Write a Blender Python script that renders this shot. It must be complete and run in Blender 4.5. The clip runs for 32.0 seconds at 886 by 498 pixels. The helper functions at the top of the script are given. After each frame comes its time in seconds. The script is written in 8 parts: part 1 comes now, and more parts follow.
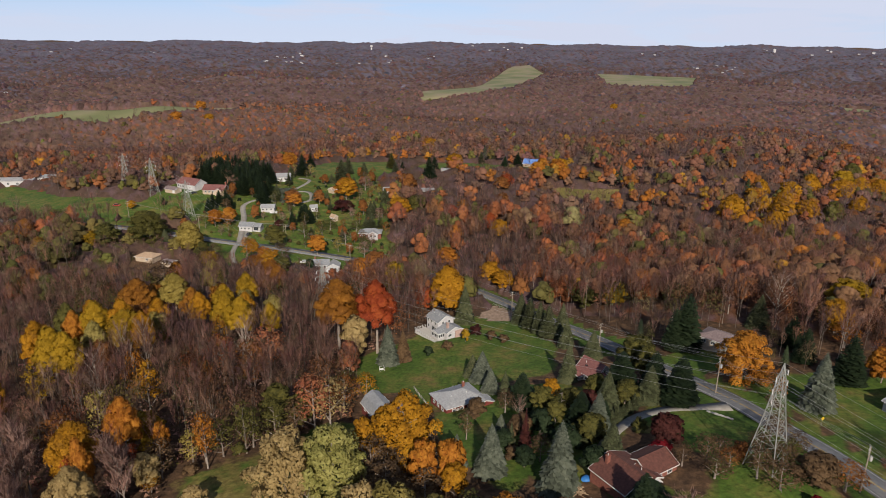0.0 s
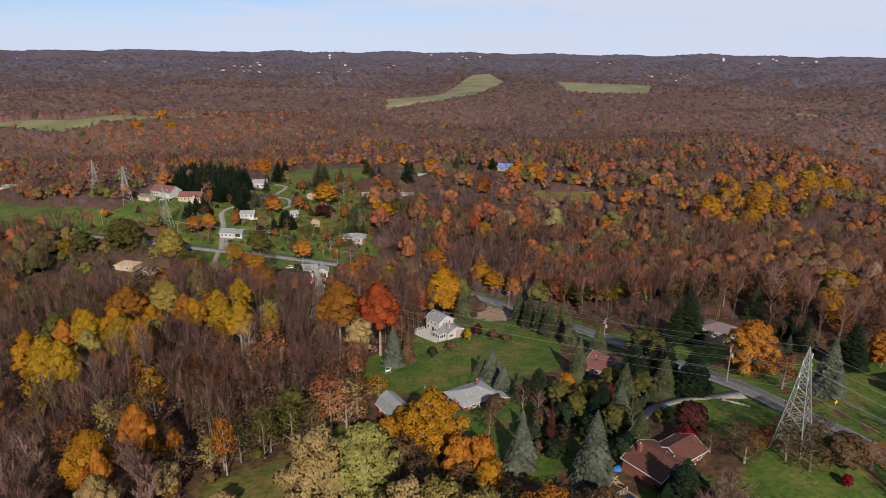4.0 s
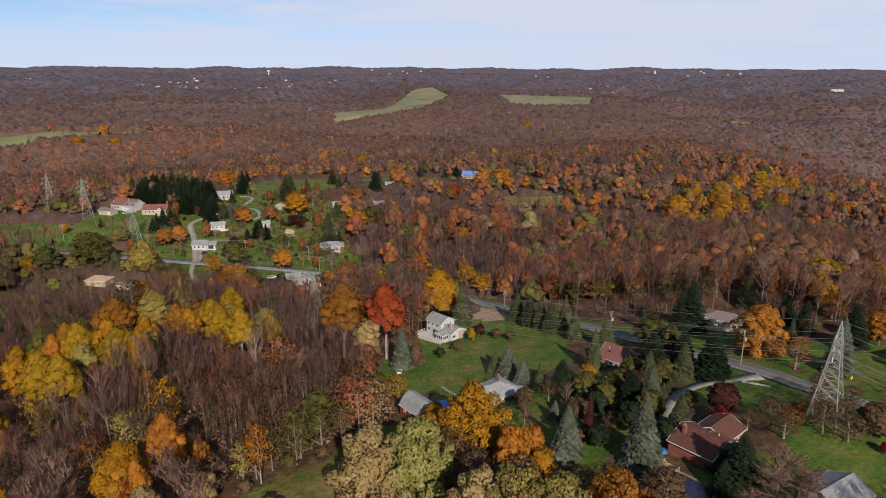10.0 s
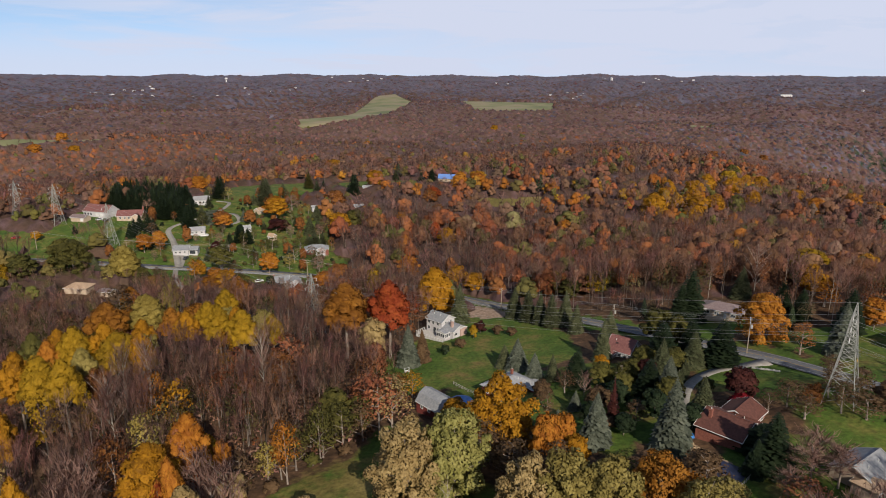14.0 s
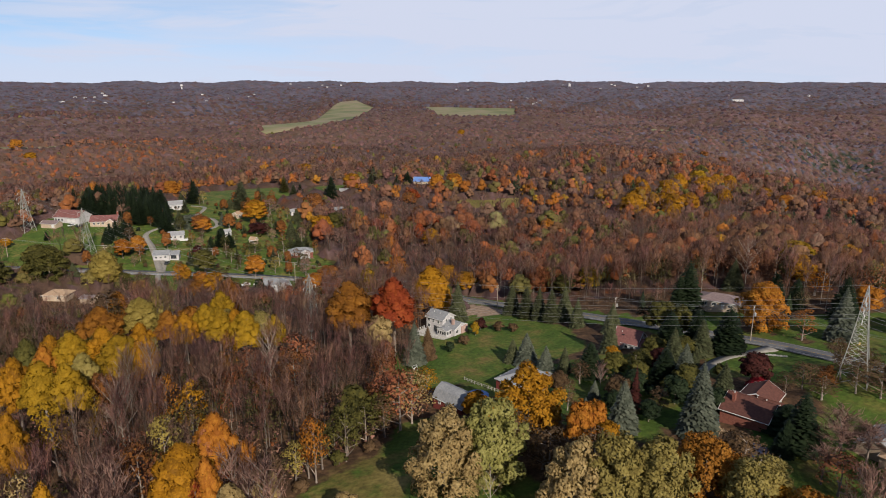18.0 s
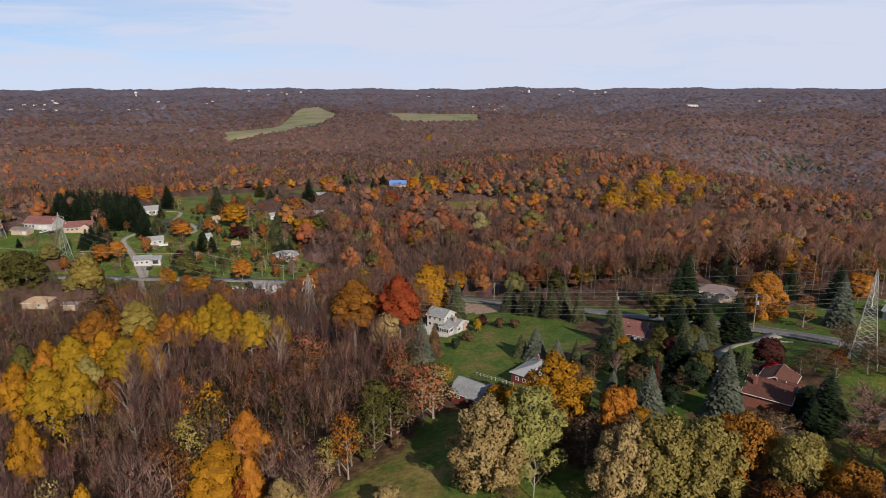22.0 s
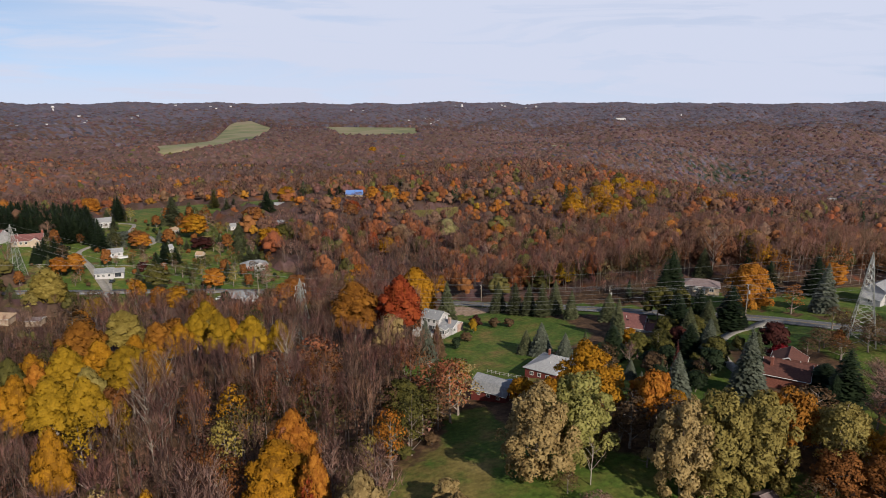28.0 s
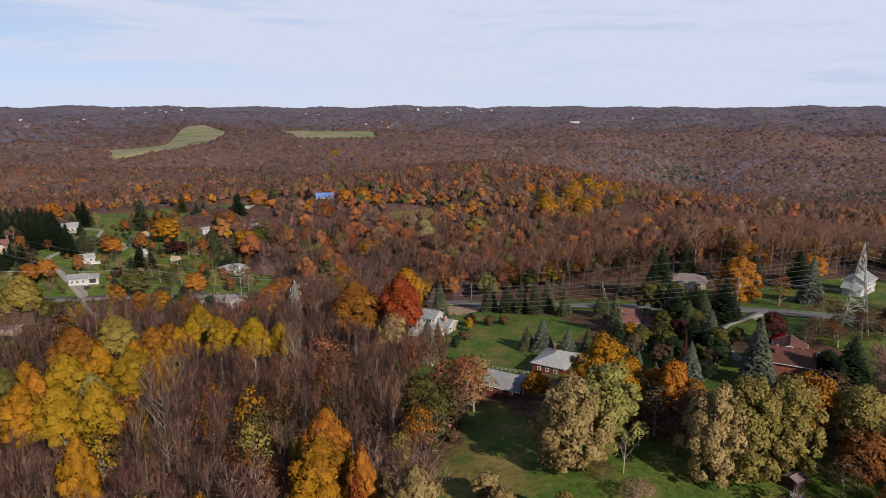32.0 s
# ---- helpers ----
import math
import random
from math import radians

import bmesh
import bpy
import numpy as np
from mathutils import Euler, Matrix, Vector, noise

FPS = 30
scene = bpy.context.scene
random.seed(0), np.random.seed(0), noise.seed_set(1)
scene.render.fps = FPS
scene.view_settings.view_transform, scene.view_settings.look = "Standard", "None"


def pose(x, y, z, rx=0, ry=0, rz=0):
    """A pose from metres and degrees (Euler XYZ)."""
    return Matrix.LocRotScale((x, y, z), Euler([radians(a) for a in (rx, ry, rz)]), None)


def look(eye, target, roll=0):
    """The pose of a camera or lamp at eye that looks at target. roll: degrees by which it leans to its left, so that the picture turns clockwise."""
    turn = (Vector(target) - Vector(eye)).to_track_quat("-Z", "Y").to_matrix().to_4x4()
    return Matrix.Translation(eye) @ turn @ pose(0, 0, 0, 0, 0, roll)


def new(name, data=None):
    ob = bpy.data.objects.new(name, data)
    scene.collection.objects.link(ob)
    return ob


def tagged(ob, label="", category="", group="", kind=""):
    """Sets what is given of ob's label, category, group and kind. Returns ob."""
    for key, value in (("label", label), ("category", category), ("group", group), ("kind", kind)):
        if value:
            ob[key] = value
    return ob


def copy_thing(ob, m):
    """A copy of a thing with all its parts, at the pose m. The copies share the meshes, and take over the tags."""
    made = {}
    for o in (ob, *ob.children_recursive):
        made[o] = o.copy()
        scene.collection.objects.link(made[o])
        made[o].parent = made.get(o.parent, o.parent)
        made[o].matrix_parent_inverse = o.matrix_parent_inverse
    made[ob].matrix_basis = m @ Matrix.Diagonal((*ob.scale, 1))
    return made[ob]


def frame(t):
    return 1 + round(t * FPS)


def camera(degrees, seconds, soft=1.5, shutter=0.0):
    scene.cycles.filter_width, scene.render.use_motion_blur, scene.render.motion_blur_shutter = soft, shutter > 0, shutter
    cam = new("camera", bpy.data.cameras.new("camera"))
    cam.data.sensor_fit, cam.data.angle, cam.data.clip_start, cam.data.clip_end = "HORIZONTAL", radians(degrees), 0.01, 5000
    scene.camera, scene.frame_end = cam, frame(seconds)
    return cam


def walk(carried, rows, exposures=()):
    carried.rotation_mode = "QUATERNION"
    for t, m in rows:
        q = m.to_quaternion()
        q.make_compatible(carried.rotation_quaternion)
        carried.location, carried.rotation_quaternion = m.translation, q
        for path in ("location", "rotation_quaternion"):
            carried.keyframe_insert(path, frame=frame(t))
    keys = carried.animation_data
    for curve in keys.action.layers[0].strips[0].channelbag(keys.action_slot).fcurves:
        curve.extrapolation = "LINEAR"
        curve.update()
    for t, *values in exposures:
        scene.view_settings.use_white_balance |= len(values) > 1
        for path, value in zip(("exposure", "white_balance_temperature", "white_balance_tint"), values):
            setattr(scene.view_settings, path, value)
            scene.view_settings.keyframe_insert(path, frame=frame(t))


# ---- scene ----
cam = camera(68.56, 32.0, 0.95)
walk(cam, [
    (0, look((38.35, -241.35, 120.86), (24.62, -147.32, 89.70), 0.48)),
    (1, look((34.06, -241.90, 119.90), (21.98, -147.53, 89.09), 0.53)),
    (2, look((29.95, -242.46, 118.86), (19.37, -147.81, 88.38), 0.53)),
    (3, look((25.95, -242.88, 117.77), (16.82, -147.95, 87.67), 0.53)),
    (3.5, look((23.91, -243.05, 117.25), (15.52, -148.00, 87.31), 0.52)),
    (5.5, look((15.92, -243.56, 115.21), (10.39, -148.10, 85.93), 0.40)),
    (6, look((13.90, -243.61, 114.69), (9.09, -148.06, 85.60), 0.37)),
    (7, look((9.93, -243.74, 113.63), (6.60, -148.01, 84.92), 0.34)),
    (8, look((6.05, -243.84, 112.54), (4.22, -147.95, 84.23), 0.28)),
    (9, look((2.18, -243.74, 111.40), (1.82, -147.73, 83.42), 0.24)),
    (10, look((-1.78, -243.76, 110.37), (-0.70, -147.65, 82.77), 0.18)),
    (11, look((-5.76, -243.56, 109.25), (-3.27, -147.42, 81.87), 0.16)),
    (12, look((-9.75, -243.38, 108.09), (-5.80, -147.21, 80.98), 0.13)),
    (13, look((-13.69, -243.23, 107.15), (-8.18, -147.04, 80.35), 0.10)),
    (14, look((-17.69, -243.09, 106.14), (-10.65, -146.92, 79.64), 0.08)),
    (14.5, look((-19.70, -243.03, 105.61), (-11.88, -146.88, 79.26), 0.05)),
    (16.5, look((-27.66, -242.18, 103.68), (-16.79, -146.19, 77.84), 0.02)),
    (17, look((-29.69, -241.93, 103.19), (-18.08, -146.00, 77.46), 0.02)),
    (18, look((-33.78, -241.41, 102.19), (-20.65, -145.61, 76.67), 0.02)),
    (19, look((-37.87, -240.97, 101.22), (-23.25, -145.34, 75.93), -0.00)),
    (20, look((-41.83, -240.29, 100.18), (-25.77, -144.83, 75.09), -0.03)),
    (21, look((-45.80, -239.51, 99.14), (-28.31, -144.23, 74.31), -0.05)),
    (22, look((-49.74, -238.85, 98.19), (-30.66, -143.79, 73.69), -0.08)),
    (23, look((-53.80, -238.02, 97.24), (-33.14, -143.21, 73.10), -0.07)),
    (24, look((-57.77, -237.17, 96.37), (-35.46, -142.63, 72.61), -0.07)),
    (25, look((-61.86, -236.21, 95.30), (-37.87, -141.98, 71.93), -0.05)),
    (25.5, look((-63.85, -235.69, 94.88), (-39.01, -141.63, 71.71), -0.04)),
    (27.5, look((-71.45, -233.58, 93.10), (-43.19, -140.33, 70.63), -0.02)),
    (28, look((-73.41, -233.05, 92.66), (-44.30, -140.02, 70.32), -0.01)),
    (29, look((-77.33, -232.01, 91.84), (-46.59, -139.44, 69.79), 0.02)),
    (30, look((-81.24, -230.92, 91.26), (-48.83, -138.88, 69.40), 0.03)),
    (31, look((-84.96, -229.62, 90.98), (-50.89, -138.17, 69.18), 0.05)),
    (32, look((-88.68, -228.26, 90.77), (-53.08, -137.38, 69.01), 0.04)),
])

# ---- daylight ----
SUN_FROM = Vector((0.22, -0.975, 0.0)).normalized()
SUN_ELEVATION = radians(31)
world = bpy.data.worlds.new("daylight")
scene.world = world
world.use_nodes = True
wn, wl = world.node_tree.nodes, world.node_tree.links
wn.clear()
w_out = wn.new("ShaderNodeOutputWorld")
w_bg = wn.new("ShaderNodeBackground")
w_sky = wn.new("ShaderNodeTexSky")
w_sky.sky_type = "NISHITA"
w_sky.sun_disc = False
w_sky.sun_elevation = SUN_ELEVATION
w_sky.sun_rotation = math.atan2(SUN_FROM.x, SUN_FROM.y)
w_sky.air_density, w_sky.dust_density, w_sky.ozone_density = 1.0, 0.5, 1.6
# thin high cloud: a milky veil with long soft streaks, torn open to blue in the north-west
w_tc = wn.new("ShaderNodeTexCoord")
w_lift = wn.new("ShaderNodeMapping")
w_lift.inputs["Location"].default_value = (0.0, 0.0, 0.17)
wl.new(w_tc.outputs["Generated"], w_lift.inputs["Vector"])
wl.new(w_lift.outputs["Vector"], w_sky.inputs["Vector"])
w_sep = wn.new("ShaderNodeSeparateXYZ")
wl.new(w_tc.outputs["Generated"], w_sep.inputs["Vector"])


def w_range(sock, lo, hi, a, b):
    s = wn.new("ShaderNodeMapRange")
    s.interpolation_type = "SMOOTHSTEP"
    for k, v in (("From Min", lo), ("From Max", hi), ("To Min", a), ("To Max", b)):
        s.inputs[k].default_value = v
    wl.new(sock, s.inputs["Value"])
    return s.outputs["Result"]


def w_math(op, a, b):
    s = wn.new("ShaderNodeMath")
    s.operation = op
    s.use_clamp = True
    for k, v in enumerate((a, b)):
        if isinstance(v, float):
            s.inputs[k].default_value = v
        else:
            wl.new(v, s.inputs[k])
    return s.outputs[0]


def w_streaks(scale, stretch, tilt, detail):
    mp = wn.new("ShaderNodeMapping")
    mp.inputs["Scale"].default_value = (scale, scale, scale * stretch)
    mp.inputs["Rotation"].default_value = (0.0, tilt, 0.3)
    no = wn.new("ShaderNodeTexNoise")
    no.inputs["Scale"].default_value, no.inputs["Detail"].default_value, no.inputs["Roughness"].default_value = 1.0, detail, 0.58
    no.inputs["Distortion"].default_value = 0.6
    wl.new(w_tc.outputs["Generated"], mp.inputs["Vector"])
    wl.new(mp.outputs["Vector"], no.inputs["Vector"])
    return no.outputs["Fac"]


w_veil = w_range(w_sep.outputs["X"], -0.55, 0.15, 0.06, 0.66)
w_fine = w_range(w_streaks(3.2, 9.0, 0.10, 7.0), 0.40, 0.66, 0.0, 0.62)
w_broad = w_range(w_streaks(1.3, 7.0, -0.06, 3.0), 0.38, 0.62, -0.12, 0.22)
w_low = w_range(w_sep.outputs["Z"], 0.0, 0.085, 0.85, 0.0)
w_amount = w_math("MAXIMUM", w_math("ADD", w_math("ADD", w_veil, w_fine), w_broad), w_low)
w_high = w_range(w_sep.outputs["Z"], 0.15, 0.8, 1.0, 0.15)
w_amount = w_math("MULTIPLY", w_amount, w_high)
w_mix = wn.new("ShaderNodeMix")
w_mix.data_type = "RGBA"
w_mix.inputs[7].default_value = (4.45, 4.8, 5.9, 1)
wl.new(w_amount, w_mix.inputs["Factor"])
wl.new(w_sky.outputs["Color"], w_mix.inputs[6])
wl.new(w_mix.outputs[2], w_bg.inputs["Color"])
w_bg.inputs["Strength"].default_value = 0.102
wl.new(w_bg.outputs["Background"], w_out.inputs["Surface"])

sun_data = bpy.data.lights.new("sun", "SUN")
sun_data.energy, sun_data.angle, sun_data.color = 5.0, radians(0.6), (1.0, 0.905, 0.76)
sun = new("sun", sun_data)
sun.matrix_world = look(SUN_FROM * 300 + Vector((0, 0, 300 * math.tan(SUN_ELEVATION))), (0, 0, 0))
scene.view_settings.exposure = 0.5

# ---- materials ----


def shade(c, k):
    return tuple(min(1.0, v * k) for v in c)


TONE = 0.68  # scale of all base colours


def ramp_mat(name, stops, scale=1.0, rough=0.85, detail=6.0, bump=0.0, bump_scale=None, vary=0.0, island=0.0,
             thin=0.0, coord="Object", metal=0.0, spec=0.3, big=0.0):
    """Noise-mottled surface; stops: (position, colour). vary: tone by object, island: by leaf or piece, thin: light let through, big: a second, broader mottling."""
    m = bpy.data.materials.new(name)
    m.use_nodes = True
    n, l = m.node_tree.nodes, m.node_tree.links
    n.clear()
    out = n.new("ShaderNodeOutputMaterial")
    bs = n.new("ShaderNodeBsdfPrincipled")
    bs.inputs["Roughness"].default_value, bs.inputs["Metallic"].default_value = rough, metal
    bs.inputs["Specular IOR Level"].default_value = spec
    tc = n.new("ShaderNodeTexCoord")
    no = n.new("ShaderNodeTexNoise")
    no.inputs["Scale"].default_value, no.inputs["Detail"].default_value = scale, detail
    l.new(tc.outputs[coord], no.inputs["Vector"])
    fac = no.outputs["Fac"]
    rp = n.new("ShaderNodeValToRGB")
    els = rp.color_ramp.elements
    while len(els) < len(stops):
        els.new(0.5)
    for e, (p, c) in zip(els, stops):
        e.position, e.color = p, (*shade(c, TONE), 1)

    def add(a, b):
        s = n.new("ShaderNodeMath")
        s.operation = "ADD"
        l.new(a, s.inputs[0])
        l.new(b, s.inputs[1])
        return s.outputs[0]

    def spread(sock, amount):
        s = n.new("ShaderNodeMath")
        s.operation = "MULTIPLY_ADD"
        s.inputs[1].default_value, s.inputs[2].default_value = amount, -amount / 2
        l.new(sock, s.inputs[0])
        return s.outputs[0]
    if vary:
        fac = add(fac, spread(n.new("ShaderNodeObjectInfo").outputs["Random"], vary))
    if island:
        fac = add(fac, spread(n.new("ShaderNodeNewGeometry").outputs["Random Per Island"], island))
    if big:
        nb = n.new("ShaderNodeTexNoise")
        nb.inputs["Scale"].default_value, nb.inputs["Detail"].default_value = scale * 0.13, 3.0
        l.new(tc.outputs[coord], nb.inputs["Vector"])
        fac = add(fac, spread(nb.outputs["Fac"], big))
    l.new(fac, rp.inputs["Fac"])
    l.new(rp.outputs["Color"], bs.inputs["Base Color"])
    if bump:
        nb2 = n.new("ShaderNodeTexNoise")
        nb2.inputs["Scale"].default_value, nb2.inputs["Detail"].default_value = bump_scale or scale * 3, 4.0
        l.new(tc.outputs[coord], nb2.inputs["Vector"])
        bp = n.new("ShaderNodeBump")
        bp.inputs["Strength"].default_value, bp.inputs["Distance"].default_value = 0.6, bump
        l.new(nb2.outputs["Fac"], bp.inputs["Height"])
        l.new(bp.outputs["Normal"], bs.inputs["Normal"])
    if thin:
        tr = n.new("ShaderNodeBsdfTranslucent")
        l.new(rp.outputs["Color"], tr.inputs["Color"])
        mx = n.new("ShaderNodeMixShader")
        mx.inputs["Fac"].default_value = thin
        l.new(bs.outputs["BSDF"], mx.inputs[1])
        l.new(tr.outputs["BSDF"], mx.inputs[2])
        l.new(mx.outputs[0], out.inputs["Surface"])
    else:
        l.new(bs.outputs["BSDF"], out.inputs["Surface"])
    return m


def leaf_mat(name, a, b, c):
    """Foliage between three tones."""
    return ramp_mat(name, [(0.25, a), (0.5, b), (0.78, c)], scale=0.35, rough=0.75, vary=0.25, island=0.36, thin=0.35, spec=0.15)


LEAF = {
    "gold": leaf_mat("gold_leaves", (0.25, 0.112, 0.008), (0.42, 0.192, 0.011), (0.55, 0.275, 0.018)),
    "yellowgreen": leaf_mat("yellow_green_leaves", (0.20, 0.120, 0.009), (0.34, 0.200, 0.012), (0.46, 0.275, 0.018)),
    "amber": leaf_mat("amber_leaves", (0.21, 0.082, 0.013), (0.33, 0.135, 0.018), (0.43, 0.19, 0.028)),
    "orange": leaf_mat("orange_leaves", (0.32, 0.105, 0.014), (0.47, 0.18, 0.022), (0.58, 0.26, 0.035)),
    "rust": leaf_mat("rust_leaves", (0.17, 0.066, 0.020), (0.28, 0.108, 0.029), (0.38, 0.155, 0.042)),
    "red": leaf_mat("red_leaves", (0.22, 0.035, 0.012), (0.33, 0.06, 0.018), (0.42, 0.10, 0.025)),
    "pink": leaf_mat("salmon_leaves", (0.30, 0.09, 0.05), (0.42, 0.15, 0.07), (0.48, 0.22, 0.10)),
    "maroon": leaf_mat("maroon_leaves", (0.035, 0.010, 0.009), (0.065, 0.018, 0.015), (0.10, 0.03, 0.024)),
    "crimson": leaf_mat("crimson_leaves", (0.16, 0.006, 0.012), (0.26, 0.012, 0.02), (0.33, 0.02, 0.03)),
    "tan": leaf_mat("tan_leaves", (0.24, 0.16, 0.064), (0.385, 0.27, 0.112), (0.50, 0.365, 0.165)),
    "straw": leaf_mat("straw_leaves", (0.24, 0.175, 0.036), (0.37, 0.28, 0.07), (0.47, 0.365, 0.105)),
    "khaki": leaf_mat("khaki_leaves", (0.195, 0.152, 0.040), (0.31, 0.245, 0.070), (0.42, 0.335, 0.11)),
    "olive": leaf_mat("olive_leaves", (0.06, 0.06, 0.018), (0.11, 0.10, 0.025), (0.17, 0.15, 0.035)),
    "green": leaf_mat("pale_green_leaves", (0.16, 0.158, 0.042), (0.285, 0.265, 0.074), (0.40, 0.36, 0.12)),
    "brown": leaf_mat("brown_leaves", (0.09, 0.055, 0.03), (0.15, 0.09, 0.045), (0.21, 0.13, 0.07)),
    "pine": leaf_mat("dark_pine_needles", (0.012, 0.022, 0.010), (0.025, 0.042, 0.018), (0.045, 0.065, 0.03)),
    "spruce": leaf_mat("blue_spruce_needles", (0.062, 0.072, 0.052), (0.125, 0.140, 0.104), (0.20, 0.215, 0.16)),
    "fir": leaf_mat("grey_green_needles", (0.045, 0.05, 0.024), (0.09, 0.10, 0.048), (0.15, 0.155, 0.08)),
    "twigs": leaf_mat("bare_twigs", (0.22, 0.122, 0.094), (0.36, 0.205, 0.16), (0.48, 0.29, 0.23)),
}
BARK = ramp_mat("grey_bark", [(0.3, (0.16, 0.125, 0.105)), (0.7, (0.34, 0.28, 0.24))], scale=2.0, vary=0.3, bump=0.02)
PALE_BARK = ramp_mat("pale_bark", [(0.3, (0.26, 0.22, 0.18)), (0.7, (0.50, 0.45, 0.39))], scale=2.0, vary=0.3)
ASPHALT = ramp_mat("worn_asphalt", [(0.3, (0.13, 0.13, 0.14)), (0.7, (0.20, 0.195, 0.195))], scale=0.8, rough=0.9, big=0.5, detail=8)
GRAVEL = ramp_mat("grey_driveway", [(0.3, (0.22, 0.20, 0.175)), (0.7, (0.34, 0.31, 0.275))], scale=0.7, rough=0.95, big=0.4, detail=9)
LINE_YELLOW = ramp_mat("yellow_road_paint", [(0.3, (0.42, 0.27, 0.06)), (0.7, (0.55, 0.38, 0.10))], scale=1.5)
LINE_WHITE = ramp_mat("white_road_paint", [(0.3, (0.45, 0.45, 0.44)), (0.7, (0.7, 0.7, 0.68))], scale=1.5)
SIDING = ramp_mat("white_siding", [(0.3, (0.46, 0.44, 0.45)), (0.7, (0.56, 0.54, 0.55))], scale=0.8, rough=0.6)
GREY_SIDING = ramp_mat("grey_siding", [(0.3, (0.40, 0.40, 0.42)), (0.7, (0.52, 0.52, 0.54))], scale=0.8, rough=0.6)
TAN_SIDING = ramp_mat("tan_siding", [(0.3, (0.40, 0.30, 0.22)), (0.7, (0.52, 0.41, 0.31))], scale=0.8, rough=0.7)
WHITE_TRIM = ramp_mat("white_trim", [(0.3, (0.60, 0.59, 0.58)), (0.7, (0.70, 0.69, 0.68))], scale=1.5, rough=0.5)
BRICK = ramp_mat("red_brick_wall", [(0.3, (0.17, 0.055, 0.04)), (0.7, (0.27, 0.10, 0.07))], scale=3.0, rough=0.9, bump=0.01)
PINK_BRICK = ramp_mat("pale_pink_brick", [(0.3, (0.40, 0.26, 0.22)), (0.7, (0.50, 0.35, 0.30))], scale=3.0, rough=0.9, bump=0.01)
RED_BARN = ramp_mat("barn_red_boards", [(0.3, (0.13, 0.025, 0.022)), (0.7, (0.20, 0.045, 0.035))], scale=2.0, rough=0.8)
GREY_ROOF = ramp_mat("grey_shingles", [(0.3, (0.20, 0.205, 0.22)), (0.7, (0.31, 0.315, 0.33))], scale=1.6, rough=0.9, big=0.4, bump=0.02, detail=9, island=0.3)
PALE_ROOF = ramp_mat("pale_grey_shingles", [(0.3, (0.24, 0.24, 0.25)), (0.7, (0.35, 0.35, 0.36))], scale=1.6, rough=0.9, big=0.4, bump=0.02, detail=9, island=0.3)
BROWN_ROOF = ramp_mat("red_brown_shingles", [(0.3, (0.085, 0.031, 0.024)), (0.7, (0.14, 0.054, 0.039))], scale=1.6, rough=0.9, big=0.4, bump=0.02, detail=9, island=0.3)
RED_ROOF = ramp_mat("dull_red_shingles", [(0.3, (0.15, 0.06, 0.055)), (0.7, (0.24, 0.10, 0.09))], scale=1.6, rough=0.9, big=0.4, bump=0.02, detail=9, island=0.3)
MAUVE_ROOF = ramp_mat("brown_grey_shingles", [(0.3, (0.16, 0.115, 0.115)), (0.7, (0.25, 0.19, 0.19))], scale=1.6, rough=0.9, big=0.4, bump=0.02, detail=9, island=0.3)
TAN_ROOF = ramp_mat("tan_shingles", [(0.3, (0.34, 0.23, 0.15)), (0.7, (0.47, 0.33, 0.22))], scale=1.6, rough=0.9, big=0.4, bump=0.02, detail=9, island=0.3)
BLUE_ROOF = ramp_mat("blue_metal_roof", [(0.3, (0.10, 0.19, 0.46)), (0.7, (0.16, 0.27, 0.58))], scale=1.0, rough=0.45)
GLASS = ramp_mat("dark_window_glass", [(0.3, (0.02, 0.025, 0.03)), (0.7, (0.05, 0.055, 0.065))], scale=0.6, rough=0.12, spec=0.6)
STEEL = ramp_mat("galvanised_steel", [(0.3, (0.27, 0.27, 0.25)), (0.7, (0.40, 0.40, 0.37))], scale=1.0, rough=0.55, metal=0.35)
WIRE = ramp_mat("aluminium_wire", [(0.3, (0.30, 0.30, 0.29)), (0.7, (0.42, 0.42, 0.41))], scale=1.0, rough=0.5, metal=0.5)
POLE_WOOD = ramp_mat("weathered_pole_wood", [(0.3, (0.22, 0.17, 0.13)), (0.7, (0.36, 0.30, 0.25))], scale=2.5, rough=0.9)
GREY_WOOD = ramp_mat("grey_weathered_boards", [(0.3, (0.34, 0.31, 0.28)), (0.7, (0.50, 0.47, 0.44))], scale=2.5, rough=0.9, island=0.4)
BLUE_TARP = ramp_mat("blue_tarpaulin", [(0.3, (0.02, 0.12, 0.38)), (0.7, (0.05, 0.22, 0.55))], scale=1.5, rough=0.5)
DARK_PAINT = ramp_mat("dark_car_paint", [(0.3, (0.02, 0.021, 0.024)), (0.7, (0.035, 0.036, 0.04))], scale=1.0, rough=0.3, spec=0.5)
WHITE_PAINT = ramp_mat("white_car_paint", [(0.3, (0.70, 0.70, 0.70)), (0.7, (0.78, 0.78, 0.78))], scale=1.0, rough=0.3, spec=0.5)
RED_PAINT = ramp_mat("red_car_paint", [(0.3, (0.38, 0.02, 0.02)), (0.7, (0.48, 0.03, 0.03))], scale=1.0, rough=0.3, spec=0.5)
RUBBER = ramp_mat("black_rubber", [(0.3, (0.02, 0.02, 0.02)), (0.7, (0.035, 0.035, 0.035))], scale=3.0)
SIGN_YELLOW = ramp_mat("yellow_sign_face", [(0.3, (0.65, 0.42, 0.02)), (0.7, (0.75, 0.5, 0.04))], scale=1.0, rough=0.5)
CONCRETE = ramp_mat("pale_concrete", [(0.3, (0.38, 0.36, 0.33)), (0.7, (0.52, 0.50, 0.47))], scale=1.2, rough=0.9, big=0.4)
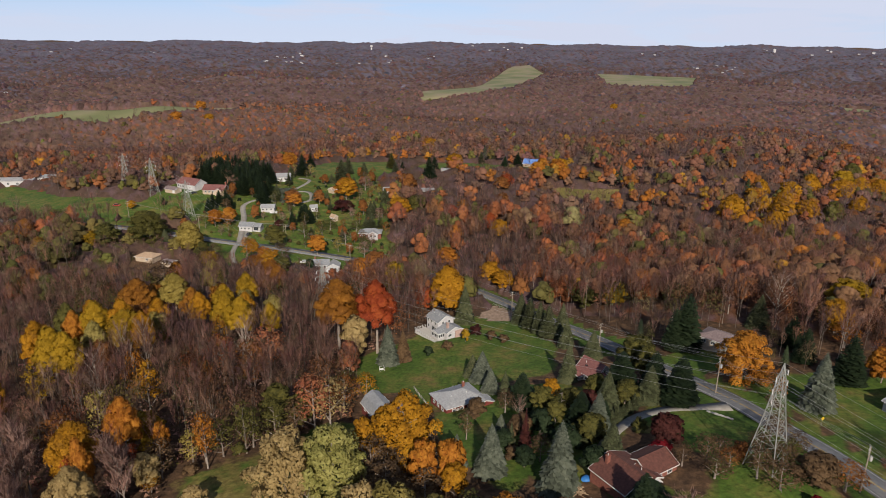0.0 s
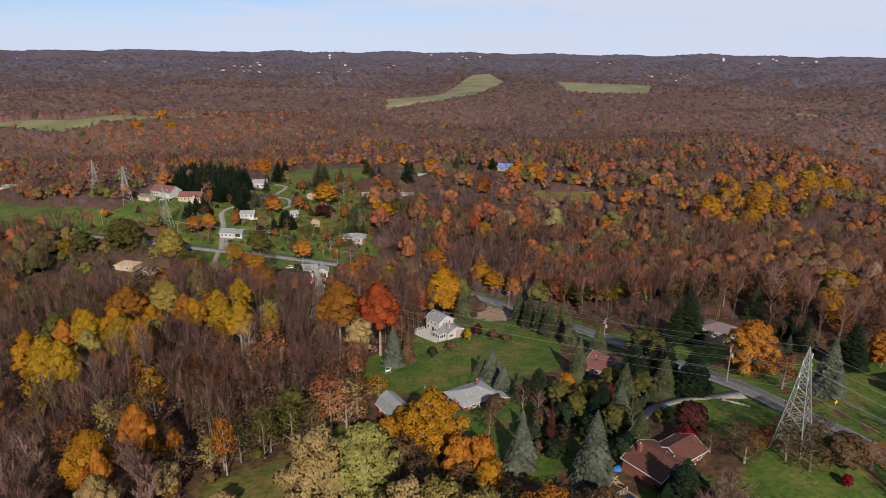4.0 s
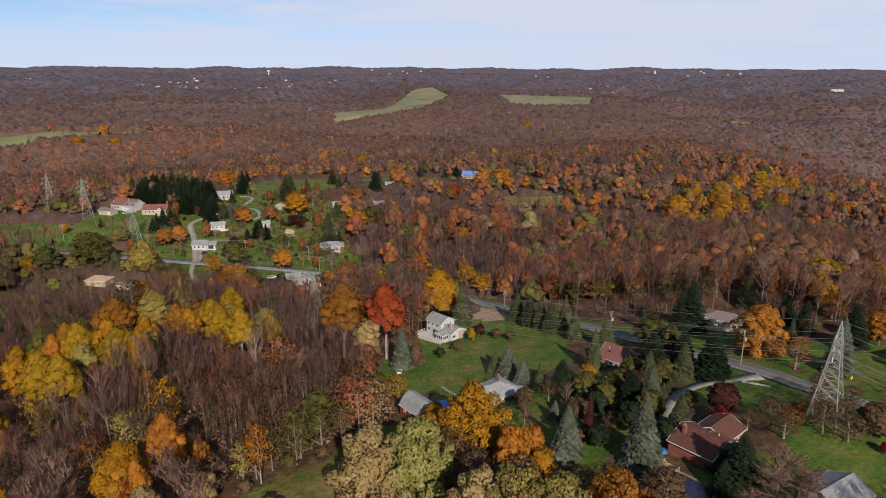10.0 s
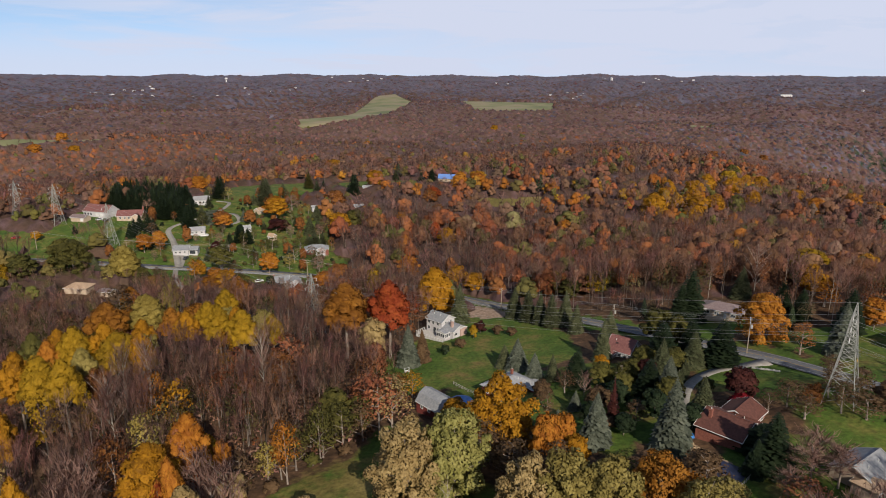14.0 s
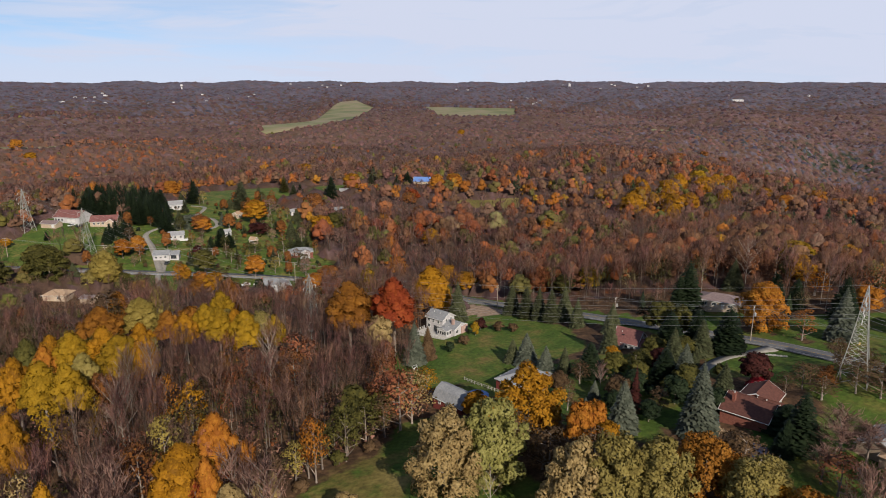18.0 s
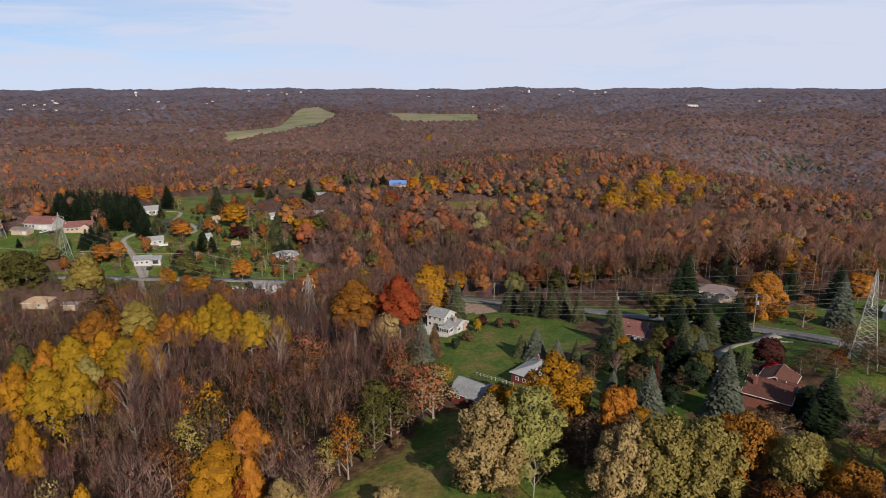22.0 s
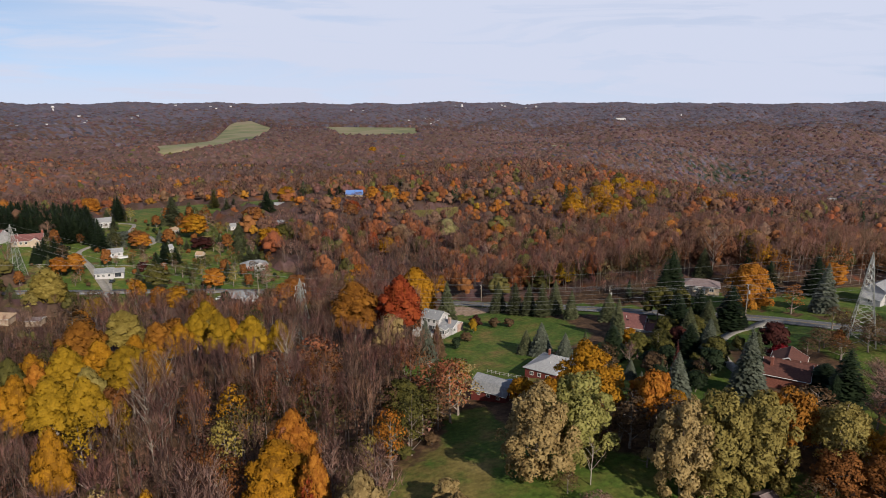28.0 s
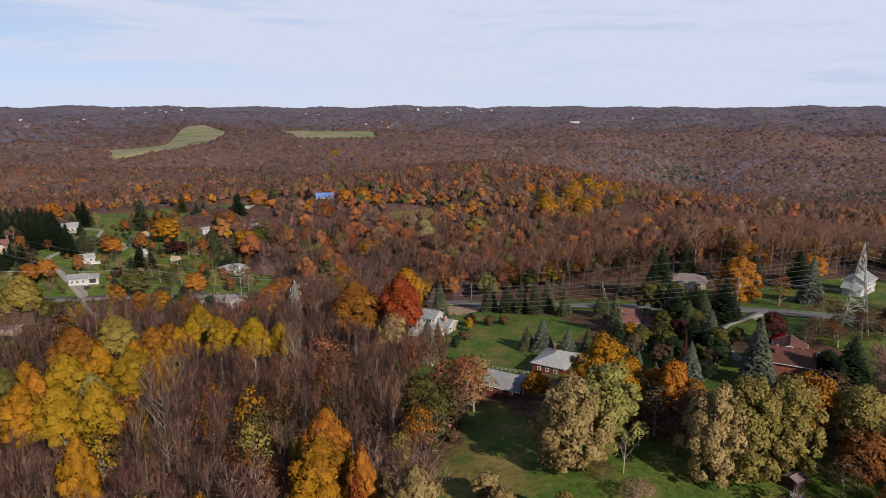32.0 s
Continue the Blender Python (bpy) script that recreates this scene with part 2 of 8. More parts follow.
DARK_BOARDS = ramp_mat("dark_brown_boards", [(0.3, (0.07, 0.045, 0.035)), (0.7, (0.12, 0.08, 0.06))], scale=2.0, rough=0.9, island=0.4)
FIELD_GRASS = ramp_mat("pale_field_grass", [(0.30, (0.115, 0.130, 0.050)), (0.48, (0.19, 0.185, 0.085)), (0.60, (0.25, 0.205, 0.125)), (0.75, (0.20, 0.14, 0.10))], scale=0.012, rough=0.95, big=0.5, detail=8)
SOIL = ramp_mat("bare_tan_soil", [(0.3, (0.22, 0.15, 0.10)), (0.7, (0.34, 0.25, 0.175))], scale=0.5, rough=0.95, big=0.4, detail=8)


def cover_mat(name):
    """Ground: leaf litter under the trees and mown grass in the clearings, by the land-cover attribute with ragged edges."""
    m = bpy.data.materials.new(name)
    m.use_nodes = True
    n, l = m.node_tree.nodes, m.node_tree.links
    bs = n["Principled BSDF"]
    bs.inputs["Roughness"].default_value = 0.95
    bs.inputs["Specular IOR Level"].default_value = 0.15
    tc = n.new("ShaderNodeTexCoord")

    def noise_ramp(scale, detail, stops):
        no = n.new("ShaderNodeTexNoise")
        no.inputs["Scale"].default_value, no.inputs["Detail"].default_value = scale, detail
        no.inputs["Roughness"].default_value = 0.62
        l.new(tc.outputs["Object"], no.inputs["Vector"])
        rp = n.new("ShaderNodeValToRGB")
        els = rp.color_ramp.elements
        while len(els) < len(stops):
            els.new(0.5)
        for e, (p, c) in zip(els, stops):
            e.position, e.color = p, (*c, 1)
        l.new(no.outputs["Fac"], rp.inputs["Fac"])
        return no.outputs["Fac"], rp.outputs["Color"]
    _, litter = noise_ramp(0.25, 9, [(0.3, (0.028, 0.016, 0.010)), (0.5, (0.060, 0.034, 0.019)), (0.72, (0.125, 0.070, 0.036))])
    _, grass = noise_ramp(0.09, 10, [(0.3, (0.027, 0.052, 0.008)), (0.48, (0.048, 0.078, 0.012)), (0.58, (0.078, 0.086, 0.018)), (0.70, (0.125, 0.088, 0.03))])
    _, dry = noise_ramp(0.05, 9, [(0.3, (0.078, 0.066, 0.018)), (0.5, (0.125, 0.098, 0.028)), (0.7, (0.17, 0.128, 0.046))])
    edge, _ = noise_ramp(0.18, 6, [(0.0, (0, 0, 0)), (1.0, (1, 1, 1))])

    def mask(channel):
        at = n.new("ShaderNodeAttribute")
        at.attribute_name = channel
        s = n.new("ShaderNodeMath")
        s.operation = "MULTIPLY_ADD"
        s.inputs[1].default_value = 0.8
        l.new(edge, s.inputs[0])
        l.new(at.outputs["Fac"], s.inputs[2])
        r = n.new("ShaderNodeMapRange")
        r.inputs["From Min"].default_value, r.inputs["From Max"].default_value = 0.82, 1.0
        l.new(s.outputs[0], r.inputs["Value"])
        return r.outputs["Result"]

    def mix(f, a, b):
        x = n.new("ShaderNodeMix")
        x.data_type = "RGBA"
        l.new(f, x.inputs["Factor"])
        l.new(a, x.inputs[6])
        l.new(b, x.inputs[7])
        return x.outputs[2]
    c = mix(mask("grass"), litter, grass)
    c = mix(mask("dry"), c, dry)
    _, soil = noise_ramp(0.4, 9, [(0.3, (0.17, 0.115, 0.08)), (0.5, (0.23, 0.16, 0.115)), (0.7, (0.29, 0.21, 0.155))])
    c = mix(mask("soil"), c, soil)
    tuft, _ = noise_ramp(0.75, 8, [(0.0, (0, 0, 0)), (1.0, (1, 1, 1))])
    span = n.new("ShaderNodeMapRange")
    span.inputs["From Min"].default_value, span.inputs["From Max"].default_value = 0.32, 0.68
    span.inputs["To Min"].default_value, span.inputs["To Max"].default_value = 0.62, 1.38
    l.new(tuft, span.inputs["Value"])
    vm = n.new("ShaderNodeVectorMath")
    vm.operation = "SCALE"
    l.new(c, vm.inputs[0])
    l.new(span.outputs["Result"], vm.inputs["Scale"])
    l.new(vm.outputs["Vector"], bs.inputs["Base Color"])
    bp = n.new("ShaderNodeBump")
    bp.inputs["Strength"].default_value, bp.inputs["Distance"].default_value = 0.6, 0.3
    hb = n.new("ShaderNodeTexNoise")
    hb.inputs["Scale"].default_value, hb.inputs["Detail"].default_value = 1.1, 5
    l.new(tc.outputs["Object"], hb.inputs["Vector"])
    l.new(hb.outputs["Fac"], bp.inputs["Height"])
    l.new(bp.outputs["Normal"], bs.inputs["Normal"])
    return m


def tint_mat(name, thin=0.2, scale=0.45, relief=0.8, spread=0.22):
    """Woods: the colour of each tree comes from its tint attribute, varied from clump to clump."""
    m = bpy.data.materials.new(name)
    m.use_nodes = True
    n, l = m.node_tree.nodes, m.node_tree.links
    bs = n["Principled BSDF"]
    bs.inputs["Roughness"].default_value = 0.85
    bs.inputs["Specular IOR Level"].default_value = 0.15
    at = n.new("ShaderNodeAttribute")
    at.attribute_name = "tint"
    ge = n.new("ShaderNodeNewGeometry")
    mr = n.new("ShaderNodeMapRange")
    mr.inputs["To Min"].default_value, mr.inputs["To Max"].default_value = 1 - spread, 1 + spread
    l.new(ge.outputs["Random Per Island"], mr.inputs["Value"])
    tc = n.new("ShaderNodeTexCoord")
    no = n.new("ShaderNodeTexNoise")
    no.inputs["Scale"].default_value, no.inputs["Detail"].default_value = scale, 5.0
    no.inputs["Roughness"].default_value = 0.7
    l.new(tc.outputs["Object"], no.inputs["Vector"])
    m2 = n.new("ShaderNodeMapRange")
    m2.inputs["From Min"].default_value, m2.inputs["From Max"].default_value = 0.3, 0.7
    m2.inputs["To Min"].default_value, m2.inputs["To Max"].default_value = 0.70, 1.30
    l.new(no.outputs["Fac"], m2.inputs["Value"])
    mu = n.new("ShaderNodeMath")
    mu.operation = "MULTIPLY"
    l.new(mr.outputs["Result"], mu.inputs[0])
    l.new(m2.outputs["Result"], mu.inputs[1])
    bp = n.new("ShaderNodeBump")
    bp.inputs["Strength"].default_value, bp.inputs["Distance"].default_value = 0.9, relief
    l.new(no.outputs["Fac"], bp.inputs["Height"])
    l.new(bp.outputs["Normal"], bs.inputs["Normal"])
    vm = n.new("ShaderNodeVectorMath")
    vm.operation = "SCALE"
    l.new(at.outputs["Color"], vm.inputs[0])
    l.new(mu.outputs[0], vm.inputs["Scale"])
    l.new(vm.outputs["Vector"], bs.inputs["Base Color"])
    if thin:
        tr = n.new("ShaderNodeBsdfTranslucent")
        l.new(vm.outputs["Vector"], tr.inputs["Color"])
        mx = n.new("ShaderNodeMixShader")
        mx.inputs["Fac"].default_value = thin
        l.new(bs.outputs["BSDF"], mx.inputs[1])
        l.new(tr.outputs["BSDF"], mx.inputs[2])
        l.new(mx.outputs[0], n["Material Output"].inputs["Surface"])
    return m


FAR_WOODS_MAT = tint_mat("far_woods_canopy", 0.0, 0.10, 4.0)
GROUND_MAT = cover_mat("litter_and_grass")
WOODS_MAT = tint_mat("mixed_woods")
BARE_MAT = tint_mat("bare_woods_twigs", 0.45, 0.3, 0.1, 0.16)
CLUMP_MAT = tint_mat("woods_foliage", 0.10, 0.9, 0.5, 0.20)


# ---- building helpers ----
def part(name, data, material=None, parent=None, label=""):
    """Links a bmesh or a mesh as one object under a thing or a part."""
    if isinstance(data, bmesh.types.BMesh):
        me = bpy.data.meshes.new(name)
        data.to_mesh(me)
        data.free()
    else:
        me = data
    if material is not None and not me.materials:
        me.materials.append(material)
    ob = new(name, me)
    if parent is not None:
        ob.parent = parent
    return tagged(ob, label)


def raw_mesh(name, verts, *face_sets, material=None, smooth=False):
    """A mesh from arrays: verts (n, 3) and index arrays (m, k)."""
    me = bpy.data.meshes.new(name)
    verts = np.asarray(verts, dtype=np.float32)
    sets = [np.asarray(f, dtype=np.int32) for f in face_sets if len(f)]
    loops = np.concatenate([f.ravel() for f in sets])
    totals = np.concatenate([np.full(len(f), f.shape[1], dtype=np.int32) for f in sets])
    starts = np.concatenate([[0], np.cumsum(totals)[:-1]]).astype(np.int32)
    me.vertices.add(len(verts))
    me.vertices.foreach_set("co", verts.ravel())
    me.loops.add(len(loops))
    me.loops.foreach_set("vertex_index", loops)
    me.polygons.add(len(totals))
    me.polygons.foreach_set("loop_start", starts)
    me.polygons.foreach_set("loop_total", totals)
    if smooth:
        me.polygons.foreach_set("use_smooth", np.ones(len(totals), dtype=bool))
    me.update(calc_edges=True)
    if material is not None:
        me.materials.append(material)
    return me


def box(bm, cx, cy, cz, sx, sy, sz, rz=0.0, bevel=0.0):
    """A box centred at cx, cy with its foot at cz."""
    made = bmesh.ops.create_cube(bm, size=1.0, matrix=Matrix.Translation((cx, cy, cz + sz / 2)) @ Matrix.Rotation(radians(rz), 4, "Z") @ Matrix.Diagonal((sx, sy, sz, 1)))
    if bevel:
        edges = list({e for v in made["verts"] for e in v.link_edges})
        bmesh.ops.bevel(bm, geom=edges, offset=bevel, segments=1, affect="EDGES")
    return made["verts"]


def bar(bm, a, b, r0, r1=None, sides=6):
    """A tapered round bar from a to b."""
    a, b = Vector(a), Vector(b)
    d = b - a
    m = Matrix.Translation((a + b) / 2) @ d.to_track_quat("Z", "Y").to_matrix().to_4x4()
    bmesh.ops.create_cone(bm, cap_ends=True, segments=sides, radius1=r0, radius2=r0 if r1 is None else r1, depth=d.length, matrix=m)


# ---- the lie of the land ----
# gently rolling ground: broad rises and hollows (x, y, height, spread x, spread y)
GROUND_OFFSET = 0.0
RISES = [
    (-105, -45, 5, 45, 70),
    (97, -98, 1.9, 15, 15),
    (130, -120, 26, 150, 110), (-230, 230, 17, 110, 120), (-60, 370, 9, 120, 90),
    (40, 120, -10, 120, 70), (-40, -140, 9, 90, 60), (170, 40, 16, 90, 90),
    (760, 560, -75, 260, 330), (1000, 900, -42, 330, 240), (1500, 1450, 22, 420, 330), (330, 640, 20, 190, 260), (-560, 760, 15, 330, 95), (-500, 520, -16, 240, 110),
    (180, 330, 8, 110, 120),
    (-80, 2500, 12, 260, 260), (-420, 1750, -22, 300, 420), (-500, 150, -12, 180, 200),
]


def ground_z(x, y):
    z = 0
    for cx, cy, h, sx, sy in RISES:
        z = z + h * np.exp(-((x - cx) / sx) ** 2 - ((y - cy) / sy) ** 2)
    return z - GROUND_OFFSET


GROUND_OFFSET = float(ground_z(0.0, 0.0))


# far fields, each between its near and its far edge
FIELD_EDGES = [
    ("pale green field winding up the far hill", [(-246, 1322), (-176, 1355), (-110, 1388), (-50, 1550), (3, 1922), (50, 2263)],
     [(-261, 1402), (-205, 1572), (-143, 1700), (-120, 2140), (-85, 2426), (-21, 2549)]),
    ("flat green and brown field on the far hilltop", [(224, 1814), (326, 1740), (470, 1763)], [(215, 2255), (397, 2200), (549, 2090)]),
    ("long narrow field along the ridge", [(-790, 646), (-715, 674), (-648, 676), (-585, 719), (-472, 780), (-335, 828)], [(-835, 705), (-747, 748), (-639, 752), (-572, 794), (-460, 832), (-330, 842)]),
    ("small green field in the far valley", [(626, 1184), (672, 1146)], [(685, 1304), (737, 1282)]),
    ("sloping olive field at the wood edge", [(-660, 508), (-587, 528)], [(-700, 556), (-618, 572)]),
]
FIELDS = [near + edge[::-1] for _, near, edge in FIELD_EDGES]
# rough grass along the near edge of each field
VERGES = [near + [(px * k, py * k - 240 * (1 - k)) for px, py in near[::-1]] for k, (_, near, _) in zip((0.925, 0.96), FIELD_EDGES)]


def inside(poly, x, y):
    """Which of the points x, y lie in the polygon."""
    hit = np.zeros(np.shape(x), dtype=bool)
    for (x0, y0), (x1, y1) in zip(poly, poly[1:] + poly[:1]):
        cross = (y0 > y) != (y1 > y)
        at = (x1 - x0) * (y - y0) / ((y1 - y0) or 1e-9) + x0
        hit ^= cross & (x < at)
    return hit


def line_gap(line, x, y):
    """The distance from the points x, y to a polyline."""
    best = np.full(np.shape(x), 1e9)
    for (x0, y0), (x1, y1) in zip(line, line[1:]):
        dx, dy = x1 - x0, y1 - y0
        t = np.clip(((x - x0) * dx + (y - y0) * dy) / (dx * dx + dy * dy), 0, 1)
        best = np.minimum(best, np.hypot(x - x0 - t * dx, y - y0 - t * dy))
    return best


def swell(x, y):
    """Wooded ridges and hollows of the far hills, about -1 to 1."""
    a = np.sin((0.30 * x + y) / 86 + 1.5 * np.sin(x / 210 + 0.4) + 0.7 * np.sin(y / 330))
    b = np.sin((0.85 * x - 0.55 * y) / 74 + 1.0 + 1.2 * np.sin(y / 260) + 0.6 * np.sin(x / 145))
    c = np.sin(x / 43 + 1.4 * np.sin(y / 120)) * np.cos(y / 51 + np.sin(x / 95))
    return 0.50 * a + 0.34 * b + 0.16 * c


def land_z(x, y):
    """The ground with its small unevenness, the far hills and the plateau that closes the horizon."""
    r = np.hypot(x + 20, y + 240)
    k = np.clip((r - 2500) / 2300, 0, 1)
    far = 88 * k ** 1.35
    calm = 1 - 0.8 * np.exp(-((x - 100) / 520) ** 2 - ((y - 1900) / 560) ** 2)
    out = np.clip((r - 560) / 700, 0, 1)
    rise = (26 - 12 * k) * calm * out * out * (3 - 2 * out) * swell(x, y)
    long = k * (9 * np.sin(y / 190 + 1.7 * np.sin(x / 640)) + 5 * np.sin((x - 0.3 * y) / 230 + 2.0)) * (1 - 0.85 * np.clip((r - 3500) / 1000, 0, 1))
    crest = 2.5 * np.clip((r - 4200) / 500, 0, 1) * (np.sin(x / 380 + 0.6) * np.sin(x / 171 + 2.0) + 0.4 * np.sin(x / 67))
    lift = 0
    for q, up in zip(FIELDS, (24, 22, 6, 14, 5)):
        gap = np.where(inside(q, x, y), 0, line_gap(q + q[:1], x, y))
        lift = np.maximum(lift, up * np.exp(-(gap / 130) ** 2))
    return ground_z(x, y) - 26 * out + far + rise * (1 - 0.032 * lift) + long + crest + lift * out


def gz(x, y):
    return float(land_z(np.float64(x), np.float64(y)))


ROAD_LINE = [(158, -190), (140, -146), (121, -105), (109, -79), (99, -56), (82, -27), (66, 1), (54, 20), (36, 47), (20, 71), (3, 91), (-18, 106), (-46, 114), (-75, 116.5),
             (-110, 117.5), (-155, 117), (-200, 121), (-252, 128), (-330, 146), (-420, 175)]
DRIVE_BRICK = [(98, -63), (90, -65), (81, -66), (72, -71), (66, -78), (61, -87), (58, -95)]
DRIVE_HILL = [(-141, 118), (-148, 137), (-156, 158), (-166, 181), (-160, 200), (-150, 222), (-137, 231), (-129, 214), (-133, 203)]
DRIVE_TOP = [(-150, 222), (-147, 245), (-148, 266), (-158, 268)]
DRIVE_SMALL = [(-140, 118), (-142, 130), (-145, 137)]
TRACK = [(-141, 113), (-137, 100), (-128, 84)]
HAMLET = [(-182, 122), (-186, 176), (-172, 262), (-164, 292), (-96, 296), (-64, 214), (-48, 122)]
LAWNS = [
    [(18, -45), (50, -42), (72, -58), (66, -80), (52, -108), (22, -100), (10, -75)],
    [(-30, -22), (-16, -52), (14, -48), (48, -34), (50, -4), (34, 26), (16, 40), (-6, 14), (-14, -2)],
    [(-50, -108), (-44, -122), (-30, -140), (0, -165), (40, -170), (34, -140), (10, -127), (0, -112), (-12, -100), (-12, -74), (-24, -74), (-30, -95)],
    [(29, -92), (37, -78), (41, -92), (38, -112), (31, -108)],
    [(74, -66), (78, -58), (94, -62), (108, -92), (112, -128), (92, -126), (82, -112), (84, -95), (76, -82), (68, -80), (70, -72)],
    [(0, -66), (10, -66), (14, -46), (-4, -52)],
    [(103, -40), (113, -62), (124, -85), (136, -110), (185, -110), (185, -42), (135, -36)],
    [(90, -40), (110, -30), (122, -4), (104, -2), (84, -24)],
    [(-178, 119), (-48, 120), (-43, 152), (-80, 168), (-120, 196), (-126, 236), (-150, 240), (-166, 182), (-180, 150)],
    [(-150, 112), (-152, 100), (-130, 80), (-120, 100), (-105, 112)],
    [(-168, 296), (-172, 392), (-105, 390), (-86, 315), (-120, 300)],
    [(-80, 322), (34, 372), (48, 392), (-20, 402), (-70, 372)],
    [(-450, 190), (-330, 152), (-228, 134), (-210, 124), (-198, 152), (-245, 172), (-330, 205), (-380, 250), (-440, 285)],
    [(-240, 200), (-190, 180), (-186, 196), (-236, 214)],
    [(-205, 104), (-205, 117), (-52, 114), (-62, 98), (-120, 98)], HAMLET, [(60, -100), (112, -128), (114, -142), (52, -140)],
    [(-154, 281), (-98, 290), (-90, 320), (-160, 320)],
    [(-240, 150), (-184, 140), (-184, 204), (-236, 206)],
    [(-165, 226), (-150, 240), (-154, 262), (-178, 258)],
]
DRY = [
    [(-56, -108), (-46, -126), (-30, -130), (-16, -112), (-22, -92), (-36, -90)],
    [(38, 305), (108, 296), (94, 248), (60, 262)],
    [(150, 360), (240, 352), (230, 330), (160, 338)],
    [(20, 42), (34, 30), (44, 22), (34, 44), (22, 58)],
]
SOILS = [[(15, 40), (19, 28), (30, 30), (38, 36), (27, 50), (20, 56)]]
# young growth, kept low
LOW_WOODS = [[(-215, 55), (-45, 62), (-40, 116), (-215, 120)], [(-112, 32), (-52, 32), (-52, 64), (-112, 64)], [(-205, 25), (-142, 25), (-142, 60), (-205, 60)], [(-30, 325), (90, 325), (90, 380), (-30, 380)], [(-190, 255), (-30, 255), (-30, 330), (-190, 330)], [(60, -45), (130, -60), (130, 0), (60, 20)]]
TREELESS = [
    [(-15, -55), (-12, -90), (5, -128), (25, -152), (60, -152), (115, -146), (125, -80), (100, -45), (70, -5), (40, 45), (15, 50), (-5, 20)],
    [(-52, -112), (-45, -96), (-28, -88), (0, -100), (5, -165), (-30, -165), (-54, -146)],
    SOILS[0],
    [(-100, 92), (-62, 76), (-60, 112), (-98, 112)], [(-186, 60), (-152, 60), (-152, 84), (-186, 84)],
    [(48, -52), (72, -52), (72, -16), (48, -16)], [(44, -142), (114, -142), (114, -60), (72, -58), (60, -72), (44, -100)], [(44, -121), (54, -132), (63, -121), (54, -112)], [(74, -133), (92, -133), (92, -119), (74, -119)], [(44, -118), (52, -118), (52, -104), (44, -104)],
    [(-16, -84), (34, -78), (34, -44), (-16, -60)], [(96, -24), (122, -24), (122, 4), (96, 4)],
    [(-238, 172), (-182, 168), (-184, 207), (-238, 212)], [(136, -80), (180, -80), (180, -40), (136, -40)], [(-80, 330), (48, 370), (48, 404), (-80, 392)],
]


def any_inside(polys, x, y):
    hit = np.zeros(np.shape(x), dtype=bool)
    for p in polys:
        hit |= inside(p, x, y)
    return hit


def graded(lo, hi, core_lo, core_hi, step, grow):
    """Grid lines: even in the core, wider and wider outside it."""
    mid = list(np.arange(core_lo, core_hi + step, step))
    out, s, v = [], step, mid[-1]
    while v < hi:
        s *= grow
        v += s
        out.append(v)
    low, s, v = [], step, mid[0]
    while v > lo:
        s *= grow
        v -= s
        low.append(v)
    return np.array(low[::-1] + mid + out)


def smooth_line(pts, step=3.0):
    """Points along a soft curve through pts."""
    out = []
    for i in range(len(pts) - 1):
        p0, p1, p2, p3 = (Vector(pts[max(0, min(len(pts) - 1, i + k))]) for k in (-1, 0, 1, 2))
        n = max(2, int((p2 - p1).length / step))
        for j in range(n):
            t = j / n
            out.append(0.5 * ((2 * p1) + (p2 - p0) * t + (2 * p0 - 5 * p1 + 4 * p2 - p3) * t * t + (3 * p1 - p0 - 3 * p2 + p3) * t ** 3))
    out.append(Vector(pts[-1]))
    return out


ROAD_SOFT = smooth_line(ROAD_LINE)
ROAD_XY = [(p.x, p.y) for p in ROAD_SOFT]

gxs, gys = graded(-4600, 4900, -330, 260, 3.9, 1.045), graded(-420, 4850, -230, 420, 3.9, 1.04)
GX, GY = np.meshgrid(gxs, gys)
GZ = land_z(GX, GY)
# the road lies on a shallow bench
bench = np.clip((line_gap(ROAD_XY[::3], GX, GY) - 4.5) / 5.0, 0, 1)
GZ = GZ - 0.45 * (1 - bench)
nx, ny = len(gxs), len(gys)
idx = np.arange(nx * ny).reshape(ny, nx)
quads = np.stack([idx[:-1, :-1], idx[:-1, 1:], idx[1:, 1:], idx[1:, :-1]], -1).reshape(-1, 4)
ground_me = raw_mesh("ground", np.stack([GX, GY, GZ], -1).reshape(-1, 3), quads, material=GROUND_MAT, smooth=True)


def cover(polys, soft):
    """How far the ground points lie inside any of the polygons, with a soft rim."""
    best = np.zeros(GX.shape)
    for q in polys:
        gap = line_gap(q + q[:1], GX, GY)
        best = np.maximum(best, np.clip(0.5 + np.where(inside(q, GX, GY), gap, -gap) / (2 * soft), 0, 1) * 0.95)
    return best


grass_at = ground_me.attributes.new("grass", "FLOAT", "POINT")
grass_at.data.foreach_set("value", (np.maximum(np.maximum(cover([q for k, q in enumerate(LAWNS) if q is not HAMLET and k != 8], 4.0), 0.66 * cover([HAMLET, LAWNS[8]], 5.0)), 0.9 * (line_gap(ROAD_XY[::3], GX, GY) < 8))).astype(np.float32).ravel())
dry_at = ground_me.attributes.new("dry", "FLOAT", "POINT")
dry_at.data.foreach_set("value", np.maximum(np.maximum(cover(DRY[1:], 5.0), 0.62 * cover(DRY[:1], 9.0)), 0.44 * cover([HAMLET, LAWNS[8], LAWNS[12], LAWNS[10]], 6.0)).astype(np.float32).ravel())
soil_at = ground_me.attributes.new("soil", "FLOAT", "POINT")
soil_at.data.foreach_set("value", any_inside(SOILS, GX, GY).astype(np.float32).ravel() * 0.95)
ground = tagged(new("ground", ground_me), "rolling ground with fallen leaves and mown green lawns", "ground", kind="structure")


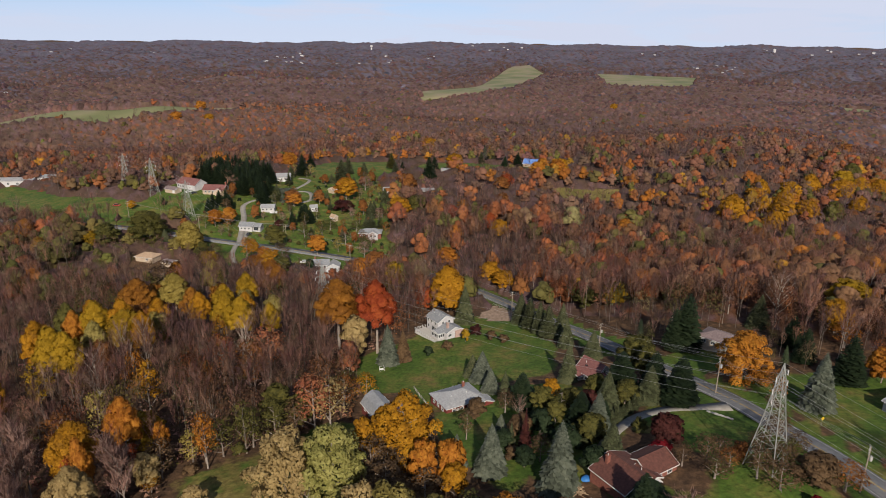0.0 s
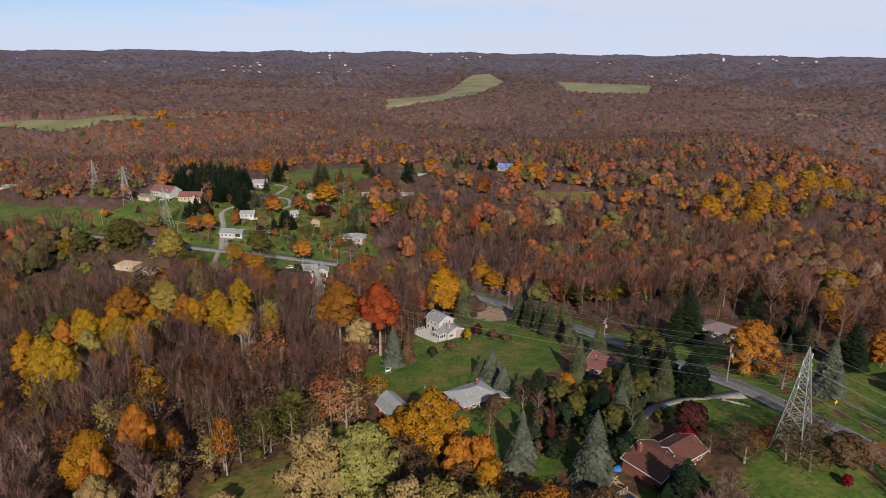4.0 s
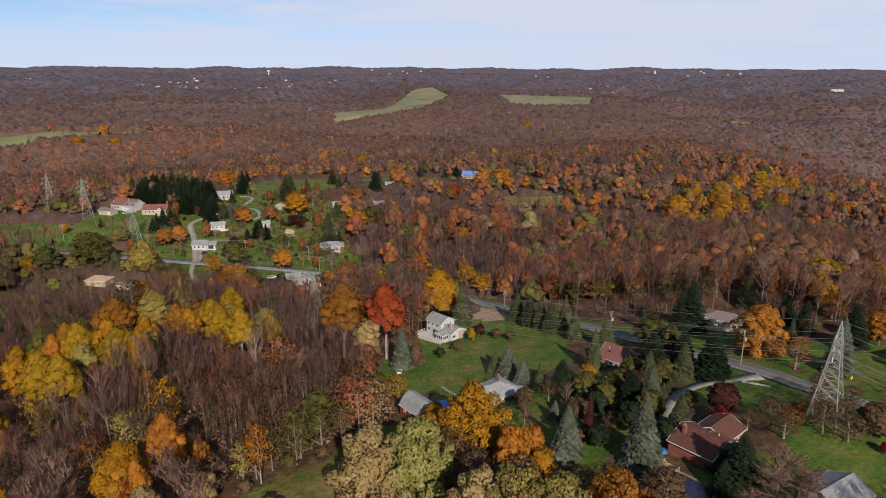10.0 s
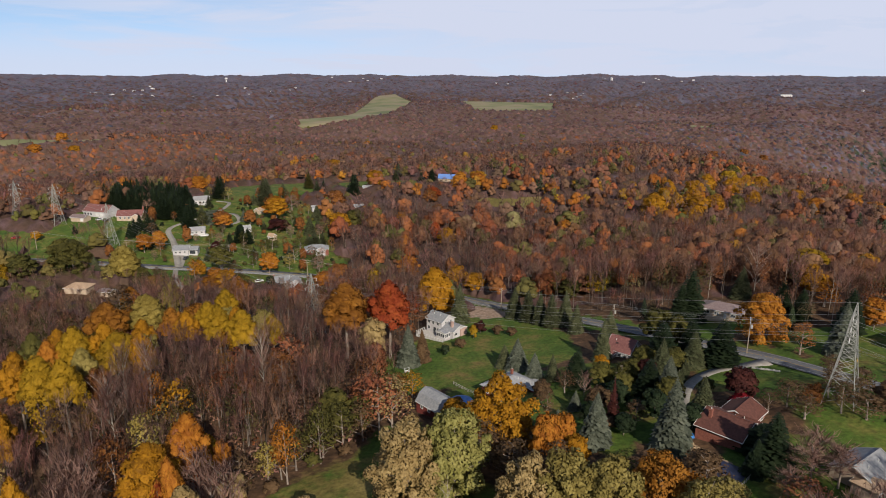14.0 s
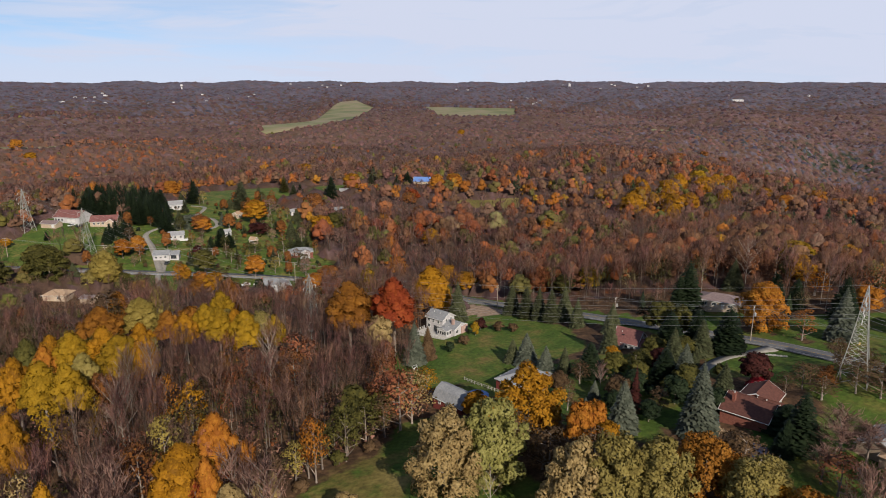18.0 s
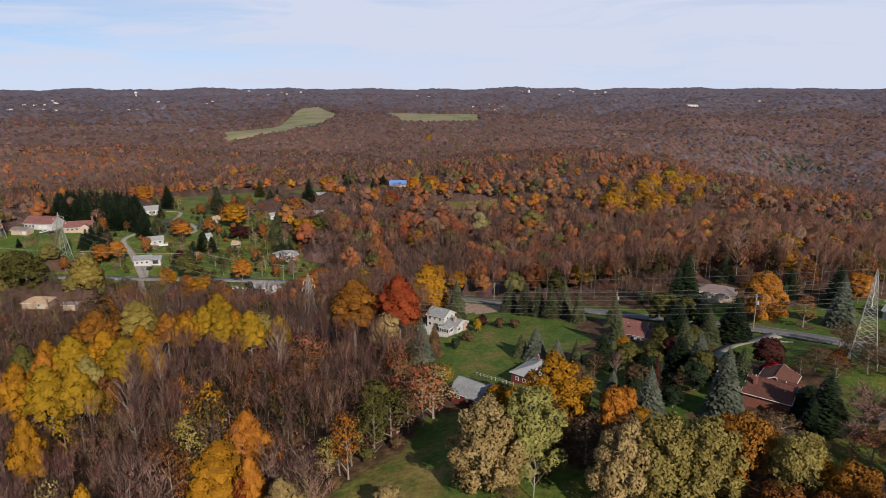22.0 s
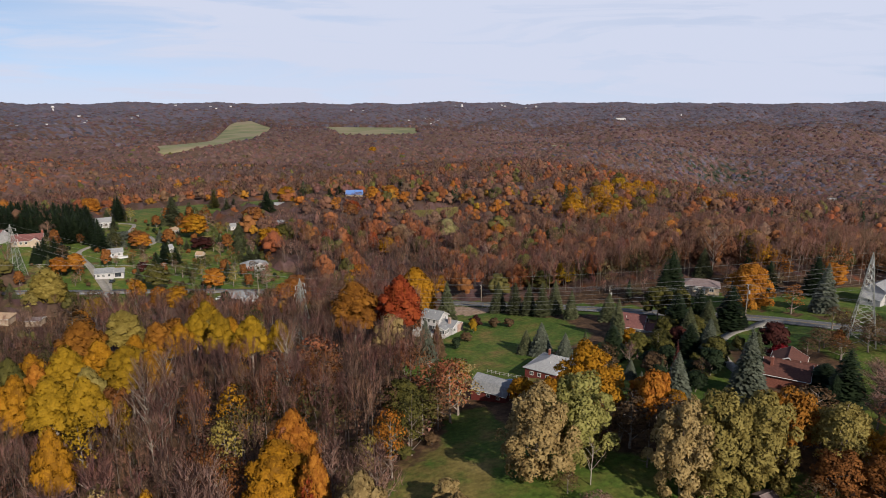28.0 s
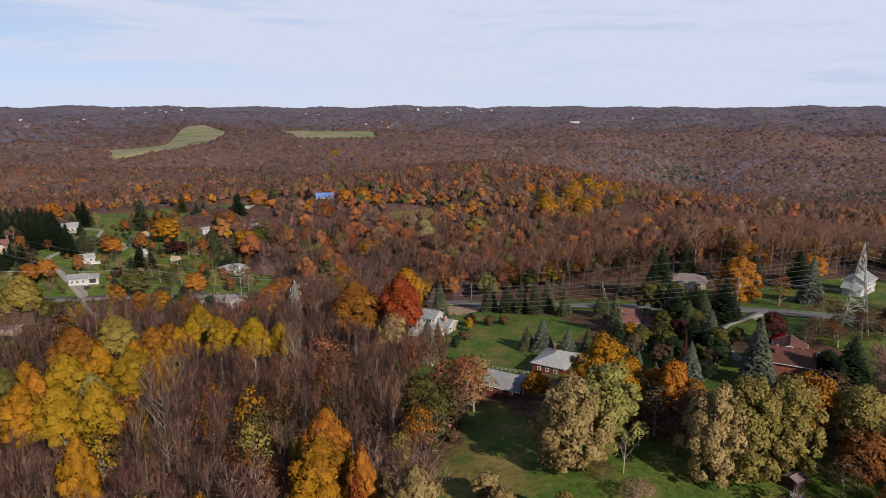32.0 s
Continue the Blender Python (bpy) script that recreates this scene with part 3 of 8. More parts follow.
def ribbon(name, line, half, lift, material, side=0.0, depth=0.25, soft=True):
    """A strip of constant width with real edges that follows the ground."""
    pts = smooth_line(line, 3.0) if soft else [Vector(p) for p in line]
    rows = []
    for i, p in enumerate(pts):
        d = (pts[min(i + 1, len(pts) - 1)] - pts[max(i - 1, 0)]).normalized()
        nrm = Vector((-d.y, d.x))
        z = gz(p.x, p.y) + lift
        for off, dz in ((half, -depth), (half, 0), (-half, 0), (-half, -depth)):
            q = p + nrm * (side + off)
            rows.append((q.x, q.y, z + dz))
    k = np.arange(len(pts) - 1)[:, None] * 4
    f = np.concatenate([k + np.array([[j, j + 1, j + 5, j + 4]]) for j in range(3)])
    return raw_mesh(name, rows, f, material=material)


for k, (words, near_edge, far_edge) in zip((0.94, 0.975, 1, 1, 1), FIELD_EDGES):
    n = 40
    near_edge = [(px * k, py * k - 240 * (1 - k)) for px, py in near_edge]
    lines = []
    for edge in (near_edge, far_edge):
        soft_edge = smooth_line(edge, 12.0)
        pick = np.linspace(0, len(soft_edge) - 1, n + 1).round().astype(int)
        lines.append(np.array([tuple(soft_edge[q]) for q in pick]))
    w = np.linspace(0, 1, 15)[:, None, None]
    P = lines[0][None] * (1 - w) + lines[1][None] * w
    z = land_z(P[..., 0], P[..., 1]) + 2.2
    z[0] -= 6
    z[-1] -= 6
    q = np.arange(P.shape[0] * P.shape[1]).reshape(P.shape[:2])
    f = np.stack([q[:-1, :-1], q[:-1, 1:], q[1:, 1:], q[1:, :-1]], -1).reshape(-1, 4)
    tagged(part("field", raw_mesh("field", np.concatenate([P, z[..., None]], -1).reshape(-1, 3), f, material=FIELD_GRASS, smooth=True)), words, "field", kind="structure")

road = tagged(part("road", ribbon("road", ROAD_LINE, 3.7, 0.06, ASPHALT)), "two-lane grey asphalt road with a double yellow line", "road", kind="structure")
for off in (0.14, -0.14):
    part("centre_line", ribbon("centre_line", ROAD_LINE, 0.07, 0.066, LINE_YELLOW, off, 0.003), None, road, "faded yellow paint")
for off in (3.1, -3.1):
    part("edge_line", ribbon("edge_line", ROAD_LINE, 0.07, 0.066, LINE_WHITE, off, 0.003), None, road, "white edge paint")
for nm, ln, half, lb in (("driveway", DRIVE_BRICK, 2.3, "curved grey asphalt driveway off the road"), ("driveway", DRIVE_HILL, 1.8, "pale gravel driveway winding up the hill"),
                         ("driveway", DRIVE_TOP, 1.6, "pale gravel driveway to the hilltop house"), ("driveway", DRIVE_SMALL, 1.2, "short pale driveway beside the road"),
                         ("track", TRACK, 1.4, "narrow gravel track down from the road")):
    tagged(part(nm, ribbon(nm, ln, half, 0.12, GRAVEL, 0, 0.5)), lb, "driveway", kind="structure")

# ---- trees ----
rng = np.random.default_rng(7)


def unit(v):
    return v / np.maximum(np.linalg.norm(v, axis=-1, keepdims=True), 1e-9)


def cards(centres, normals, size, corners=3, stretch=1.0, loose=0.55):
    """Small flat clumps of leaves: one triangle or kite each, at the centres, facing roughly along the normals."""
    n = len(centres)
    nr = unit(normals + rng.normal(0, loose, (n, 3)))
    a = unit(np.cross(nr, rng.normal(0, 1, (n, 3))))
    b = np.cross(nr, a)
    s = size * rng.uniform(0.55, 1.35, (n, 1))
    ang = np.arange(corners) * 2 * np.pi / corners
    out = np.stack([centres + s * (a * np.cos(t) * rng.uniform(0.7, 1.2, (n, 1)) * stretch + b * np.sin(t) * rng.uniform(0.7, 1.2, (n, 1))) for t in ang], 1)
    return out.reshape(-1, 3), np.arange(n * corners).reshape(n, corners)


def soft_normals(me, normals):
    """Leaf clumps shade with the roundness of their crown."""
    me.polygons.foreach_set("use_smooth", np.ones(len(me.polygons), dtype=bool))
    at = me.attributes.new("custom_normal", "FLOAT_VECTOR", "POINT")
    at.data.foreach_set("vector", np.ascontiguousarray(normals, dtype=np.float32).ravel())
    me.update()
    return me


def outward(v, f, nm):
    """The triangles turned so that their fronts face along the normals of their first corners."""
    g = np.cross(v[f[:, 1]] - v[f[:, 0]], v[f[:, 2]] - v[f[:, 0]])
    back = (g * nm[f[:, 0]]).sum(1) < 0
    f = f.copy()
    f[back] = f[back][:, ::-1]
    return f


def crown_normals(v, centre_z, up=0.35, jitter=0.18):
    """Normals of a round crown at each vertex."""
    return unit(unit(v - np.array([0, 0, centre_z])) + np.array([0, 0, up]) + rng.normal(0, jitter, v.shape))


def lobed_points(n, lobes, fill=0.25):
    """Points on a crown made of several round lobes (x, y, z, rx, rz), with outward normals."""
    lobes = np.array(lobes)
    w = lobes[:, 3] ** 2
    pick = rng.choice(len(lobes), n, p=w / w.sum())
    d = unit(rng.normal(0, 1, (n, 3)))
    d[:, 2] = np.where(d[:, 2] < -0.35, -d[:, 2] * 0.6, d[:, 2])
    r = 1 - fill * rng.random(n) ** 2
    L = lobes[pick]
    c = L[:, :3] + d * np.stack([L[:, 3], L[:, 3], L[:, 4]], 1) * r[:, None]
    # drop points deep inside another lobe
    keep = np.ones(n, bool)
    for q in lobes:
        e = (c - q[:3]) / np.array([q[3], q[3], q[4]])
        keep &= (e ** 2).sum(1) > 0.3
    return c[keep], d[keep]


def round_lobes(count, height, width, low=0.32, shape=1.0):
    """Lobes of a broad crown, fuller in the middle."""
    out = [(0, 0, height * (low + (1 - low) * 0.55), width * 0.36, height * (1 - low) * 0.43)]
    for i in range(count):
        h = low + (1 - low) * (0.18 + 0.70 * (i + 0.5) / count)
        rel = (h - low) / (1 - low)
        reach = width * 0.5 * math.sin(math.pi * (0.16 + 0.74 * rel)) ** shape
        r = width * rng.uniform(0.15, 0.24) * (1.0 if count < 18 else 0.72)
        reach *= rng.uniform(0.82, 1.12)
        a = i * 2.4 + rng.uniform(-0.4, 0.4)
        out.append((math.cos(a) * max(reach - r, 0.1), math.sin(a) * max(reach - r, 0.1), height * h, r, r * rng.uniform(0.7, 0.95)))
    return out


def dome_lobes(height, width, low=0.14):
    """One full rounded crown that tapers to the top, with small bulges all over it."""
    out = [(0, 0, height * (low + 0.30), width * 0.40, height * 0.30), (0, 0, height * 0.66, width * 0.30, height * 0.30)]
    for i in range(34):
        u = (i + 0.5) / 34
        reach = width * 0.5 * (1 - u ** 2.2) ** 0.5 * rng.uniform(0.84, 1.02)
        r = width * rng.uniform(0.09, 0.15)
        a = i * 2.4 + rng.uniform(-0.3, 0.3)
        out.append((math.cos(a) * max(reach - r, 0), math.sin(a) * max(reach - r, 0), height * (low + (0.93 - low) * u), r, r * rng.uniform(0.9, 1.3)))
    return out


def poplar_lobes(height, width):
    """A full pear-shaped crown on the upper part of a tall trunk, with soft bulges all over it."""
    out = [(0, 0, height * 0.58, width * 0.37, height * 0.15), (0, 0, height * 0.75, width * 0.27, height * 0.15)]
    for i in range(30):
        u = (i + 0.5) / 30
        reach = width * 0.5 * math.sin(math.pi * (0.34 + 0.60 * u)) ** 0.8 * rng.uniform(0.80, 1.10)
        r = width * rng.uniform(0.10, 0.16)
        a = i * 2.4 + rng.uniform(-0.3, 0.3)
        out.append((math.cos(a) * max(reach - r, 0), math.sin(a) * max(reach - r, 0), height * (0.46 + 0.48 * u), r, r * rng.uniform(0.9, 1.3)))
    return out


def ragged_lobes(height, width, low=0.05):
    """A large loose crown: many upswept tufts of uneven size and reach."""
    out = [(0, 0, height * 0.5, width * 0.30, height * 0.34)]
    for i in range(74):
        u = (i + 0.5) / 74
        reach = width * 0.5 * math.sin(math.pi * (0.2 + 0.72 * u)) ** 0.7 * rng.uniform(0.55, 1.16)
        r = width * rng.uniform(0.055, 0.12)
        a = i * 2.4 + rng.uniform(-0.5, 0.5)
        out.append((math.cos(a) * max(reach - r, 0), math.sin(a) * max(reach - r, 0), height * (low + (0.96 - low) * u) * rng.uniform(0.94, 1.04), r, r * rng.uniform(1.0, 1.7)))
    return out


def limb_set(bm, height, width, limbs, bole, rad, rise=0.75):
    """Trunk and limbs in one bmesh."""
    top = Vector((rng.uniform(-0.03, 0.03) * height, rng.uniform(-0.03, 0.03) * height, height * 0.92))
    mid = Vector((top.x * 0.3, top.y * 0.3, height * bole))
    bar(bm, (0, 0, -0.6), mid, rad, rad * 0.72, 6)
    bar(bm, mid, top, rad * 0.72, rad * 0.08, 5)
    ends = []
    for i in range(limbs):
        h = bole * 0.9 + (0.86 - bole * 0.9) * i / max(1, limbs - 1)
        a = i * 2.4 + rng.uniform(-0.5, 0.5)
        reach = width * 0.5 * (1.05 - 0.65 * h) * rng.uniform(0.7, 1.05)
        s = mid.lerp(top, max(0.0, (h - bole) / (0.92 - bole)))
        e = s + Vector((math.cos(a) * reach, math.sin(a) * reach, reach * rise * rng.uniform(0.8, 1.4)))
        e.z = min(e.z, height)
        bar(bm, s, e, rad * 0.52 * (1.1 - 0.6 * h), rad * 0.12, 4)
        ends.append((s, e))
    return ends


def clumps(lobes):
    """Leafy masses of a crown: one rough closed clump a lobe, open below."""
    bm = bmesh.new()
    bmesh.ops.create_icosphere(bm, subdivisions=1, radius=1.0)
    bm.verts.ensure_lookup_table()
    ball = np.array([tuple(q.co) for q in bm.verts])
    faces = np.array([[q.index for q in fc.verts] for fc in bm.faces])
    bm.free()
    faces = faces[ball[faces].mean(1)[:, 2] > -0.55]
    vs, fs, ns = [], [], []
    for k, (x, y, z, rx, rz) in enumerate(lobes):
        a = rng.uniform(0, 6.28)
        turn = np.array([[math.cos(a), -math.sin(a), 0], [math.sin(a), math.cos(a), 0], [0, 0, 1]])
        d = ball @ turn.T
        vs.append(np.array([x, y, z]) + d * np.array([rx, rx, rz]) * rng.uniform(0.74, 1.22, (len(d), 1)))
        fs.append(faces + k * len(d))
        ns.append(d)
    v, d = np.concatenate(vs), np.concatenate(ns)
    return v, np.concatenate(fs), unit(d * 0.75 + unit(v - np.array([0, 0, 0.45 * v[:, 2].max()])) * 0.45 + np.array([0, 0, 0.12]))


def leafy_meshes(height, width, n, size, lobes=11, low=0.3, shape=0.8, fill=0.25, corners=4, crown=None, lobe=0.6, jitter=0.22):
    """A broad-leaved tree in leaf: trunk mesh and crown mesh."""
    bm = bmesh.new()
    limb_set(bm, height * 0.93, width * 0.8, 7, low * 0.8, 0.016 * height + 0.05)
    trunk = bpy.data.meshes.new("trunk")
    bm.to_mesh(trunk)
    bm.free()
    shape_lobes = crown(height, width) if crown else round_lobes(lobes, height, width, low, shape)
    c, d = lobed_points(n, shape_lobes, fill)
    v, f = cards(c, d, size, corners)
    whole = unit(c - np.array([0, 0, height * 0.45]))
    nm = unit(d * lobe + whole * (1.1 - lobe) + np.array([0, 0, 0.25]) + rng.normal(0, jitter, d.shape))
    nm = np.repeat(nm, corners, 0)
    if fill < 0.5 and crown is not ragged_lobes:
        # the dense leaf mass inside
        cv, cf, cn = clumps([(a, b, z, rx * 0.82, rz * 0.82) for a, b, z, rx, rz in shape_lobes])
        v, f, nm = np.concatenate([v, cv]), np.concatenate([f, cf + len(v)]), np.concatenate([nm, cn])
    return trunk, soft_normals(raw_mesh("crown", v, outward(v, f, nm)), nm)


def twig_arrays(ends, n, length, thick, height):
    """Fine upward twigs round the outer half of each limb: thin slivers."""
    s = np.array([tuple(a) for a, _ in ends])
    e = np.array([tuple(b) for _, b in ends])
    k = rng.integers(0, len(ends), n)
    t = rng.uniform(0.25, 1.05, (n, 1))
    base = s[k] * (1 - t) + e[k] * t + rng.normal(0, 0.35, (n, 3))
    d = unit(unit(e[k] - s[k]) * 0.7 + rng.normal(0, 0.55, (n, 3)) + np.array([0, 0, 0.75]))
    tip = base + d * length * rng.uniform(0.5, 1.3, (n, 1))
    tip[:, 2] = np.minimum(tip[:, 2], height * 1.08)
    w = unit(np.cross(d, unit(base * np.array([1, 1, 0]) + 1e-6) + rng.normal(0, 0.45, (n, 3)))) * thick
    v = np.stack([base - w, base + w, tip], 1).reshape(-1, 3)
    return v, np.arange(3 * n).reshape(n, 3)


def bare_meshes(height, width, limbs=12, twigs=700, length=2.0, thick=0.045, bole=0.35, leaves=0):
    """A leafless tree: trunk with limbs, and a haze of fine twigs, some with a few last leaves."""
    bm = bmesh.new()
    ends = limb_set(bm, height, width, limbs, bole, 0.011 * height + 0.03, 1.25)
    top = Vector((0, 0, height * 0.6)), Vector((0, 0, height * 0.93))
    trunk = bpy.data.meshes.new("trunk")
    bm.to_mesh(trunk)
    bm.free()
    v, f = twig_arrays(ends + [top], twigs, length, thick, height)
    if leaves:
        k = rng.integers(0, len(v), leaves)
        lv, lf = cards(v[k], rng.normal(0, 1, (leaves, 3)), 0.30, 3)
        v, f = np.concatenate([v, lv]), np.concatenate([f, lf + len(v)])
    nm = crown_normals(v, height * 0.5, 0.2, 0.35)
    return trunk, soft_normals(raw_mesh("crown", v, outward(v, f, nm)), nm)


def conifer_meshes(height, width, tiers=16, per=13, droop=0.25, size=1.0, top=0.03, low=0.06, narrow=1.0):
    """A spruce or pine: straight trunk and tiers of drooping, feathered boughs."""
    bm = bmesh.new()
    bar(bm, (0, 0, -0.5), (0, 0, height * 0.97), 0.014 * height + 0.05, 0.02, 6)
    trunk = bpy.data.meshes.new("trunk")
    bm.to_mesh(trunk)
    bm.free()
    vs, fs, k = [], [], 0
    # dense inner boughs
    for i in range(7):
        u = i / 7
        z0, z1 = height * (low + (0.95 - low) * u), height * (low + (0.95 - low) * min(1, u + 0.3))
        r0 = width * 0.5 * (1 - u) ** narrow * 0.62
        for j in range(7):
            a0, a1 = 2 * math.pi * j / 7 + i, 2 * math.pi * (j + 1) / 7 + i
            vs += [(math.cos(a0) * r0, math.sin(a0) * r0, z0), (math.cos(a1) * r0, math.sin(a1) * r0, z0), (0, 0, z1)]
            fs.append((k, k + 1, k + 2))
            k += 3
    tri, fs = fs, []
    for i in range(tiers):
        u = i / (tiers - 1)
        z = height * (low + (0.97 - low) * u)
        reach = width * 0.5 * ((1 - u) ** narrow * 0.97 + top)
        m = max(5, int(per * (1 - 0.55 * u)))
        for j in range(m):
            a = 2 * math.pi * (j + rng.uniform(-0.3, 0.3)) / m + i * 1.1
            r = reach * rng.uniform(0.78, 1.12)
            dx, dy = math.cos(a), math.sin(a)
            w = (0.22 * r + 0.16) * size
            zz = z + rng.uniform(-0.25, 0.25) * height / tiers
            segs = 3
            for q in range(segs):
                r0, r1 = r * q / segs, r * (q + 1.15) / segs
                z0, z1 = zz - droop * r * (q / segs) ** 1.5, zz - droop * r * ((q + 1.15) / segs) ** 1.5
                ww = w * (0.8 + 0.3 * q) * rng.uniform(0.75, 1.2)
                tw = rng.uniform(-0.35, 0.35) * ww
                vs += [(dx * r0, dy * r0, z0), (dx * (r0 + r1) / 2 - dy * ww, dy * (r0 + r1) / 2 + dx * ww, (z0 + z1) / 2 + tw - 0.12 * ww),
                       (dx * r1, dy * r1, z1), (dx * (r0 + r1) / 2 + dy * ww, dy * (r0 + r1) / 2 - dx * ww, (z0 + z1) / 2 - tw - 0.12 * ww)]
                fs.append((k, k + 1, k + 2, k + 3))
                k += 4
    return trunk, raw_mesh("crown", vs, tri, fs)


# master meshes, about real size; each tree is turned and scaled from one of them
MASTERS = {
    "big": [leafy_meshes(17, 15, 15000, 0.31, corners=3, crown=ragged_lobes), leafy_meshes(17, 15, 15000, 0.31, corners=3, crown=ragged_lobes), leafy_meshes(17, 15, 14000, 0.32, corners=3, crown=ragged_lobes)],
    "dome": [leafy_meshes(15, 12, 3900, 0.42, fill=0.15, corners=3, crown=dome_lobes, lobe=0.4, jitter=0.12), leafy_meshes(15, 12, 3900, 0.42, fill=0.15, corners=3, crown=dome_lobes, lobe=0.4, jitter=0.12), leafy_meshes(15, 12, 3900, 0.42, fill=0.15, corners=3, crown=dome_lobes, lobe=0.4, jitter=0.12)],
    "poplar": [leafy_meshes(21, 12, 8600, 0.28, low=0.5, fill=0.15, corners=3, crown=poplar_lobes, lobe=0.55, jitter=0.12) for _ in range(4)],
    "round": [leafy_meshes(14, 11, 3000, 0.49, 22, 0.08, corners=3), leafy_meshes(14, 11, 3000, 0.49, 24, 0.08, corners=3), leafy_meshes(15, 10, 3400, 0.46, 20, 0.1, corners=3)],
    "airy": [leafy_meshes(14, 11, 5200, 0.30, 26, 0.10, fill=0.55, corners=3, lobe=0.5), leafy_meshes(14, 11, 5200, 0.30, 24, 0.10, fill=0.55, corners=3, lobe=0.5)],
    "tall": [leafy_meshes(17, 9, 2600, 0.46, 20, 0.12, corners=3), leafy_meshes(17, 9, 2600, 0.46, 22, 0.14, corners=3)],
    "thin": [leafy_meshes(15, 8, 1350, 0.26, 14, 0.15, fill=0.8, corners=3), leafy_meshes(15, 9, 1400, 0.26, 16, 0.12, fill=0.8, corners=3), leafy_meshes(15, 7, 1250, 0.26, 14, 0.2, fill=0.8, corners=3)],
    "shrub": [leafy_meshes(3.0, 3.6, 520, 0.2, 9, 0.04, corners=3), leafy_meshes(3.0, 3.4, 520, 0.2, 8, 0.04, corners=3)],
    "spruce": [conifer_meshes(13, 7.6, 36, 34, 0.3, 0.42, 0.04, 0.03, 0.85), conifer_meshes(13, 8.2, 38, 34, 0.35, 0.42, 0.04, 0.03, 0.85)],
    "pine": [conifer_meshes(17, 8, 27, 22, 0.08, 0.62, 0.10, 0.06, 0.75), conifer_meshes(17, 7.5, 26, 22, 0.0, 0.65, 0.10, 0.08, 0.7)],
    "slim": [conifer_meshes(10, 3.2, 18, 12, 0.1, 1.0)],
    "bare": [bare_meshes(16, 9, 15, 900, 1.8, 0.055), bare_meshes(17, 8, 14, 820, 1.8, 0.055), bare_meshes(15, 9, 14, 860, 1.8, 0.055, leaves=90), bare_meshes(17, 7, 13, 760, 1.8, 0.055)],
    "sycamore": [bare_meshes(20, 15, 22, 1500, 1.8, 0.04, 0.18)],
    "dead": [bare_meshes(9, 6, 9, 60, 1.2, 0.03, 0.3)],
}
CROWNS = {}


def crown_mesh(shape, i, colour):
    """The crown of that shape in that colour; alike crowns share one mesh."""
    key = shape, i, colour
    if key not in CROWNS:
        me = MASTERS[shape][i][1].copy()
        me.name = "crown"
        me.materials.clear()
        me.materials.append(LEAF[colour])
        CROWNS[key] = me
    return CROWNS[key]


for ms in MASTERS.values():
    for tm, _ in ms:
        tm.materials.append(BARK)
PALE_TRUNKS = {}
STANDING = []
KIND = {"poplar": ("broadleaf_tree", 21, 12), "dome": ("broadleaf_tree", 15, 12), "big": ("broadleaf_tree", 17, 15), "round": ("broadleaf_tree", 14, 11), "airy": ("broadleaf_tree", 14, 11), "tall": ("broadleaf_tree", 17, 9), "thin": ("broadleaf_tree", 15, 8), "shrub": ("shrub", 3, 3.6),
        "spruce": ("spruce_tree", 13, 6.5), "pine": ("pine_tree", 17, 8), "slim": ("conifer_shrub", 10, 3.2), "bare": ("bare_tree", 16, 9), "sycamore": ("bare_tree", 20, 15), "dead": ("dead_tree", 9, 6)}
WORD = {"gold": "golden yellow", "yellowgreen": "yellow-green", "orange": "bright orange", "amber": "amber brown", "rust": "rusty orange-brown", "red": "dull red", "pink": "salmon pink", "maroon": "dark maroon",
        "crimson": "deep crimson", "tan": "pale tan", "olive": "olive green", "green": "pale green", "brown": "brown", "pine": "dark green", "spruce": "blue-grey green", "fir": "grey-green", "straw": "straw-yellow", "khaki": "khaki yellow", "twigs": "grey-brown"}


def tree(shape, colour, x, y, height, width, where="", i=None, group="", pale=False):
    """One tree standing on the ground."""
    name, h0, w0 = KIND[shape]
    n = len(MASTERS[shape])
    i = int(rng.integers(n)) if i is None else i % n
    STANDING.append((x, y, width * (0.62 if colour in ("gold", "yellowgreen", "orange", "tan", "green") else 0.45)))
    if "golden stand" in where:
        STANDING.append((x, y - 6.0, width * 0.70))
    root = new(name)
    root.empty_display_size = 0.5
    s = height / h0, width / w0
    root.matrix_world = pose(x, y, gz(x, y) - 0.1, 0, 0, float(rng.uniform(0, 360))) @ Matrix.Diagonal((s[1], s[1], s[0], 1))
    t = MASTERS[shape][i][0]
    if pale:
        if (shape, i) not in PALE_TRUNKS:
            p = t.copy()
            p.materials.clear()
            p.materials.append(PALE_BARK)
            PALE_TRUNKS[shape, i] = p
        t = PALE_TRUNKS[shape, i]
    part("trunk", t, None, root)
    part("crown", crown_mesh(shape, i, colour), None, root)
    noun = {"spruce_tree": "spruce with drooping boughs", "pine_tree": "tall pine", "conifer_shrub": "slim pointed conifer", "shrub": "rounded garden shrub",
            "bare_tree": "leafless tree with upright branches", "dead_tree": "dead tree with pale branches"}.get(name, "broad tree in autumn leaf" if shape != "thin" else "thinning tree in autumn leaf")
    return tagged(root, "%s %s %s" % (WORD[colour], noun, where or "in the woods"), {"shrub": "shrub", "conifer_shrub": "shrub"}.get(name, "tree"), group)

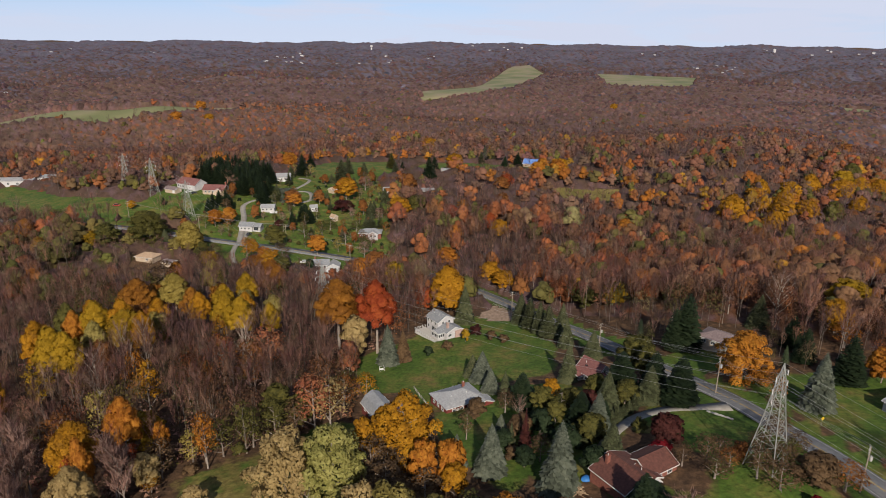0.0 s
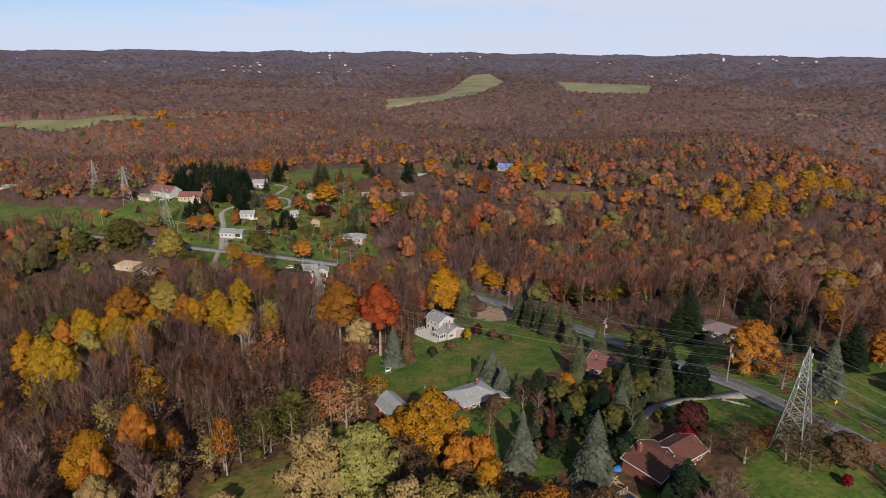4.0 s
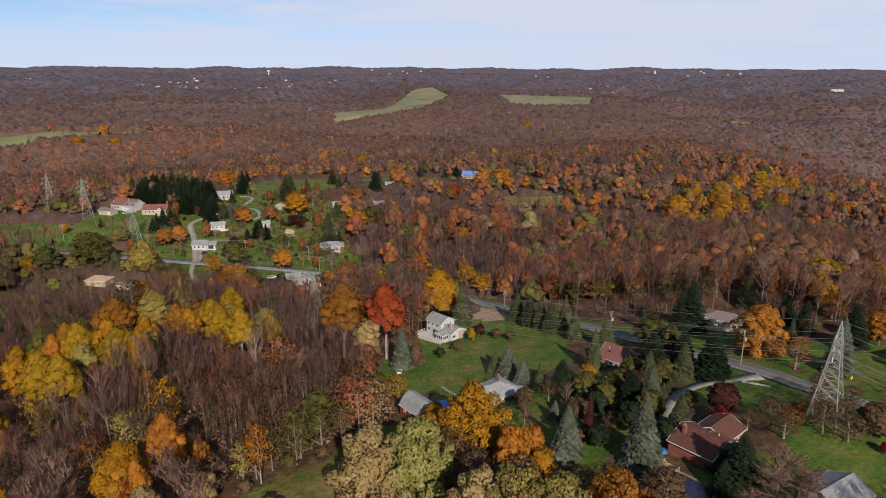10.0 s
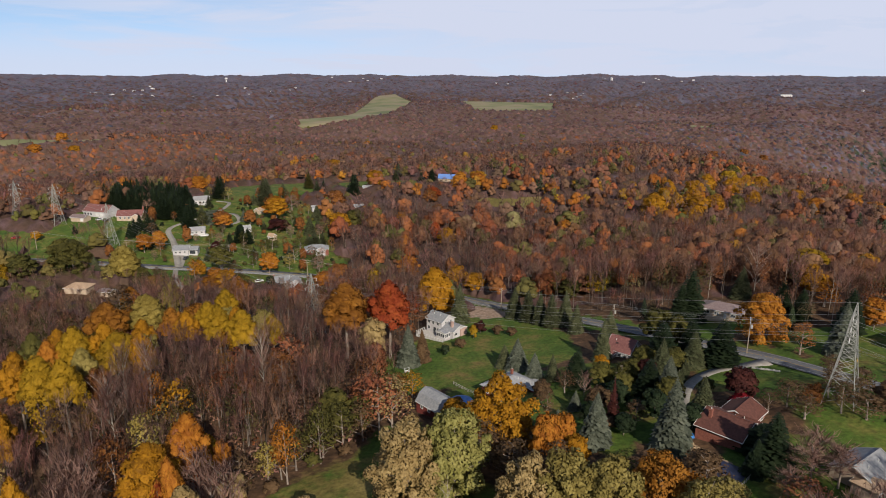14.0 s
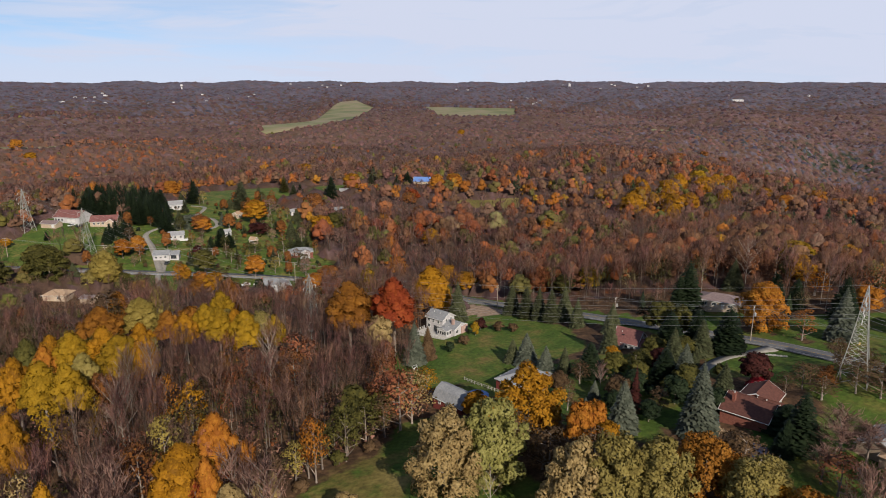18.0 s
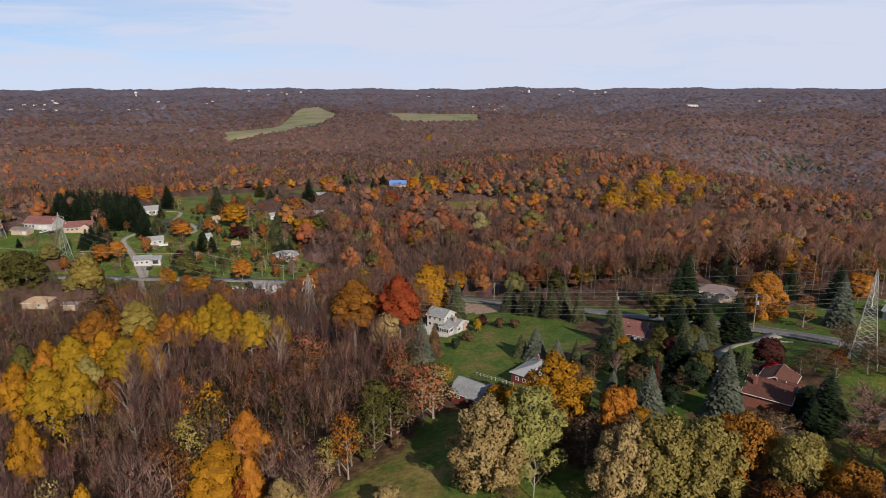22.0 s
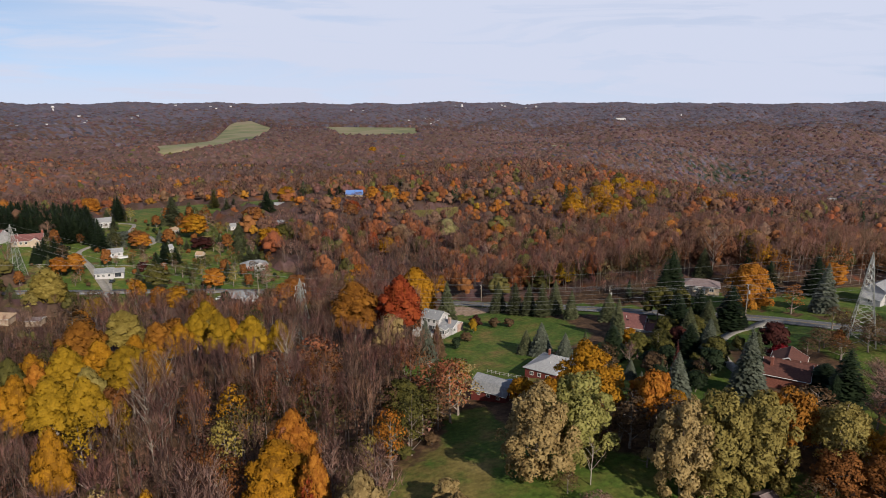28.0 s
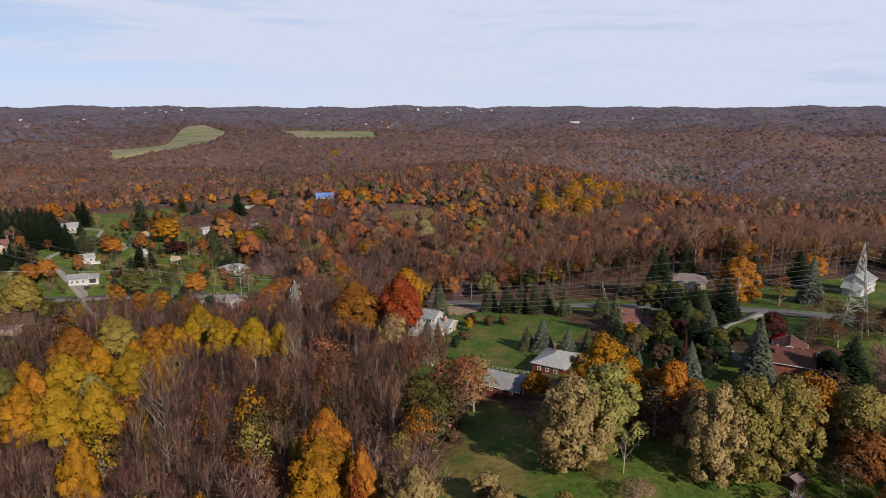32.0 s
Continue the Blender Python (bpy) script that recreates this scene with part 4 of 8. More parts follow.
# ---- the woods ----
EYE_MID = np.array([-25.0, -240.0])
# mauve, partly bare twigs, and the bluish tint carry distance haze in colour
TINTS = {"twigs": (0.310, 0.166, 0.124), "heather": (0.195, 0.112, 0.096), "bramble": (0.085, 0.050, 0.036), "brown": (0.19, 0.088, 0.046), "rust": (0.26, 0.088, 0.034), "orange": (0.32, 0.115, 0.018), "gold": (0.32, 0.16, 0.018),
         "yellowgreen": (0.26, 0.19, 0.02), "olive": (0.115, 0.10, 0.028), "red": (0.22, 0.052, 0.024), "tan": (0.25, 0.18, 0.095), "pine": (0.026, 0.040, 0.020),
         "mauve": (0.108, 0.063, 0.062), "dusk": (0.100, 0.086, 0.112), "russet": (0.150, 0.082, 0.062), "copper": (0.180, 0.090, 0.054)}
# stands of one colour: x, y, spread, colour, share
# bluish and mauve ones put the far valley's haze and shade into colour
STANDS = [(195, 250, 55, "gold", 0.10), (240, 275, 40, "orange", 0.10), (330, 420, 90, "rust", 0.35), (-170, 20, 40, "olive", 0.12), (170, 120, 90, "rust", 0.15),
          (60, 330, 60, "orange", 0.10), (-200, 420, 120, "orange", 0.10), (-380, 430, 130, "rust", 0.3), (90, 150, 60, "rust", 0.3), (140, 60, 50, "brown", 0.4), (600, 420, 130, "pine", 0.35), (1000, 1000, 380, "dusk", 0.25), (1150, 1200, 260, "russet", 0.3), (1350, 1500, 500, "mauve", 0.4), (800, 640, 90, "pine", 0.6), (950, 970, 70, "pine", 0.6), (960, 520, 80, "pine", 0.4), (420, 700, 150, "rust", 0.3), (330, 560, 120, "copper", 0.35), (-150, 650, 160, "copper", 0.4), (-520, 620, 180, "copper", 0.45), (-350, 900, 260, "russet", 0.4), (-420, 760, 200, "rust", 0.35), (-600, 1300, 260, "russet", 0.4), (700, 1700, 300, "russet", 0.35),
          (250, 60, 60, "brown", 0.25), (500, 800, 200, "rust", 0.3), (-220, 90, 40, "olive", 0.25), (150, 10, 30, "brown", 0.3), (-75, -95, 20, "rust", 0.3), (35, -88, 28, "pine", 0.3), (45, -95, 35, "olive", 0.35), (75, -45, 25, "pine", 0.4), (300, 150, 60, "rust", 0.3)]
BASE_MIX = [("twigs", 0.70), ("heather", 0.08), ("brown", 0.06), ("rust", 0.07), ("orange", 0.008), ("gold", 0.010), ("olive", 0.06), ("red", 0.006), ("tan", 0.012)]


def wood_sites(step, lo, hi, seed, loose=0.48):
    """Where the trees of the woods stand, between two distances from the path's middle."""
    r = np.random.default_rng(seed)
    xs, ys = np.meshgrid(np.arange(-hi, hi, step), np.arange(-300, hi, step))
    x, y = xs.ravel() + r.uniform(-loose, loose, xs.size) * step, ys.ravel() + r.uniform(-loose, loose, xs.size) * step
    dx, dy = x - EYE_MID[0], y - EYE_MID[1]
    d, a = np.hypot(dx, dy), np.degrees(np.arctan2(dx, dy))
    ok = (d > lo) & (d < hi) & (a > (-52 if hi < 800 else -47)) & (a < (66 if hi < 800 else 60))
    x, y = x[ok], y[ok]
    ok = ~any_inside(LAWNS + FIELDS + VERGES + DRY + TREELESS, x, y) & (line_gap(ROAD_XY[::3], x, y) > 8.5)
    for ln in (DRIVE_BRICK, DRIVE_HILL, DRIVE_TOP, TRACK):
        ok &= line_gap(ln, x, y) > 4.5
    return x[ok], y[ok], r


# horizon haze put into the colour: mostly the bluish tint
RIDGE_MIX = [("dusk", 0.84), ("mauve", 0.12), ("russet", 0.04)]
# the dark brown share is shade between crowns, put into the sheet's colour
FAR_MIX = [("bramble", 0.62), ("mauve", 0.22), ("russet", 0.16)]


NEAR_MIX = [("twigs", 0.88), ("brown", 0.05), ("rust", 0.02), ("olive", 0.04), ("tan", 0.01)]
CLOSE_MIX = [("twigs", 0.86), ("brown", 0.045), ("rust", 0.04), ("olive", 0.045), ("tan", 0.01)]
# farther mixes turn cooler and bluer: distance haze put into the tree tints
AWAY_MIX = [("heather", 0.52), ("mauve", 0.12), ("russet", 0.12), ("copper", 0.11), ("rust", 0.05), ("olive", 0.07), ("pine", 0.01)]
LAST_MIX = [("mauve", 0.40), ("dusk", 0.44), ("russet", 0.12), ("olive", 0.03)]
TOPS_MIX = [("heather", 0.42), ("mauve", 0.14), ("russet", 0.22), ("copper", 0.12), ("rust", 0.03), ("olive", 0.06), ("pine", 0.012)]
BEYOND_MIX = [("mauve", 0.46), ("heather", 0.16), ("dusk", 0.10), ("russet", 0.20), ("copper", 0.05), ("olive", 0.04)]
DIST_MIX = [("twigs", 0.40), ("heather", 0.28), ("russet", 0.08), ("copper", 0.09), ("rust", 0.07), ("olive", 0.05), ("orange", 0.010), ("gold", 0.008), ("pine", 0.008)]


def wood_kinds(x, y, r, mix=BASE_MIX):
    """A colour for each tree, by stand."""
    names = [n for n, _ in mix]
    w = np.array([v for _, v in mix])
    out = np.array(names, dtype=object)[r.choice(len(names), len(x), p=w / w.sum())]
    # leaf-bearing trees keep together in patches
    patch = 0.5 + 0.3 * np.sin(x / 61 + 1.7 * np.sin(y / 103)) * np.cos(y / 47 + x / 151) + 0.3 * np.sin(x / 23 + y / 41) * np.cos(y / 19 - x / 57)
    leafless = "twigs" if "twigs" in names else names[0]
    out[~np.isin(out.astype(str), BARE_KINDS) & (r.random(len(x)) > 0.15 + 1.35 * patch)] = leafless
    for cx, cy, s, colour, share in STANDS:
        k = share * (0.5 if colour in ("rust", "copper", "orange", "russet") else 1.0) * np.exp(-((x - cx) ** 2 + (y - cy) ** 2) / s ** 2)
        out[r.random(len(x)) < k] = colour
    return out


def crown_lobes(count, full):
    """Lobes of a wood-grown crown, unit height and width; full: how far it tapers to the top."""
    out = [(0, 0, 0.56, 0.27, 0.26)]
    for i in range(count):
        u = (i + 0.5) / count
        reach = 0.47 * math.sin(math.pi * (0.24 + 0.72 * u)) ** full * rng.uniform(0.75, 1.08)
        r = rng.uniform(0.12, 0.19) * (1.1 if count > 12 else 1.35)
        a = i * 2.4 + rng.uniform(-0.5, 0.5)
        out.append((math.cos(a) * max(reach - r * 0.6, 0), math.sin(a) * max(reach - r * 0.6, 0), 0.36 + 0.53 * u + rng.uniform(-0.03, 0.05), r, r * rng.uniform(0.6, 0.95)))
    return out


def template(kind, n, size, plain=False, lobes=0):
    """A light tree for the joined woods: vertices, triangles, and which vertices are wood. Unit height 1, unit width 1."""
    bm = bmesh.new()
    nm = None
    if kind == "bare":
        ends = limb_set(bm, 1.0, 0.95, 7 if not plain else 5, 0.42, 0.010, 1.5)
        v, f = twig_arrays([(a * 16, b * 16) for a, b in ends], n, 2.8, size, 16)
        v = v / 16
    elif kind == "pine":
        v, f = [], []
        for i in range(n):
            u = (i + 0.5) / n
            a = i * 2.4
            r0 = 0.5 * (1 - u) ** 0.8 + 0.03
            z = 0.1 + 0.88 * u
            c = np.array([math.cos(a), math.sin(a)])
            t = np.array([-c[1], c[0]])
            v += [(0, 0, z + 0.05), (*(c * r0 + t * size), z - 0.05), (*(c * r0 - t * size), z - 0.06)]
        v, f = np.array(v), np.arange(3 * n).reshape(n, 3)
        bar(bm, (0, 0, -0.03), (0, 0, 0.9), 0.012, 0.002, 4)
    else:
        limb_set(bm, 0.9, 0.6, 3, 0.3, 0.012)
        shape = crown_lobes(lobes or 9, rng.uniform(0.6, 1.1)) if lobes else round_lobes(9, 1.0, 1.0, 0.25, 0.8)
        c, d = lobed_points(n, shape, 0.3)
        v, f = cards(c * np.array([1.06, 1.06, 1.03]), d, size, 3)
        if lobes:
            cv, cf, cn = clumps(shape)
            nm = np.concatenate([cn, np.repeat(unit(d + np.array([0, 0, 0.15]) + rng.normal(0, 0.15, d.shape)), 3, 0)])
            v, f = np.concatenate([cv, v]), np.concatenate([cf, f + len(cv)])
    if plain:
        bm.clear()
        bar(bm, (0, 0, -0.03), (0, 0, 0.6 if kind != "bare" else 0.85), 0.010, 0.003, 3)
    if plain == 2:
        bm.clear()
        bm.faces.new([bm.verts.new(p) for p in ((-0.01, 0, 0), (0.01, 0, 0), (0, 0, 0.5))])
    bmesh.ops.triangulate(bm, faces=bm.faces)
    bm.verts.ensure_lookup_table()
    bv = np.array([tuple(q.co) for q in bm.verts])
    bf = np.array([[q.index for q in fc.verts] for fc in bm.faces])
    bm.free()
    nm = np.concatenate([unit(bv * np.array([1, 1, 0]) + np.array([0, 0, 0.01])), crown_normals(v, 0.45, 0.45, 0.22) if nm is None else nm])
    v = np.concatenate([bv, v])
    return v, outward(v, np.concatenate([bf, f + len(bv)]), nm), np.arange(len(v)) < len(bv), nm


BARE_KINDS = ("twigs", "mauve", "dusk", "heather")
GROUP_WORDS = {"bare": "grey-brown leafless trees of ", "leaf": "autumn-coloured trees of ", "pine": "dark evergreens of "}


def joined_woods(name, label, x, y, kinds, r, templates, hmin, hmax, wide):
    """Many trees in one mesh a sort, each tree with its own tint."""
    z = land_z(x, y)
    for group in ("bare", "pine", "leaf"):
        vs, fs, ts, ns, base = [], [], [], [], 0
        sel = np.where([("bare" if k in BARE_KINDS else "pine" if k == "pine" else "leaf") == group for k in kinds])[0]
        if not len(sel):
            continue
        which = r.integers(0, len(templates[group]), len(sel))
        for ti, (tv, tf, wood, tn) in enumerate(templates[group]):
            s = sel[which == ti]
            if not len(s):
                continue
            a = r.uniform(0, 2 * np.pi, len(s))
            h = r.uniform(hmin, hmax, len(s)) * (0.85 if group == "leaf" else 1.0)
            h = h * np.where(any_inside(LOW_WOODS, x[s], y[s]), 0.52, 1.0)
            w = h * r.uniform(0.72, 1.3, len(s)) * wide * {"pine": 0.75, "leaf": 1.5 if wide < 0.7 else 1.1, "bare": 1.0}[group]
            ca, sa = np.cos(a) * w, np.sin(a) * w
            X = tv[None, :, 0] * ca[:, None] - tv[None, :, 1] * sa[:, None] + x[s][:, None]
            Y = tv[None, :, 0] * sa[:, None] + tv[None, :, 1] * ca[:, None] + y[s][:, None]
            Z = tv[None, :, 2] * h[:, None] + z[s][:, None] - 0.3
            vs.append(np.stack([X, Y, Z], -1).reshape(-1, 3))
            cr, sr = np.cos(a)[:, None], np.sin(a)[:, None]
            ns.append(np.stack([tn[None, :, 0] * cr - tn[None, :, 1] * sr, tn[None, :, 0] * sr + tn[None, :, 1] * cr, np.broadcast_to(tn[None, :, 2], X.shape)], -1).reshape(-1, 3))
            fs.append((tf[None] + (np.arange(len(s)) * len(tv))[:, None, None]).reshape(-1, 3) + base)
            base += len(s) * len(tv)
            even = 0.28 if hmin > 9.5 and wide < 0.76 else 0.15
            col = np.array([TINTS[k] for k in kinds[s]]) * r.uniform(1 - even, 1 + even, (len(s), 1)) * r.normal(1, 0.06, (len(s), 3)) * (0.60 if group == "leaf" else 0.85)
            bark = np.array([0.150, 0.122, 0.104]) * r.uniform(0.7, 1.5, (len(s), 1))
            c = np.where(wood[None, :, None], bark[:, None, :], col[:, None, :])
            ts.append(np.concatenate([c, np.ones((*c.shape[:2], 1))], -1).reshape(-1, 4))
        me = raw_mesh(name, np.concatenate(vs), np.concatenate(fs), material=BARE_MAT if group == "bare" else CLUMP_MAT)
        soft_normals(me, np.concatenate(ns))
        at = me.attributes.new("tint", "FLOAT_COLOR", "POINT")
        at.data.foreach_set("color", np.concatenate(ts).astype(np.float32).ravel())
        tagged(new(name, me), GROUP_WORDS[group] + label, "woods", kind="stuff")


T_NEAR = {"bare": [template("bare", 300, 0.045) for _ in range(4)], "leaf": [template("leaf", 900, 0.019, 1) for _ in range(5)], "pine": [template("pine", 120, 0.07)]}
T_NEXT = {"bare": [template("bare", 120, 0.08) for _ in range(4)], "leaf": [template("leaf", 90, 0.045, 1, 12) for _ in range(6)], "pine": [template("pine", 80, 0.08)]}
T_MID = {"bare": [template("bare", 46, 0.14, 1) for _ in range(5)], "leaf": [template("leaf", 24, 0.06, 2, 6) for _ in range(6)], "pine": [template("pine", 40, 0.1, 1)]}
T_AWAY = {"bare": [template("bare", 24, 0.24, 1) for _ in range(5)], "leaf": [template("leaf", 8, 0.08, 2, 3) for _ in range(6)], "pine": [template("pine", 24, 0.14, 2)]}
T_UNDER = {"bare": [template("leaf", 34, 0.11, 1) for _ in range(3)], "leaf": [template("leaf", 34, 0.11, 1) for _ in range(3)], "pine": [template("leaf", 34, 0.11, 1)]}


def canopy(name, label, lo, hi, step, low, high, mixes, seed, spin, material):
    """Closed woods as one uneven sheet of crowns: each point of the net is a treetop or a gap with its own tint."""
    r = np.random.default_rng(seed)
    rows = int(math.log(hi / lo) / math.log(1 + step))
    rad = lo * (hi / lo) ** (np.arange(rows + 1) / rows)
    ang = np.radians(np.arange(-52, 66.01, spin))
    R, A = np.meshgrid(rad, ang, indexing="ij")
    R = R * (1 + r.uniform(-0.42, 0.42, R.shape) * step)
    A = A + r.uniform(-0.42, 0.42, A.shape) * math.radians(spin)
    x, y = EYE_MID[0] + R * np.sin(A), EYE_MID[1] + R * np.cos(A)
    z = land_z(x, y)
    open_land = any_inside(LAWNS + FIELDS + VERGES + DRY + TREELESS, x, y) | (line_gap(ROAD_XY[::3], x, y) < 8.5)
    for ln in (DRIVE_BRICK, DRIVE_HILL, DRIVE_TOP, TRACK):
        open_land |= line_gap(ln, x, y) < 5
    z = z + np.where(open_land, -1.0, (low + (high - low) * r.beta(1.1, 1.1, z.shape)) * np.clip((R / lo - 1.015) / 0.06, -0.1, 1))
    # tints shift with distance to the last mix, a painted haze
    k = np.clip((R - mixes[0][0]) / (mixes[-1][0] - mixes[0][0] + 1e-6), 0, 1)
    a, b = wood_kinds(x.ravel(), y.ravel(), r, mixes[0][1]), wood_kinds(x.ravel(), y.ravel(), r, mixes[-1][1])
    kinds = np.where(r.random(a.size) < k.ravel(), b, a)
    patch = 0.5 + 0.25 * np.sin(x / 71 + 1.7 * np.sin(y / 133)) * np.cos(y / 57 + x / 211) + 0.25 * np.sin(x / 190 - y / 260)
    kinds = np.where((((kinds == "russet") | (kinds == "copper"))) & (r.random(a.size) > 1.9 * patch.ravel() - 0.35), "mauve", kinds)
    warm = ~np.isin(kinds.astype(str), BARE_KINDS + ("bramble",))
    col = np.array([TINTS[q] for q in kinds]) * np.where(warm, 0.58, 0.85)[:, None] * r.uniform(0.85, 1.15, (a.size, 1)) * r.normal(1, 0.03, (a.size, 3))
    idx = np.arange(x.size).reshape(x.shape)
    q = np.stack([idx[:-1, :-1], idx[:-1, 1:], idx[1:, 1:], idx[1:, :-1]], -1).reshape(-1, 4)
    q = q[~open_land.ravel()[q].all(1)][:, ::-1]
    me = raw_mesh(name, np.stack([x, y, z], -1).reshape(-1, 3), q, material=material)
    at = me.attributes.new("tint", "FLOAT_COLOR", "POINT")
    at.data.foreach_set("color", np.concatenate([col, np.ones((a.size, 1))], -1).astype(np.float32).ravel())
    return tagged(new(name, me), label, "woods", kind="stuff")



def knoll(rings=((0.30, 0.86), (0.52, 0.55), (0.44, 0.05)), sides=6):
    """A far treetop: an uneven rounded crown, closed above."""
    v, f = [(rng.uniform(-0.1, 0.1), rng.uniform(-0.1, 0.1), 1.0)], []
    for j, (rad, z) in enumerate(rings):
        for i in range(sides):
            a = 2 * math.pi * (i + 0.5 * j) / sides
            q = rad * rng.uniform(0.62, 1.30)
            v.append((math.cos(a) * q, math.sin(a) * q, z + rng.uniform(-0.14, 0.10)))
    for i in range(sides):
        k = (i + 1) % sides
        f += [(0, 1 + i, 1 + k)]
        for j in range(len(rings) - 1):
            a, b = 1 + j * sides, 1 + (j + 1) * sides
            f += [(a + i, b + i, a + k), (a + k, b + i, b + k)]
    v, f = np.array(v), np.array(f)
    nm = crown_normals(v, 0.4, 0.8, 0.2)
    return v, outward(v, f, nm), np.zeros(len(v), dtype=bool), nm


KNOLLS = [knoll() for _ in range(7)]
T_FAR = {"bare": KNOLLS, "leaf": KNOLLS, "pine": [template("pine", 16, 0.16, 2)]}
SMALL_KNOLLS = [knoll(((0.46, 0.62), (0.5, 0.1)), 5) for _ in range(7)]
T_LAST = {"bare": SMALL_KNOLLS, "leaf": SMALL_KNOLLS, "pine": SMALL_KNOLLS}

# ---- houses ----


def window(parent, wx, wy, wz, w, h, side, frame_mat, bars=1):
    """A framed window on a wall; side: the way it faces, in degrees round the house."""
    m = pose(wx, wy, wz, 0, 0, side)
    bm = bmesh.new()
    for cx, cz, sx, sz in ((0, -0.06, w + 0.2, 0.12), (0, h - 0.06, w + 0.2, 0.12), (-w / 2 - 0.04, 0, 0.12, h), (w / 2 + 0.04, 0, 0.12, h)):
        box(bm, cx, -0.03, cz, sx, 0.14, sz)
    for b in range(bars):
        box(bm, -w / 2 + w * (b + 1) / (bars + 1), -0.01, 0, 0.06, 0.08, h)
    f = part("window", bm, frame_mat, parent, "white window frame")
    f.matrix_local = m
    bm = bmesh.new()
    box(bm, 0, 0.0, 0.02, w, 0.05, h - 0.04)
    part("pane", bm, GLASS, f, "dark glass")
    return f


def roof_slab(name, corners, material, parent, thick=0.18, label=""):
    """A roof plane with thickness from its four upper corners."""
    bm = bmesh.new()
    up = [bm.verts.new(c) for c in corners]
    dn = [bm.verts.new((c[0], c[1], c[2] - thick)) for c in corners]
    n = len(corners)
    bm.faces.new(up)
    bm.faces.new(dn[::-1])
    for i in range(n):
        bm.faces.new((up[i], dn[i], dn[(i + 1) % n], up[(i + 1) % n]))
    bmesh.ops.recalc_face_normals(bm, faces=bm.faces)
    return part(name, bm, material, parent, label)


def block(root, cu, cv, L, W, base, h, rise, roof, wall_mat, roof_mat, eave=0.45, along="u", trim=WHITE_TRIM, ground_drop=2.0, vents=0):
    """A walled block with its roof in the house's own frame; along: the axis of the ridge. Returns nothing; adds parts."""
    turn = 0 if along == "u" else 90
    holder = Matrix.Translation((cu, cv, base)) @ Matrix.Rotation(radians(turn), 4, "Z")
    if along != "u":
        L, W = W, L

    def at(*p):
        return tuple(holder @ Vector(p))
    a, b = L / 2, W / 2
    bm = bmesh.new()
    if roof == "gable":
        prof = [(-b, -ground_drop), (b, -ground_drop), (b, h), (0, h + rise), (-b, h)]
    elif roof == "gambrel":
        prof = [(-b, -ground_drop), (b, -ground_drop), (b, h), (b * 0.62, h + rise * 0.66), (0, h + rise), (-b * 0.62, h + rise * 0.66), (-b, h)]
    else:
        prof = [(-b, -ground_drop), (b, -ground_drop), (b, h), (-b, h)]
    e0 = [bm.verts.new(at(-a, v, z)) for v, z in prof]
    e1 = [bm.verts.new(at(a, v, z)) for v, z in prof]
    bm.faces.new(e0)
    bm.faces.new(e1[::-1])
    for i in range(len(prof)):
        j = (i + 1) % len(prof)
        bm.faces.new((e0[i], e1[i], e1[j], e0[j]))
    bmesh.ops.recalc_face_normals(bm, faces=bm.faces)
    part("wall", bm, wall_mat, root)
    t = 0.2
    A, k = a + eave, rise / b
    B, zb = b + eave, h - eave * k + t
    top = h + rise + t
    if roof == "gable":
        roof_slab("roof_slope", [at(-A, -B, zb), at(A, -B, zb), at(A, 0.02, top), at(-A, 0.02, top)], roof_mat, root)
        roof_slab("roof_slope", [at(A, B, zb), at(-A, B, zb), at(-A, -0.02, top - 0.004), at(A, -0.02, top - 0.004)], roof_mat, root)
        for s in (-1, 1):
            bm = bmesh.new()
            for q in (-1, 1):
                vs = [bm.verts.new(at(s * (A + 0.03) + d, q * bb, zz)) for d in (0, -s * 0.06) for bb, zz in ((B, zb - 0.28), (B, zb + 0.03), (0, top + 0.03), (0, top - 0.28))]
                for f in ((0, 1, 2, 3), (7, 6, 5, 4), (0, 4, 5, 1), (1, 5, 6, 2), (2, 6, 7, 3), (3, 7, 4, 0)):
                    bm.faces.new([vs[i] for i in f])
            bmesh.ops.recalc_face_normals(bm, faces=bm.faces)
            part("bargeboard", bm, trim, root, "white edge board")
    elif roof == "gambrel":
        m1, z1 = b * 0.62, h + rise * 0.66 + t
        for s in (-1, 1):
            roof_slab("roof_slope", [at(-A, s * (b + 0.3), h - 0.3 + t), at(A, s * (b + 0.3), h - 0.3 + t), at(A, s * m1, z1), at(-A, s * m1, z1)], roof_mat, root)
            roof_slab("roof_slope", [at(-A, s * m1, z1), at(A, s * m1, z1), at(A, 0, top), at(-A, 0, top)], roof_mat, root)
    else:
        r = max(a - b, 0.05)
        roof_slab("roof_slope", [at(-A, -B, zb), at(A, -B, zb), at(r, 0, top), at(-r, 0, top)], roof_mat, root)
        roof_slab("roof_slope", [at(A, B, zb), at(-A, B, zb), at(-r, 0, top), at(r, 0, top)], roof_mat, root)
        roof_slab("roof_slope", [at(A, -B, zb), at(A, B, zb), at(r, 0, top)], roof_mat, root)
        roof_slab("roof_slope", [at(-A, B, zb), at(-A, -B, zb), at(-r, 0, top)], roof_mat, root)
    for s in (-1, 1):
        bm = bmesh.new()
        vs = [at(u, s * (B + 0.05), zb - 0.1 + dz) for u in (-A, A) for dz in (-0.06, 0.06)]
        c0, c1 = Vector(vs[0]).lerp(Vector(vs[1]), 0.5), Vector(vs[2]).lerp(Vector(vs[3]), 0.5)
        bar(bm, c0, c1, 0.09, 0.09, 6)
        part("gutter", bm, trim, root, "white gutter")
    if roof == "gable":
        bm = bmesh.new()
